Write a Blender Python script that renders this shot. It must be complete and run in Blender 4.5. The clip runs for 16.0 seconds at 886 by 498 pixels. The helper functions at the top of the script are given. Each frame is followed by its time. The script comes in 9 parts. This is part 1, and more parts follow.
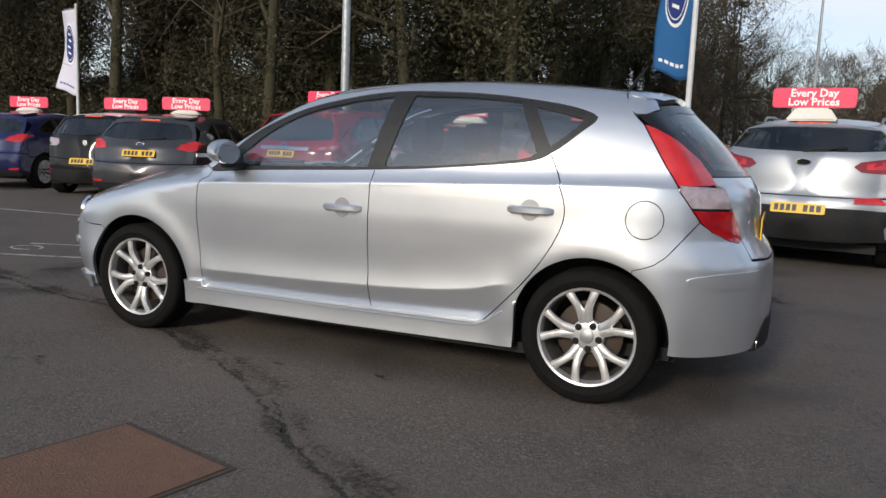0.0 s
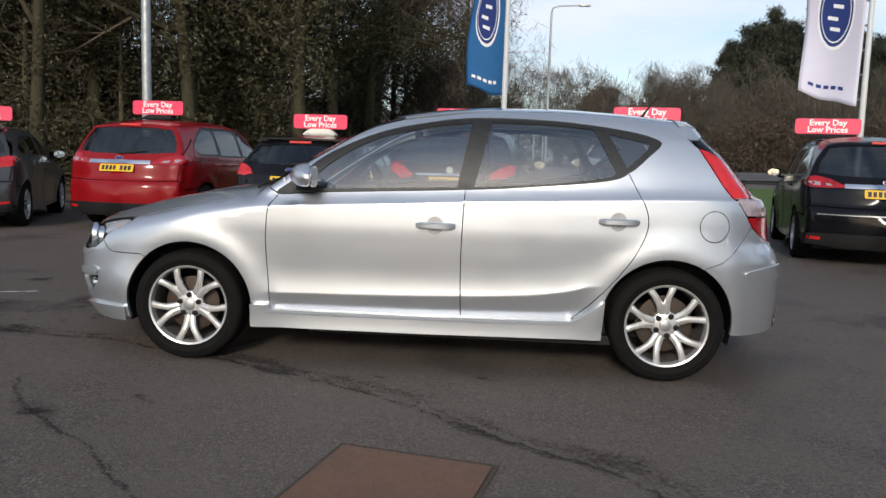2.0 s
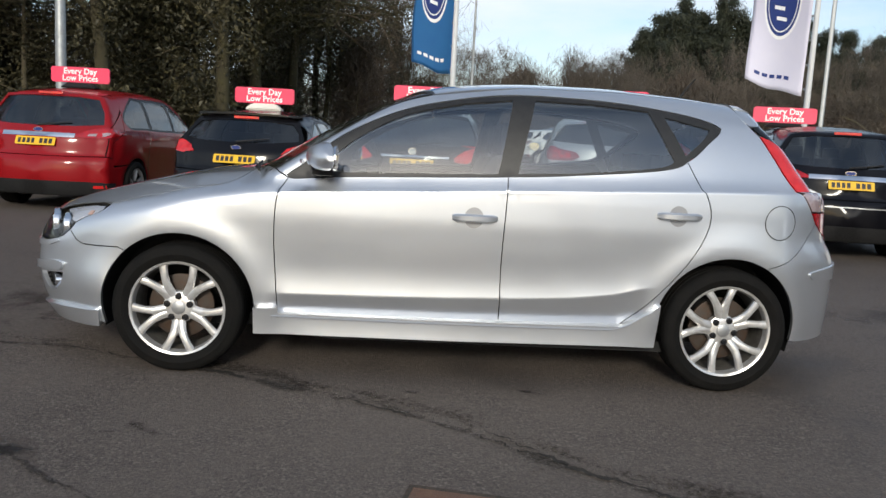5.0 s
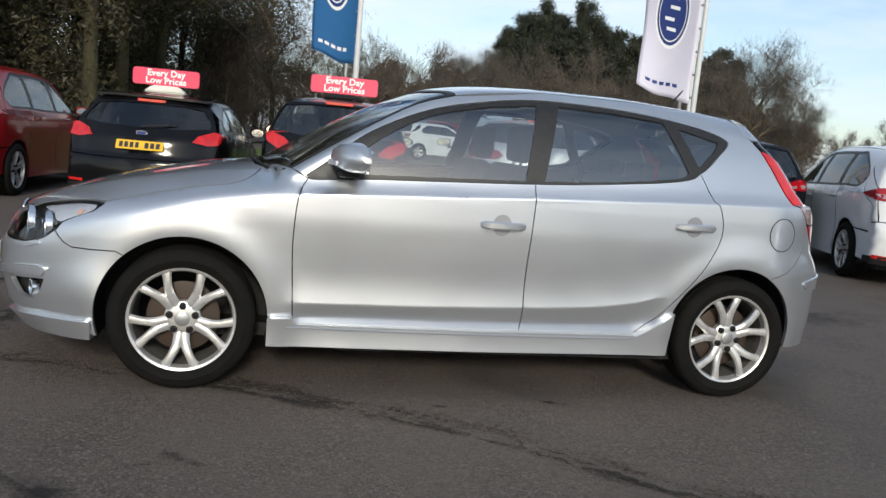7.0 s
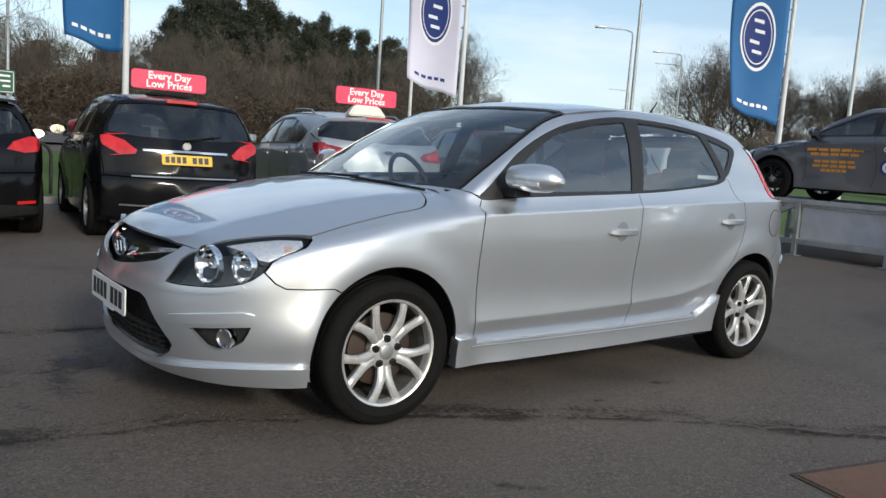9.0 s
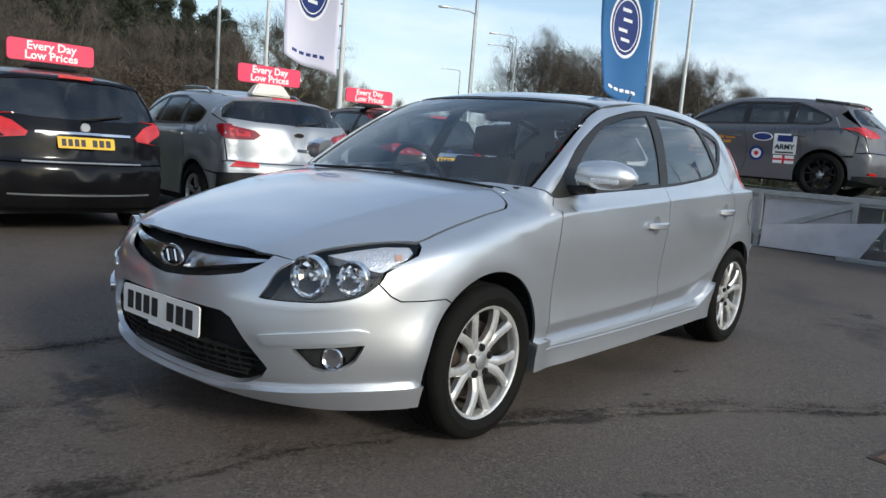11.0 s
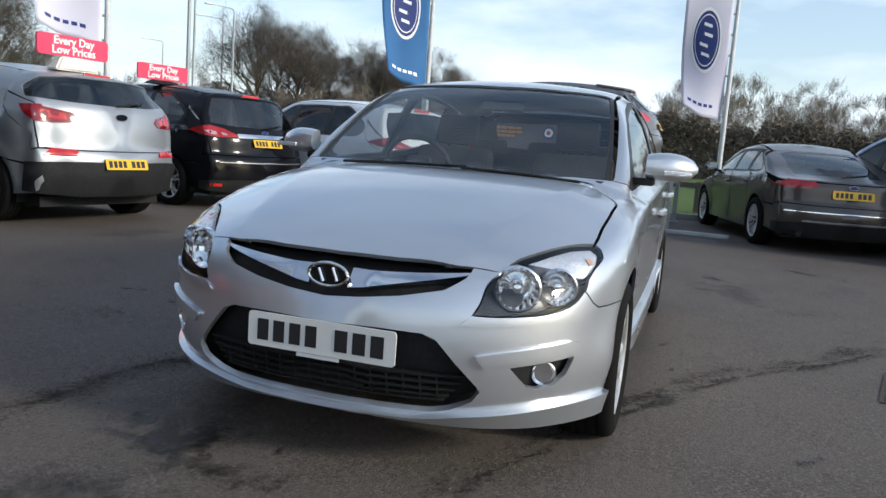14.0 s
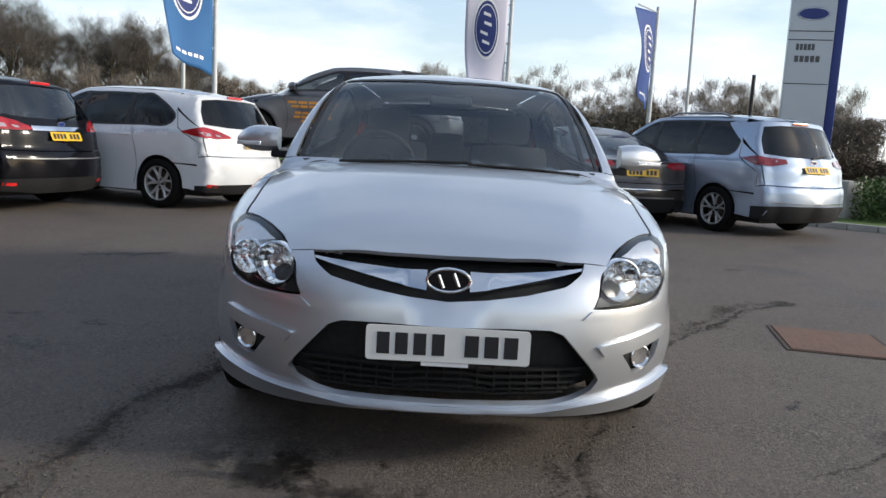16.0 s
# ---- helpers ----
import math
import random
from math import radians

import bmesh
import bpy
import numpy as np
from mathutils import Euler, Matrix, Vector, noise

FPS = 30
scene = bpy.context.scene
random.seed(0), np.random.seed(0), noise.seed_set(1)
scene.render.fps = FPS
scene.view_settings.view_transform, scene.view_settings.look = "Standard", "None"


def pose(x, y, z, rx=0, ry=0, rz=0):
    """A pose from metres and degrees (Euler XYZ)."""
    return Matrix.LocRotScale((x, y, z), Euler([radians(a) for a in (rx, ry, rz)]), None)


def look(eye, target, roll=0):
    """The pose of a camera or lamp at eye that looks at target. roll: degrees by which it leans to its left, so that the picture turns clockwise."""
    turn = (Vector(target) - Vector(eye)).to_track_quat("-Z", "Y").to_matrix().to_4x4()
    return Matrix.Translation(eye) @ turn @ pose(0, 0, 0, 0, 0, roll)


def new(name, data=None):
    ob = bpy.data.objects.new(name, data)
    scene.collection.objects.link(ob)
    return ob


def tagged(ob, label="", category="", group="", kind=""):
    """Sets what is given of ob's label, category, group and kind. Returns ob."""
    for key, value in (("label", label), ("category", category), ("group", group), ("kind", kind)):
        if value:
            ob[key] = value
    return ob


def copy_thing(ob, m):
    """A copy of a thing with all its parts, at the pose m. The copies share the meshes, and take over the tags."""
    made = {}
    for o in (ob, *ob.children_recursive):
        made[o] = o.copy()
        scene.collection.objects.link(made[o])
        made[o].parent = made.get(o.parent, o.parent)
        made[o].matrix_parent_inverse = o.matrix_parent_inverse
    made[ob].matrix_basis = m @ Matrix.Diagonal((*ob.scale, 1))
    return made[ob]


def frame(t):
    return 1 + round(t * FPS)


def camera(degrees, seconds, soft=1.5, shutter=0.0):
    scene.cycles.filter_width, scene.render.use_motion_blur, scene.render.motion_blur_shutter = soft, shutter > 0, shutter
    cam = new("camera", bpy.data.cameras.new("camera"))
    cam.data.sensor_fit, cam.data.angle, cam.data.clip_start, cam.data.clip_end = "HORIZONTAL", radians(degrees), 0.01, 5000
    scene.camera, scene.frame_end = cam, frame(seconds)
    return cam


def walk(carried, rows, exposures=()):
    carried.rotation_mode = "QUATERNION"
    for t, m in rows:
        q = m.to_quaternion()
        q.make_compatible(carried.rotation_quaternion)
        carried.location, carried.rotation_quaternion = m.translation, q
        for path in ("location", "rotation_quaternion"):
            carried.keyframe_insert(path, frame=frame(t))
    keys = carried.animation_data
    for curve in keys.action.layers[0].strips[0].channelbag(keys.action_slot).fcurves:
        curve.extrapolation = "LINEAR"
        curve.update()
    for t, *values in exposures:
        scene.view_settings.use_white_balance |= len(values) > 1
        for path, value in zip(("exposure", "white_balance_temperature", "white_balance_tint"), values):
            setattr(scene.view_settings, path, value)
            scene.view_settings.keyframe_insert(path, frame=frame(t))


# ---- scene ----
cam = camera(59.46, 16.0)
PATH = [
    (0, (2.074, -4.259, 1.145), (1.288, -2.439, 0.878), 2.3),
    (0.5, (1.612, -4.538, 1.143), (0.933, -2.679, 0.849), 1.1),
    (1, (1.193, -4.876, 1.17), (0.68, -2.956, 0.948), 1.7),
    (1.5, (0.759, -5.022, 1.173), (0.39, -3.072, 0.932), 1.3),
    (2, (0.373, -5.06, 1.168), (0.245, -3.077, 0.939), 1.8),
    (2.5, (0.069, -4.915, 1.169), (0.048, -2.931, 0.924), 2.0),
    (3, (-0.209, -4.773, 1.173), (-0.109, -2.794, 0.902), 2.7),
    (3.5, (-0.263, -4.605, 1.163), (-0.146, -2.627, 0.893), 2.5),
    (6, (-0.31, -4.495, 1.148), (-0.201, -2.517, 0.879), 3.8),
    (6.5, (-0.567, -4.435, 1.145), (-0.352, -2.465, 0.868), 4.8),
    (7, (-1.03, -4.269, 1.157), (-0.564, -2.342, 0.889), 5.3),
    (7.5, (-1.517, -4.091, 1.149), (-0.841, -2.223, 0.908), 4.4),
    (8, (-2.124, -3.921, 1.136), (-1.249, -2.136, 0.911), 2.3),
    (8.5, (-2.631, -3.712, 1.139), (-1.622, -2.0, 0.909), 4.7),
    (9, (-3.095, -3.458, 1.135), (-1.877, -1.89, 0.896), 4.0),
    (9.2, (-3.232, -3.326, 1.124), (-1.95, -1.811, 0.878), 2.7),
    (11.3, (-3.733, -2.572, 1.139), (-2.196, -1.32, 0.874), 4.7),
    (11.5, (-3.72, -2.572, 1.135), (-2.184, -1.32, 0.868), 4.6),
    (12, (-3.703, -2.543, 1.133), (-2.154, -1.308, 0.862), 4.2),
    (12.5, (-3.796, -2.381, 1.109), (-2.185, -1.227, 0.841), 4.4),
    (13, (-4.035, -2.018, 1.127), (-2.297, -1.067, 0.85), 4.6),
    (13.5, (-4.185, -1.588, 1.101), (-2.382, -0.763, 0.843), 1.6),
    (14, (-4.377, -1.107, 1.097), (-2.494, -0.489, 0.828), 4.2),
    (14.5, (-4.459, -0.636, 1.074), (-2.534, -0.16, 0.811), 3.3),
    (15, (-4.56, -0.243, 1.101), (-2.592, -0.016, 0.829), 4.8),
    (15.5, (-4.558, -0.044, 1.087), (-2.578, 0.035, 0.821), 2.4),
    (16, (-4.595, 0.052, 1.092), (-2.614, 0.029, 0.819), 3.1),
]
walk(cam, [(t, look(eye, target, roll)) for t, eye, target, roll in PATH], ((0.0, -0.01, 6500, 11), (4.0, 0.08, 6450, 9), (8.0, 0.12, 6400, 7), (10.0, 0.14, 6250, 6), (12.0, 0.22, 6150, 6), (14.0, 0.36, 6250, 7), (16.0, 0.43, 6550, 9)))

# ---- light: bright winter sky, hazy sun ----
SUN_ELEV, SUN_ROT = 22.5, 185.0
world = bpy.data.worlds.new("sky")
scene.world = world
world.use_nodes = True
wn, wl = world.node_tree.nodes, world.node_tree.links
wn.clear()
w_out = wn.new("ShaderNodeOutputWorld")
w_bg = wn.new("ShaderNodeBackground")
w_sky = wn.new("ShaderNodeTexSky")
w_sky.sky_type = "NISHITA"
w_sky.sun_disc = False
w_sky.sun_elevation = radians(SUN_ELEV)
w_sky.sun_rotation = radians(SUN_ROT)
w_sky.air_density, w_sky.dust_density, w_sky.ozone_density = 1.0, 1.2, 1.5
w_co = wn.new("ShaderNodeTexCoord")
w_map = wn.new("ShaderNodeMapping")
w_map.inputs["Scale"].default_value = (1.0, 1.0, 3.4)
w_n = wn.new("ShaderNodeTexNoise")
w_n.inputs["Scale"].default_value = 2.6
w_n.inputs["Detail"].default_value = 7.0
w_n.inputs["Roughness"].default_value = 0.55
w_r = wn.new("ShaderNodeValToRGB")
w_r.color_ramp.elements[0].position, w_r.color_ramp.elements[0].color = 0.38, (0.22, 0.22, 0.22, 1)
w_r.color_ramp.elements[1].position, w_r.color_ramp.elements[1].color = 0.62, (1, 1, 1, 1)
w_mix = wn.new("ShaderNodeMixRGB")
w_mix.inputs["Color2"].default_value = (5.7, 6.15, 6.8, 1)
wl.new(w_co.outputs["Generated"], w_map.inputs["Vector"])
wl.new(w_map.outputs["Vector"], w_n.inputs["Vector"])
wl.new(w_n.outputs["Fac"], w_r.inputs["Fac"])
w_sep = wn.new("ShaderNodeSeparateXYZ")
wl.new(w_co.outputs["Generated"], w_sep.inputs["Vector"])
w_up = wn.new("ShaderNodeMapRange")
w_up.inputs["From Min"].default_value, w_up.inputs["From Max"].default_value = 0.22, 0.55
w_up.inputs["To Min"].default_value, w_up.inputs["To Max"].default_value = 1.0, 0.30
wl.new(w_sep.outputs["Z"], w_up.inputs["Value"])
w_mul = wn.new("ShaderNodeMath")
w_mul.operation = "MULTIPLY"
wl.new(w_r.outputs["Color"], w_mul.inputs[0])
wl.new(w_up.outputs["Result"], w_mul.inputs[1])
wl.new(w_mul.outputs["Value"], w_mix.inputs["Fac"])
wl.new(w_sky.outputs["Color"], w_mix.inputs["Color1"])
wl.new(w_mix.outputs["Color"], w_bg.inputs["Color"])
w_bg.inputs["Strength"].default_value = 0.15
wl.new(w_bg.outputs["Background"], w_out.inputs["Surface"])
sun = new("sun", bpy.data.lights.new("sun", "SUN"))
sun.data.energy = 2.45
sun.data.angle = radians(10.0)
sun.data.color = (1.0, 0.93, 0.80)
_sa, _se = radians(SUN_ROT), radians(SUN_ELEV)
SUN_DIR = Vector((math.sin(_sa) * math.cos(_se), math.cos(_sa) * math.cos(_se), math.sin(_se)))
sun.matrix_world = look(SUN_DIR * 60, (0, 0, 0))

# ---- materials ----
def node_mat(name, base, rough=0.5, metal=0.0, coat=0.0, spec=0.5, trans=0.0, ior=1.45, emit=None, emit_s=0.0, alpha=1.0):
    m = bpy.data.materials.new(name)
    m.use_nodes = True
    b = m.node_tree.nodes["Principled BSDF"]
    i = b.inputs
    i["Base Color"].default_value = (*base, 1)
    i["Roughness"].default_value = rough
    i["Metallic"].default_value = metal
    i["Coat Weight"].default_value = coat
    i["Coat IOR"].default_value = 1.5
    i["Coat Roughness"].default_value = 0.03
    i["Specular IOR Level"].default_value = spec
    i["Transmission Weight"].default_value = trans
    i["IOR"].default_value = ior
    i["Alpha"].default_value = alpha
    if emit:
        i["Emission Color"].default_value = (*emit, 1)
        i["Emission Strength"].default_value = emit_s
    return m


def vary(m, scale, amount, to, rough_amp=0.0, bump=0.0, bump_scale=None, coords="Object", detail=6.0, lo=0.35, hi=0.7):
    """Noise between the base colour and another, roughness change and fine relief."""
    nt = m.node_tree
    n, l = nt.nodes, nt.links
    b = n["Principled BSDF"]
    co = n.new("ShaderNodeTexCoord")
    tx = n.new("ShaderNodeTexNoise")
    tx.inputs["Scale"].default_value = scale
    tx.inputs["Detail"].default_value = detail
    tx.inputs["Roughness"].default_value = 0.62
    l.new(co.outputs[coords], tx.inputs["Vector"])
    rp = n.new("ShaderNodeMapRange")
    rp.inputs["From Min"].default_value, rp.inputs["From Max"].default_value = lo, hi
    rp.inputs["To Min"].default_value, rp.inputs["To Max"].default_value = 0.0, amount
    l.new(tx.outputs["Fac"], rp.inputs["Value"])
    mx = n.new("ShaderNodeMixRGB")
    old = b.inputs["Base Color"]
    if old.is_linked:
        l.new(old.links[0].from_socket, mx.inputs["Color1"])
    else:
        mx.inputs["Color1"].default_value = old.default_value
    mx.inputs["Color2"].default_value = (*to, 1)
    l.new(rp.outputs["Result"], mx.inputs["Fac"])
    l.new(mx.outputs["Color"], b.inputs["Base Color"])
    if rough_amp:
        r0 = b.inputs["Roughness"].default_value
        rr = n.new("ShaderNodeMapRange")
        rr.inputs["From Min"].default_value, rr.inputs["From Max"].default_value = 0.3, 0.7
        rr.inputs["To Min"].default_value, rr.inputs["To Max"].default_value = r0 - rough_amp, r0 + rough_amp
        l.new(tx.outputs["Fac"], rr.inputs["Value"])
        l.new(rr.outputs["Result"], b.inputs["Roughness"])
    if bump:
        t2 = n.new("ShaderNodeTexNoise")
        t2.inputs["Scale"].default_value = bump_scale or scale * 8
        t2.inputs["Detail"].default_value = 4.0
        l.new(co.outputs[coords], t2.inputs["Vector"])
        bp = n.new("ShaderNodeBump")
        bp.inputs["Strength"].default_value = bump
        bp.inputs["Distance"].default_value = 0.01
        l.new(t2.outputs["Fac"], bp.inputs["Height"])
        l.new(bp.outputs["Normal"], b.inputs["Normal"])
    return m


def paint(name, base, metal=0.0, rough=0.4, dirt=0.12, coat=1.0):
    """Clear-coated car paint with a faint film of road dirt."""
    m = node_mat(name, base, rough=rough, metal=metal, coat=coat, spec=0.05 if max(base) < 0.05 else 0.5)
    m.node_tree.nodes["Principled BSDF"].inputs["Coat Roughness"].default_value = 0.03 if name == "silver_paint" else 0.11
    dirt = dirt * (0.35 if max(base) < 0.05 else 1.0)
    vary(m, 5.0, dirt, (base[0] * 0.75 + 0.03, base[1] * 0.74 + 0.025, base[2] * 0.72 + 0.02), rough_amp=0.04)
    return m


silver_paint = paint("silver_paint", (0.60, 0.625, 0.665), metal=0.82, rough=0.36, dirt=0.10)
silver_paint.node_tree.nodes["Principled BSDF"].inputs["Coat IOR"].default_value = 1.7
pale_silver_paint = paint("pale_silver_paint", (0.42, 0.435, 0.455), metal=0.75, rough=0.45, coat=0.5)
blue_silver_paint = paint("blue_silver_paint", (0.36, 0.43, 0.54), metal=0.7, rough=0.38)
red_paint = paint("red_paint", (0.23, 0.005, 0.008), rough=0.4, dirt=0.03, coat=0.6)
red_paint.node_tree.nodes["Principled BSDF"].inputs["Specular IOR Level"].default_value = 0.1
black_paint = paint("black_paint", (0.004, 0.004, 0.005), rough=0.4, coat=0.55)
blue_black_paint = paint("blue_black_paint", (0.004, 0.004, 0.006), rough=0.4, coat=0.5)
white_paint = paint("white_paint", (0.70, 0.71, 0.73), rough=0.35)
grey_paint = paint("grey_paint", (0.046, 0.046, 0.052), metal=0.3, rough=0.35, coat=0.7)
storm_paint = paint("storm_paint", (0.10, 0.10, 0.11), metal=0.1, rough=0.35)
brown_paint = paint("brown_paint", (0.060, 0.050, 0.043), metal=0.4, rough=0.32, coat=0.8)
navy_paint = paint("navy_paint", (0.008, 0.012, 0.075), metal=0.2, rough=0.3)
charcoal_paint = paint("charcoal_paint", (0.010, 0.010, 0.011), rough=0.4, coat=0.6)
trim_black = vary(node_mat("trim_black", (0.014, 0.014, 0.015), rough=0.45), 30, 0.5, (0.03, 0.03, 0.03))
gloss_black = node_mat("gloss_black", (0.008, 0.008, 0.009), rough=0.12)
plastic_black = vary(node_mat("plastic_black", (0.012, 0.012, 0.013), rough=0.6, spec=0.25), 40, 0.6, (0.026, 0.026, 0.026), bump=0.2, bump_scale=300)
rubber = vary(node_mat("rubber", (0.006, 0.006, 0.006), rough=0.8, spec=0.12), 14, 0.7, (0.013, 0.012, 0.011), rough_amp=0.1, bump=0.3, bump_scale=120)
alloy = vary(node_mat("alloy", (0.68, 0.68, 0.68), rough=0.36, metal=0.65), 22, 0.55, (0.34, 0.31, 0.27), rough_amp=0.08)
# dusty inner rim, its grey darkened for the shade behind the spokes
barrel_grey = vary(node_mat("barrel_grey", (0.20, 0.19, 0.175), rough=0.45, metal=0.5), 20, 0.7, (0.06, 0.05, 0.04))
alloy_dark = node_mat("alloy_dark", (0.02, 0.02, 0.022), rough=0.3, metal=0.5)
rust_disc = vary(node_mat("rust_disc", (0.05, 0.042, 0.036), rough=0.6, metal=0.4), 25, 0.8, (0.06, 0.03, 0.015))
chrome = node_mat("chrome", (0.8, 0.8, 0.81), rough=0.08, metal=1.0)
dull_metal = vary(node_mat("dull_metal", (0.42, 0.43, 0.44), rough=0.45, metal=0.8), 12, 0.5, (0.25, 0.24, 0.23), rough_amp=0.1)
galvanised = vary(node_mat("galvanised", (0.40, 0.42, 0.43), rough=0.5, metal=0.6), 9, 0.6, (0.27, 0.28, 0.29), rough_amp=0.1)
lamp_red = vary(node_mat("lamp_red", (0.42, 0.006, 0.010), rough=0.12, coat=1.0), 14, 0.8, (0.16, 0.003, 0.008))
lamp_red_dark = node_mat("lamp_red_dark", (0.20, 0.004, 0.008), rough=0.12, coat=1.0)
lamp_bright = vary(node_mat("lamp_bright", (0.62, 0.016, 0.014), rough=0.15, coat=1.0), 9, 0.8, (0.34, 0.007, 0.009))
lamp_clear = vary(node_mat("lamp_clear", (0.50, 0.40, 0.41), rough=0.2, metal=0.4, coat=1.0), 30, 0.6, (0.30, 0.20, 0.21))
lamp_amber = node_mat("lamp_amber", (0.50, 0.30, 0.22), rough=0.2)
plate_yellow = vary(node_mat("plate_yellow", (0.78, 0.46, 0.02), rough=0.35), 20, 0.3, (0.6, 0.36, 0.04))
plate_white = vary(node_mat("plate_white", (0.72, 0.72, 0.70), rough=0.35), 20, 0.3, (0.6, 0.59, 0.56))
bar_black = node_mat("bar_black", (0.02, 0.02, 0.022), rough=0.4)
seat_cloth = vary(node_mat("seat_cloth", (0.035, 0.034, 0.034), rough=0.9), 60, 0.6, (0.06, 0.058, 0.056), bump=0.3, bump_scale=400)
cabin_grey = node_mat("cabin_grey", (0.10, 0.10, 0.098), rough=0.8)
headlining = node_mat("headlining", (0.50, 0.49, 0.46), rough=0.9)
sign_red = vary(node_mat("sign_red", (0.76, 0.045, 0.11), rough=0.4), 3, 0.3, (0.80, 0.13, 0.21))
sign_white = node_mat("sign_white", (0.85, 0.85, 0.85), rough=0.4)
cream_plastic = vary(node_mat("cream_plastic", (0.72, 0.69, 0.62), rough=0.5), 6, 0.4, (0.55, 0.52, 0.46))
blue_vinyl = node_mat("blue_vinyl", (0.012, 0.03, 0.17), rough=0.4)
orange_vinyl = node_mat("orange_vinyl", (0.62, 0.26, 0.04), rough=0.5)
red_vinyl = node_mat("red_vinyl", (0.6, 0.02, 0.03), rough=0.4)


def glass_mat(name, tint, strength):
    """Thin car glass: a clear tinted pane with a mirror-like skin. strength: what it mirrors face-on."""
    m = bpy.data.materials.new(name)
    m.use_nodes = True
    n, l = m.node_tree.nodes, m.node_tree.links
    n.clear()
    out = n.new("ShaderNodeOutputMaterial")
    mix = n.new("ShaderNodeMixShader")
    tr = n.new("ShaderNodeBsdfTransparent")
    tr.inputs["Color"].default_value = (*tint, 1)
    gl = n.new("ShaderNodeBsdfGlossy")
    gl.inputs["Roughness"].default_value = 0.015
    gl.inputs["Color"].default_value = (0.98, 0.99, 0.98, 1)
    lw = n.new("ShaderNodeLayerWeight")
    lw.inputs["Blend"].default_value = 0.5
    p5 = n.new("ShaderNodeMath")
    p5.operation = "POWER"
    p5.inputs[1].default_value = 5.0
    l.new(lw.outputs["Facing"], p5.inputs[0])
    f0 = n.new("ShaderNodeMath")
    f0.operation = "MULTIPLY_ADD"
    f0.inputs[1].default_value, f0.inputs[2].default_value = 1.0 - strength, strength
    l.new(p5.outputs["Value"], f0.inputs[0])
    l.new(f0.outputs["Value"], mix.inputs["Fac"])
    l.new(tr.outputs["BSDF"], mix.inputs[1])
    l.new(gl.outputs["BSDF"], mix.inputs[2])
    l.new(mix.outputs["Shader"], out.inputs["Surface"])
    return m


glass_clear = glass_mat("glass_clear", (0.86, 0.90, 0.89), 0.20)
glass_screen = glass_mat("glass_screen", (0.94, 0.97, 0.98), 0.10)
glass_dark = glass_mat("glass_dark", (0.24, 0.26, 0.26), 0.11)
glass_privacy = glass_mat("glass_privacy", (0.07, 0.075, 0.085), 0.045)
glass_rear = glass_mat("glass_rear", (0.55, 0.58, 0.58), 0.07)
lens_clear = glass_mat("lens_clear", (0.97, 0.98, 0.99), 0.05)
lamp_silver = node_mat("lamp_silver", (0.90, 0.91, 0.92), rough=0.10, metal=1.0)
bezel_black = node_mat("bezel_black", (0.026, 0.026, 0.028), rough=0.3)
lamp_frost = vary(node_mat("lamp_frost", (0.80, 0.81, 0.84), rough=0.22, metal=0.55), 60, 0.5, (0.45, 0.45, 0.50), bump=0.6, bump_scale=140)
seal_black = vary(node_mat("seal_black", (0.006, 0.006, 0.006), rough=0.8), 20, 0.5, (0.012, 0.012, 0.012))
# darker copy of the silver, for the shade in the handle cups
recess_paint = paint("recess_paint", (0.34, 0.345, 0.36), metal=0.7, rough=0.4)

# ---- mesh helpers ----
from mathutils.geometry import delaunay_2d_cdt


def mesh_ob(name, verts, faces, mat, parent=None, label="", normals=None, smooth=True):
    me = bpy.data.meshes.new(name)
    me.from_pydata([tuple(v) for v in verts], [], [tuple(f) for f in faces])
    for mm in (mat if isinstance(mat, (list, tuple)) else [mat]):
        me.materials.append(mm)
    if smooth:
        me.polygons.foreach_set("use_smooth", [True] * len(me.polygons))
    if normals is not None:
        me.normals_split_custom_set_from_vertices([tuple(q) for q in normals])
    ob = new(name, me)
    if parent is not None:
        ob.parent = parent
    if label:
        ob["label"] = label
    return ob


def part(name, bm, material, parent, label="", smooth=False):
    me = bpy.data.meshes.new(name)
    bm.normal_update()
    bm.to_mesh(me)
    bm.free()
    me.materials.append(material)
    if smooth:
        me.polygons.foreach_set("use_smooth", [True] * len(me.polygons))
        me.set_sharp_from_angle(angle=radians(38))
    ob = new(name, me)
    if parent is not None:
        ob.parent = parent
    if label:
        ob["label"] = label
    return ob


def thing(name, label, category, m=None, group="", kind=""):
    ob = new(name)
    ob.empty_display_size = 0.1
    if m is not None:
        ob.matrix_world = m
    return tagged(ob, label, category, group, kind)


def bm_box(bm, cx, cy, cz, sx, sy, sz, bevel=0.0, m=None):
    r = bmesh.ops.create_cube(bm, size=1.0)
    vs = r["verts"]
    bmesh.ops.scale(bm, verts=vs, vec=(sx, sy, sz))
    if bevel:
        es = list({e for v in vs for e in v.link_edges})
        rb = bmesh.ops.bevel(bm, geom=es, offset=bevel, segments=2, affect="EDGES", profile=0.6)
        vs = list({v for f in rb["faces"] for v in f.verts} | {v for v in vs if v.is_valid})
    bmesh.ops.translate(bm, verts=vs, vec=(cx, cy, cz))
    if m is not None:
        bmesh.ops.transform(bm, matrix=m, verts=vs)
    return vs


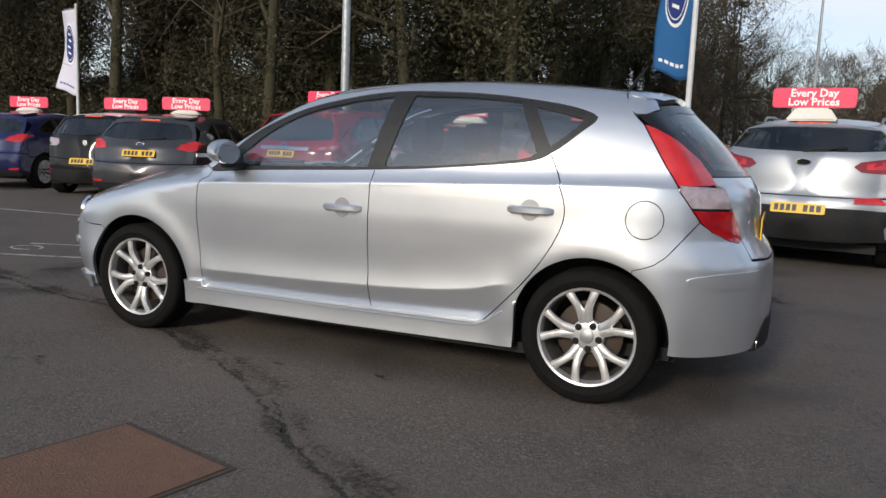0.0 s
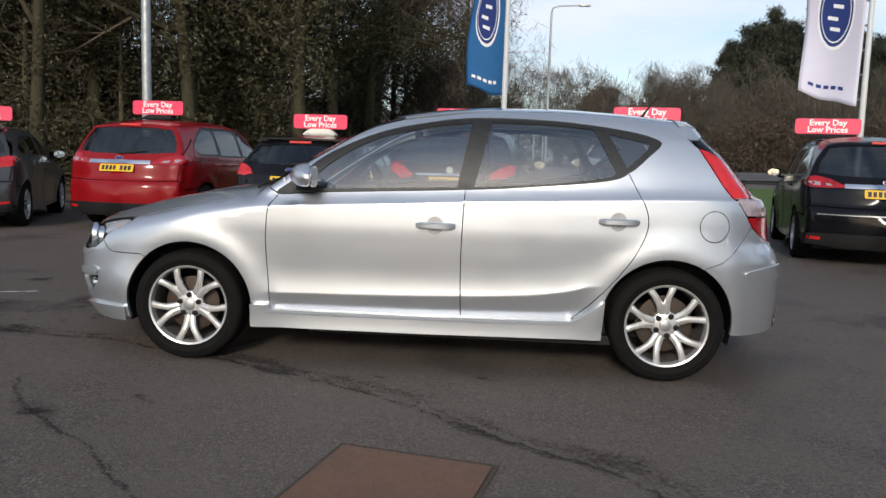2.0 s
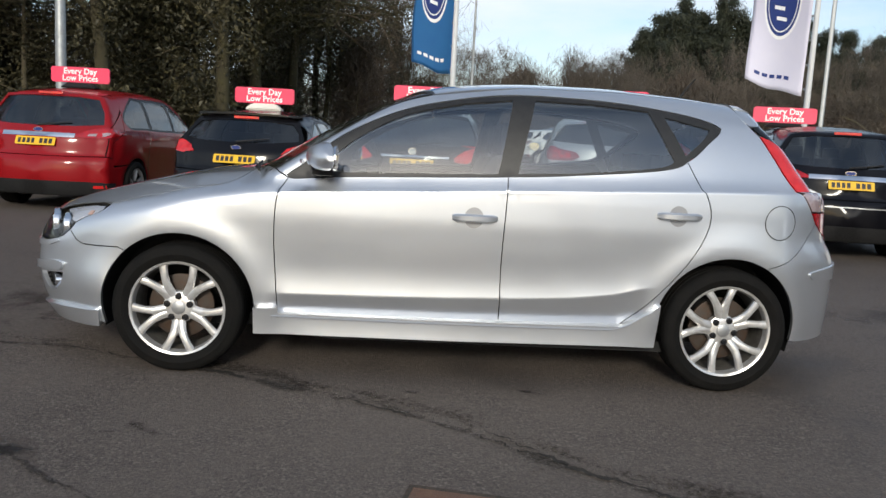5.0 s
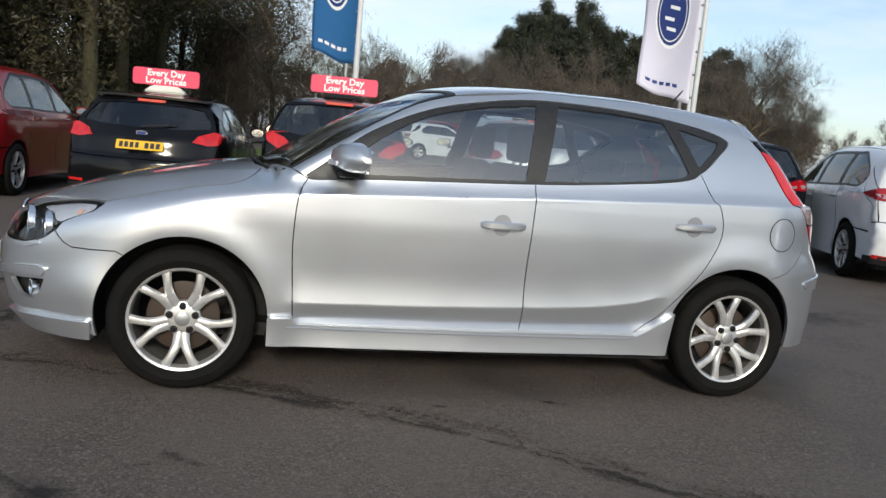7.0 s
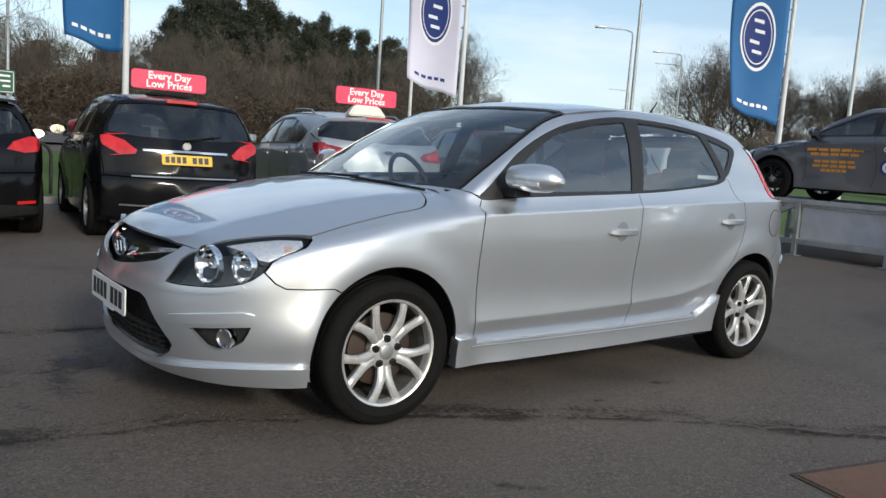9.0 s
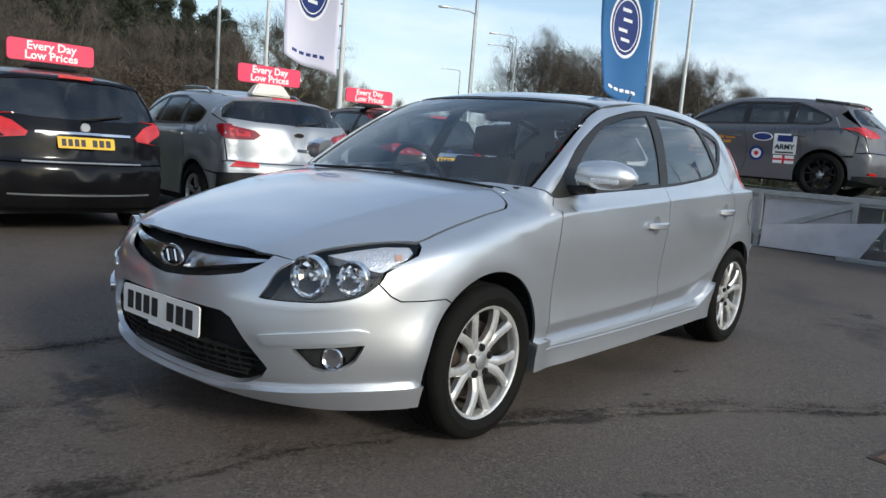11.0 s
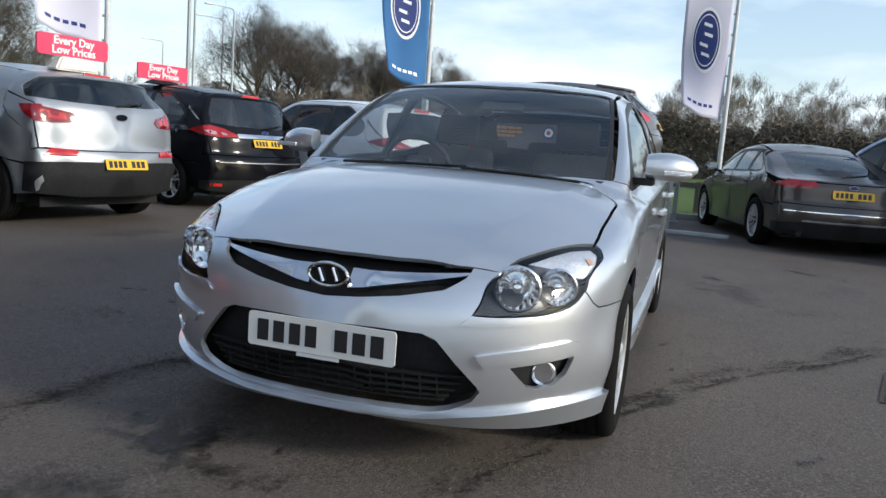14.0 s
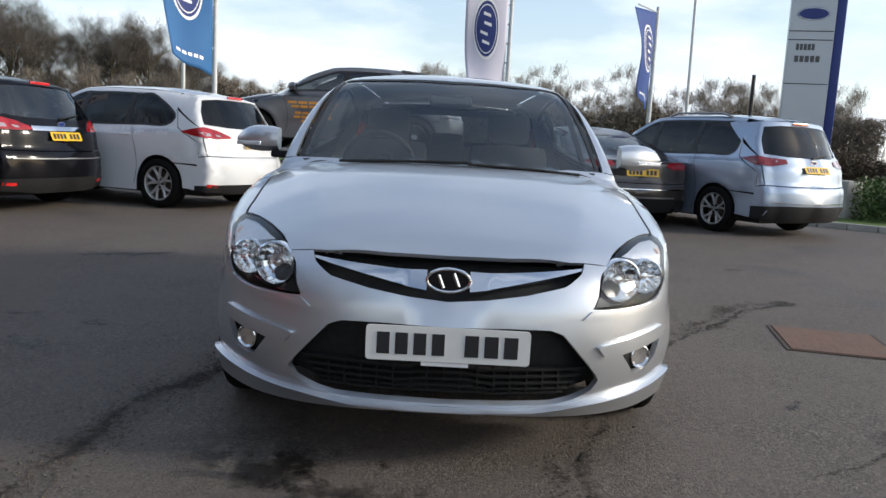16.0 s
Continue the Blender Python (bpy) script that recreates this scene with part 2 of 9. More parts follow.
def bm_tube(bm, pts, radii, sides=8, cap=True):
    """A tapered tube through points."""
    pts = [Vector(p) for p in pts]
    if not isinstance(radii, (list, tuple)):
        radii = [radii] * len(pts)
    rings = []
    up = Vector((0.13, 0.31, 0.94)).normalized()
    for k, p in enumerate(pts):
        a, b = pts[max(0, k - 1)], pts[min(len(pts) - 1, k + 1)]
        d = (b - a).normalized()
        s = d.cross(up)
        if s.length < 0.05:
            s = d.cross(Vector((1, 0, 0)))
        s.normalize()
        t = s.cross(d)
        rings.append([bm.verts.new(p + (s * math.cos(2 * math.pi * j / sides) + t * math.sin(2 * math.pi * j / sides)) * radii[k]) for j in range(sides)])
    for ra, rb in zip(rings, rings[1:]):
        for j in range(sides):
            bm.faces.new((ra[j], ra[(j + 1) % sides], rb[(j + 1) % sides], rb[j]))
    if cap:
        bm.faces.new(rings[0][::-1])
        bm.faces.new(rings[-1])


def bm_ngon_prism(bm, pts2, place, depth):
    """A flat outline given depth. place(u, v, w) gives the point."""
    a = [bm.verts.new(place(u, v, 0.0)) for u, v in pts2]
    b = [bm.verts.new(place(u, v, depth)) for u, v in pts2]
    n = len(a)
    bm.faces.new(a[::-1])
    bm.faces.new(b)
    for k in range(n):
        bm.faces.new((a[k], a[(k + 1) % n], b[(k + 1) % n], b[k]))


def bm_lathe(bm, profile, seg=40, closed=False):
    """Profile of (radius, y) turned round the y axis."""
    rings = [[bm.verts.new((r * math.cos(2 * math.pi * k / seg), y, r * math.sin(2 * math.pi * k / seg))) for k in range(seg)] for r, y in profile]
    pairs = list(zip(rings, rings[1:]))
    if closed:
        pairs.append((rings[-1], rings[0]))
    for a, b in pairs:
        for k in range(seg):
            bm.faces.new((a[k], a[(k + 1) % seg], b[(k + 1) % seg], b[k]))


def rounded_rect(w, h, r, n=5):
    out = []
    for cx, cy, a0 in ((w / 2 - r, h / 2 - r, 0), (-w / 2 + r, h / 2 - r, 90), (-w / 2 + r, -h / 2 + r, 180), (w / 2 - r, -h / 2 + r, 270)):
        for k in range(n + 1):
            a = radians(a0 + 90 * k / n)
            out.append((cx + r * math.cos(a), cy + r * math.sin(a)))
    return out


def ellipse(w, h, n=28, cx=0.0, cy=0.0):
    return [(cx + w / 2 * math.cos(2 * math.pi * k / n), cy + h / 2 * math.sin(2 * math.pi * k / n)) for k in range(n)]


# ---- car form: a smooth solid from a few curves ----
def crv(*pts):
    """A smooth curve through points (no overshoot), as a function on arrays."""
    x = np.array([p[0] for p in pts], float)
    y = np.array([p[1] for p in pts], float)
    if len(x) == 1:
        return lambda q: np.full_like(np.asarray(q, float), y[0])
    h, d = np.diff(x), np.diff(y) / np.diff(x)
    m = np.zeros_like(y)
    for k in range(1, len(x) - 1):
        if d[k - 1] * d[k] > 0:
            w1, w2 = 2 * h[k] + h[k - 1], h[k] + 2 * h[k - 1]
            m[k] = (w1 + w2) / (w1 / d[k - 1] + w2 / d[k])
    m[0], m[-1] = d[0], d[-1]
    xs = np.linspace(x[0], x[-1], 900)
    k = np.clip(np.searchsorted(x, xs, side="right") - 1, 0, len(h) - 1)
    t = (xs - x[k]) / h[k]
    ys = (1 + 2 * t) * (1 - t) ** 2 * y[k] + t * (1 - t) ** 2 * h[k] * m[k] + t * t * (3 - 2 * t) * y[k + 1] + t * t * (t - 1) * h[k] * m[k + 1]
    return lambda q: np.interp(q, xs, ys)


def smax(a, b, r):
    h = np.clip(0.5 + 0.5 * (a - b) / r, 0, 1)
    return a * h + b * (1 - h) + r * h * (1 - h)


def ease(a, b, q):
    t = np.clip((q - a) / (b - a), 0, 1)
    return t * t * (3 - 2 * t)


class Form:
    """Front at -x, left side at -y, ground at z = 0, origin midway between the axles."""

    def __init__(self, **k):
        self.k = k
        self.w = k["width"] / 2
        self.axle = k["wheelbase"] / 2
        self.nose, self.tail, self.shoulder, self.lower = crv(*k["nose"]), crv(*k["tail"]), crv(*k["shoulder"]), crv(*k["lower"])
        self.zside = crv(*k["zside"]) if "zside" in k else None
        self.xt = max(q[1] for q in k["tail"])
        self.hood, self.roof, self.screen, self.gplan = crv(*k["hood"]), crv(*k["roof"]), crv(*k["screen"]), crv(*k["gplan"])
        self.side = crv(*k.get("side", ((0, 0.945), (1.0, 0.957), (1.35, 0.985), (1.7, 1.0), (2.0, 0.992), (2.3, 0.985))))
        self.green = crv(*k.get("green", ((0, 0.985), (0.2, 0.94), (0.5, 0.87), (0.8, 0.77), (1.0, 0.68), (1.15, 0.58))))

    def f(self, x, y, z):
        k, y = self.k, np.abs(y)
        zs, zl = self.shoulder(x), self.lower(x)
        q = np.where(z < zl, (z - 0.16) / (zl - 0.16), 1 + (z - zl) / (zs - zl))
        plan = 1 - 0.014 * (x / 1.5) ** 2
        wa = self.w * (self.zside(z) if "zside" in k else self.side(np.clip(q, 0, 2.3))) * plan
        wa = wa + k.get("sill_kick", 0.0) * np.clip(1 - q, 0, 1) * ease(-0.95, -0.6, x) * (1 - ease(0.75, 1.0, x))
        if "door_lip" in k:
            # the doors swell out to a crease and tuck in below it
            lip = np.where(z > zl, k["door_lip"] * np.clip(1 - (z - zl) / 0.17, 0, 1) ** 2, k["door_lip"] - 0.20 * (zl - z))
            wa = wa + lip * ease(-0.93, -0.80, x) * (1 - ease(0.84, 1.0, x))
        for ax in (-self.axle, self.axle):
            r = np.hypot(x - ax, z - k["tyre"])
            wa = wa + k.get("flare", 0.016) * np.exp(-((r - k["arch"] - 0.02) / 0.085) ** 2)
        if "corner" in k:
            wa = wa + k["corner"] * np.exp(-((x + 1.70) / 0.20) ** 2) * (1 - ease(0.36, 0.60, z))
        u = (x - self.nose(z)) / k.get("nose_len", 0.7)
        v = (self.tail(z) - x) / k.get("tail_len", 0.6)
        pn, pt = k.get("nose_pow", 2.6), k.get("tail_pow", 2.5)
        cu, cv = np.clip(u, 0, 1), np.clip(v, 0, 1)
        wa = wa * (1 - (1 - cu) ** pn) ** (1 / pn) * (1 - (1 - cv) ** pt) ** (1 / pt)
        low_side = y - wa + np.where(u < 0, -u * 2, 0) + np.where(v < 0, -v * 2, 0)
        hood = self.hood(x) - k.get("hood_drop", 0.075) * (y / (0.9 * self.w)) ** 2.6
        e = ease(k["cowl"], k["cowl"] + 0.45, x)
        if "ridge" in k:
            hood = hood - k["ridge"] * np.maximum(0, y - (0.62 + 0.20 * (x + 1.05)))
        deck = hood * (1 - e) + (zs + k.get("ledge", 0.015)) * e
        soft = k.get("soft", 0.012) + 0.05 * (1 - ease(k["cowl"] - 0.1, k["cowl"] + 0.35, x))
        zr = self.roof(x)
        h = (z - zs) / np.maximum(zr - zs, 0.25)
        wg = self.w * self.green(np.clip(h, 0, 1.15)) * self.gplan(x)
        if "door_lip" in k or "sill_kick" in k:
            wg = wg - 0.5 * np.maximum(0, zs - z)
        if "blend" not in k:
            deck = deck + 0.9 * ease(self.xt - 0.85, self.xt - 0.5, x)
            low_side = np.where(z > zs, np.maximum(low_side, y - wg), low_side)
            deck = np.minimum(deck, np.where(deck > zs + 0.03, zr - k.get("crown", 0.10) * (y / self.w) ** 2, deck))
        low = smax(low_side, z - deck, soft)
        top = zr - k.get("crown", 0.10) * (y / self.w) ** 2
        bow = k.get("bow", 0.24) * (y / (0.85 * self.w)) ** 2
        scr = self.screen(x - bow) - z
        back = x - (self.tail(z) - (0.0 if "blend" in k else 0.07) - k.get("back_bow", 0.10) * (y / (0.8 * self.w)) ** k.get("back_pow", 2.4))
        g = smax(y - wg, z - top, 0.10)
        g = smax(g, -scr * 0.8, 0.02)
        g = smax(g, back, 0.04)
        return -smax(-low, -g, k.get("blend", 0.014))

    def normal(self, p):
        e = 0.004
        x, y, z = p.T
        n = np.stack([self.f(x + e, y, z) - self.f(x - e, y, z), self.f(x, y + e, z) - self.f(x, y - e, z), self.f(x, y, z + e) - self.f(x, y, z - e)], 1)
        return n / np.maximum(np.linalg.norm(n, axis=1, keepdims=True), 1e-9)

    def cast(self, proj, uv):
        """Points where the rays of a projection first meet the form."""
        uv = np.asarray(uv, float).reshape(-1, 2)
        o, d, far = proj(uv)
        ts = np.linspace(0, far, 90)
        p = o[:, None, :] + d[:, None, :] * ts[None, :, None]
        val = self.f(p[..., 0], p[..., 1], p[..., 2])
        inside = val < 0
        hit = inside.any(1)
        k = np.where(hit, inside.argmax(1), val.argmin(1))
        hi = ts[k]
        lo = ts[np.maximum(k - 1, 0)]
        lo = np.where(hit, lo, hi)
        for _ in range(18):
            mid = (lo + hi) / 2
            q = o + d * mid[:, None]
            neg = self.f(q[:, 0], q[:, 1], q[:, 2]) < 0
            hi, lo = np.where(neg, mid, hi), np.where(neg, lo, mid)
        return o + d * hi[:, None]


def side_proj(uv):
    n = len(uv)
    return np.stack([uv[:, 0], np.full(n, -1.3), uv[:, 1]], 1), np.tile((0.0, 1.0, 0.0), (n, 1)), 1.3


def top_proj(uv):
    n = len(uv)
    return np.stack([uv[:, 0], uv[:, 1], np.full(n, 2.2)], 1), np.tile((0.0, 0.0, -1.0), (n, 1)), 2.0


def end_proj(axis, sign):
    """Round a vertical axis at x = axis; u is the angle times 0.8 from the car's end, v the height. sign -1: nose."""
    def proj(uv):
        a = uv[:, 0] / 0.8
        d = np.stack([-sign * np.cos(a), -np.sin(a), 0 * a], 1)
        o = np.stack([np.full(len(uv), axis), 0 * a, uv[:, 1]], 1) - d * 1.9
        return o, d, 1.9
    proj.axis, proj.sign = axis, sign
    return proj


def to_end(proj, pts):
    pts = np.asarray(pts, float)
    return np.stack([np.arctan2(pts[:, 1], proj.sign * (pts[:, 0] - proj.axis)) * 0.8, pts[:, 2]], 1)


def fan(form, proj, yz):
    """Outline points given as (y, z) on the car's end, as coordinates of its projection."""
    yz = np.asarray(yz, float)
    x0 = 3.2 * proj.sign
    p = form.cast(lambda uv: (np.stack([np.full(len(uv), x0), uv[:, 0], uv[:, 1]], 1), np.tile((-1.0 * proj.sign, 0.0, 0.0), (len(uv), 1)), 2.6), yz)
    return to_end(proj, p)


def from_side(form, proj, xz, right=False):
    p = form.cast(side_proj, xz)
    if right:
        p[:, 1] *= -1
    return to_end(proj, p)


def dense(poly, step=0.03, closed=True):
    poly = [np.asarray(p, float) for p in poly]
    out = []
    n = len(poly)
    for k in range(n if closed else n - 1):
        a, b = poly[k], poly[(k + 1) % n]
        m = max(1, int(math.ceil(np.linalg.norm(b - a) / step)))
        out += [a + (b - a) * j / m for j in range(m)]
    if not closed:
        out.append(poly[-1])
    return np.array(out)


def spline(pts, step=0.03, closed=False):
    """A rounded line (Catmull-Rom) through points."""
    pts = [np.asarray(p, float) for p in pts]
    n = len(pts)
    out = []
    for k in range(n if closed else n - 1):
        p1, p2 = pts[k], pts[(k + 1) % n]
        p0 = pts[(k - 1) % n] if closed or k else 2 * p1 - p2
        p3 = pts[(k + 2) % n] if closed or k + 2 < n else 2 * p2 - p1
        m = max(2, int(math.ceil(np.linalg.norm(p2 - p1) / step)))
        for j in range(m):
            t = j / m
            out.append(0.5 * (2 * p1 + (p2 - p0) * t + (2 * p0 - 5 * p1 + 4 * p2 - p3) * t * t + (3 * p1 - p0 - 3 * p2 + p3) * t ** 3))
    if not closed:
        out.append(pts[-1])
    return [tuple(q) for q in out]


def inside(poly, q):
    x, y = q[:, 0], q[:, 1]
    res = np.zeros(len(q), bool)
    a, b = poly, np.roll(poly, -1, 0)
    for (ax, ay), (bx, by) in zip(a, b):
        if ay == by:
            continue
        c = (ay > y) != (by > y)
        res ^= c & (x < (bx - ax) * (y - ay) / (by - ay) + ax)
    return res


def shrink(poly, d):
    poly = np.asarray(poly, float)
    a, b = np.roll(poly, 1, 0), np.roll(poly, -1, 0)
    t = b - a
    t /= np.maximum(np.linalg.norm(t, axis=1, keepdims=True), 1e-9)
    n = np.stack([-t[:, 1], t[:, 0]], 1)
    area = np.sum(poly[:, 0] * b[:, 1] - b[:, 0] * poly[:, 1])
    return poly + n * d * (1 if area > 0 else -1)


def panel(name, form, proj, outer, mat, parent, holes=(), lines=(), grid=0.045, gap=0.0025, flange=0.014, offset=0.0, mirror=False, label="", step=0.03):
    """A sheet cut out of the form's skin along an outline, with folded edges. mirror: the same on the other side."""
    outer = shrink(dense(outer, step), gap)
    holes = [shrink(dense(h, step), -gap) for h in holes]
    pts, edges = [tuple(p) for p in outer], [(k, (k + 1) % len(outer)) for k in range(len(outer))]
    for h in holes:
        s = len(pts)
        pts += [tuple(p) for p in h]
        edges += [(s + k, s + (k + 1) % len(h)) for k in range(len(h))]
    for ln in lines:
        ln = dense(ln, step, closed=False)
        keep = inside(shrink(outer, 0.004), ln)
        for h in holes:
            keep &= ~inside(shrink(h, -0.004), ln)
        prev = None
        for ok, p in zip(keep, ln):
            if ok:
                pts.append(tuple(p))
                if prev is not None:
                    edges.append((prev, len(pts) - 1))
                prev = len(pts) - 1
            else:
                prev = None
    lo, hi = outer.min(0), outer.max(0)
    gx, gy = np.meshgrid(np.arange(lo[0] + grid / 2, hi[0], grid), np.arange(lo[1] + grid / 2, hi[1], grid))
    gx = gx + (np.arange(gx.shape[0])[:, None] % 2) * grid * 0.5
    g = np.stack([gx.ravel(), gy.ravel()], 1)
    if len(g):
        ok = inside(shrink(outer, grid * 0.35), g) & inside(outer, g)
        for h in holes:
            ok &= ~inside(shrink(h, -grid * 0.35), g)
        pts += [tuple(p) for p in g[ok]]
    v2, _, tri, *_ = delaunay_2d_cdt([Vector(p) for p in pts], edges, [], 0, 1e-6)
    v2 = np.array([tuple(v) for v in v2])
    tri = np.array([t for t in tri if len(t) == 3])
    c = v2[tri].mean(1)
    ok = inside(outer, c)
    for h in holes:
        ok &= ~inside(h, c)
    tri = tri[ok]
    p = form.cast(proj, v2)
    nrm = form.normal(p)
    p = p + nrm * offset
    a, b, d = p[tri[:, 0]], p[tri[:, 1]], p[tri[:, 2]]
    flip = np.sum(np.cross(b - a, d - a) * nrm[tri].mean(1), 1) < 0
    tri[flip] = tri[flip][:, ::-1]
    verts, norms, faces = list(p), list(nrm), [tuple(t) for t in tri]
    if flange:
        seen = {}
        for t in faces:
            for e in ((t[0], t[1]), (t[1], t[2]), (t[2], t[0])):
                seen[e] = True
        rim = [e for e in seen if (e[1], e[0]) not in seen]
        made, out = {}, {}
        for i, j in rim:
            e = np.cross(p[j] - p[i], nrm[i])
            e = e / max(np.linalg.norm(e), 1e-9)
            for q in (i, j):
                out[q] = out.get(q, 0) + e
        for i, j in rim:
            for q in (i, j):
                if q not in made:
                    made[q] = (len(verts), len(verts) + 1)
                    verts += [p[q], p[q] - nrm[q] * flange]
                    e = out[q] / max(np.linalg.norm(out[q]), 1e-9)
                    norms += [e, e]
            faces.append((made[j][0], made[i][0], made[i][1], made[j][1]))
    verts, norms = np.array(verts), np.array(norms)
    obs = [mesh_ob(name, verts, faces, mat, parent, label, norms)]
    if mirror:
        k = np.array((1, -1, 1))
        obs.append(mesh_ob(name, verts * k, [f[::-1] for f in faces], mat, parent, label, norms * k))
    return obs


def seam(form, proj, path, parent, width=0.018, depth=0.012, mirror=True):
    """A dark rubber strip lying behind a gap between two panels."""
    q = dense(path, 0.03, closed=False)
    t = np.gradient(q, axis=0)
    t /= np.maximum(np.linalg.norm(t, axis=1, keepdims=True), 1e-9)
    nn = np.stack([-t[:, 1], t[:, 0]], 1) * width
    p = form.cast(proj, np.vstack([q + nn, q - nn]))
    nrm = form.normal(p)
    p = p - nrm * depth
    k = len(q)
    faces = [(i, i + 1, k + i + 1, k + i) for i in range(k - 1)]
    for s in ((1, -1) if mirror else (1,)):
        f = np.array((1, s, 1))
        mesh_ob("door_seal", p * f, faces, seal_black, parent, "black rubber seal", nrm * f)


def arc(cx, cz, r, a0, a1, n=22):
    return [(cx + r * math.cos(radians(a0 + (a1 - a0) * k / n)), cz + r * math.sin(radians(a0 + (a1 - a0) * k / n))) for k in range(n + 1)]

# ---- wheels ----
def build_wheel(parent, x, y, r, rim_r, width, style, mat, side, turn=63):
    """A road wheel: rim with its tyre, spokes, nave cap, bolts and brake disc. side -1: its face looks to -y."""
    m = pose(x, y, r) if side < 0 else pose(x, y, r, 0, 0, 180)
    w = width
    bm = bmesh.new()
    bm_lathe(bm, [(rim_r * 0.99, -0.004), (rim_r * 1.015, 0.004), (rim_r * 1.0, 0.016), (rim_r * 0.93, 0.022), (rim_r * 0.915, 0.04)], 48)
    bm_lathe(bm, [(rim_r * 0.99, -0.004), (rim_r * 0.95, 0.0), (rim_r * 0.925, 0.012), (rim_r * 0.93, 0.022)], 48)
    rim = part("wheel", bm, mat, parent, smooth=True)
    rim.matrix_local = m
    bm = bmesh.new()
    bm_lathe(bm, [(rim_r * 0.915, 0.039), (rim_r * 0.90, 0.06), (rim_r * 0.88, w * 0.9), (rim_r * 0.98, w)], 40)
    # barrel darker than the alloy: shade of the spoke gaps put into colour
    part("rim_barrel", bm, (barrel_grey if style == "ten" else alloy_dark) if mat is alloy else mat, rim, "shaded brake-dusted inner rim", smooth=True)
    bm = bmesh.new()
    prof = [(rim_r * 0.985, 0.002), (rim_r + 0.008, -0.010), (rim_r + 0.030, -0.016), (rim_r + 0.032, -0.0175), (rim_r + 0.036, -0.0175), (rim_r + 0.038, -0.016), (r - 0.028, -0.013), (r - 0.012, -0.004), (r - 0.004, 0.010), (r, 0.03)]
    for g in range(1, 5):
        c = w * g / 5
        prof += [(r, c - 0.006), (r - 0.007, c - 0.004), (r - 0.007, c + 0.004), (r, c + 0.006)]
    prof += [(r, w - 0.03), (r - 0.01, w - 0.006), (r - 0.04, w + 0.01), (rim_r, w)]
    bm_lathe(bm, prof, 56)
    part("tyre", bm, rubber, rim, "black rubber tyre", smooth=True)
    bm = bmesh.new()
    bm_lathe(bm, [(0.02, 0.075), (rim_r * 0.62, 0.075), (rim_r * 0.68, 0.08), (rim_r * 0.68, 0.095)], 36)
    part("brake_disc", bm, rust_disc, rim, "rust-tinged steel brake disc", smooth=True)
    bm = bmesh.new()
    bm_lathe(bm, [(0.0, 0.0145), (0.027, 0.015), (0.032, 0.0175), (0.033, 0.026), (0.036, 0.028), (0.066, 0.034), (0.074, 0.05), (0.074, 0.08)], 30)
    part("hub", bm, dull_metal, rim, "grey nave cap", smooth=True)
    if style == "ten":
        bm = bmesh.new()
        bm_lathe(bm, [(0.026, 0.022), (0.040, 0.0235), (0.066, 0.026), (0.076, 0.032), (0.078, 0.06)], 36)
        part("hub_flange", bm, mat, rim, "silver hub face round the bolts", smooth=True)

    def arm(ang0, ang1, half0, half1, back=0.0):
        """One spoke from the nave to the rim, its foot at ang0 and its head at ang1."""
        b = bmesh.new()
        rows = []
        for k in range(10):
            t = k / 9
            rad = 0.055 + (rim_r * 0.955 - 0.055) * t
            a = radians(ang0 + (ang1 - ang0) * t ** (0.75 if style == "ten" else 1.35))
            half = half0 + (half1 - half0) * t + 0.006 * (2 * t - 1) ** 2
            dep = 0.026 - 0.022 * math.sin(t * math.pi * 0.62) + back
            if style == "ten":
                # two arms grow from one root and part half-way out
                off0 = (1 if ang1 > ang0 else -1) * float(np.interp(rad, (0.05, 0.10, 0.13, 0.16, 0.19, 0.22), (0.008, 0.0135, 0.022, 0.035, 0.051, 0.068)))
                half = float(np.interp(rad, (0.05, 0.10, 0.13, 0.16, 0.19, 0.22), (0.024, 0.0215, 0.0190, 0.0178, 0.0185, 0.0225)))
                axis = radians(ang0 - (8 if ang1 > ang0 else -8))
                a = axis + math.atan2(off0, rad)
            c, s = math.cos(a), math.sin(a)
            ring = []
            for off, d in ((-half, 0.011), (-half * 0.6, 0.002), (0.0, 0.0), (half * 0.6, 0.002), (half, 0.011), (half * 0.7, 0.038), (-half * 0.7, 0.038)):
                ring.append(b.verts.new((c * rad - s * off, dep + d, s * rad + c * off)))
            rows.append(ring)
        for ra, rb in zip(rows, rows[1:]):
            for j in range(7):
                b.faces.new((ra[j], rb[j], rb[(j + 1) % 7], ra[(j + 1) % 7]))
        b.faces.new(rows[-1][::-1])
        return b

    sets = {"ten": [(72 * k + turn + 36 + o * 8, 72 * k + turn + 36 + o * 18.0, 0.0215, 0.0165) for k in range(5) for o in (-1, 1)],
            "five": [(72 * k + 90, 72 * k + 90, 0.034, 0.030) for k in range(5)],
            "twin": [(72 * k + 90 + o * 9, 72 * k + 90 + o * 10, 0.012, 0.012) for k in range(5) for o in (-1, 1)],
            "mesh": [(36 * k, 36 * k + 14, 0.010, 0.013) for k in range(10)] + [(36 * k, 36 * k - 14, 0.010, 0.013) for k in range(10)],
            "split": [(72 * k + 90 + o * 4, 72 * k + 90 + o * 17, 0.014, 0.014) for k in range(5) for o in (-1, 1)]}
    for k, (a0, a1, h0, h1) in enumerate(sets[style]):
        part("spoke", arm(a0, a1, h0, h1, 0.0008 * (k % 2)), mat, rim, smooth=True)
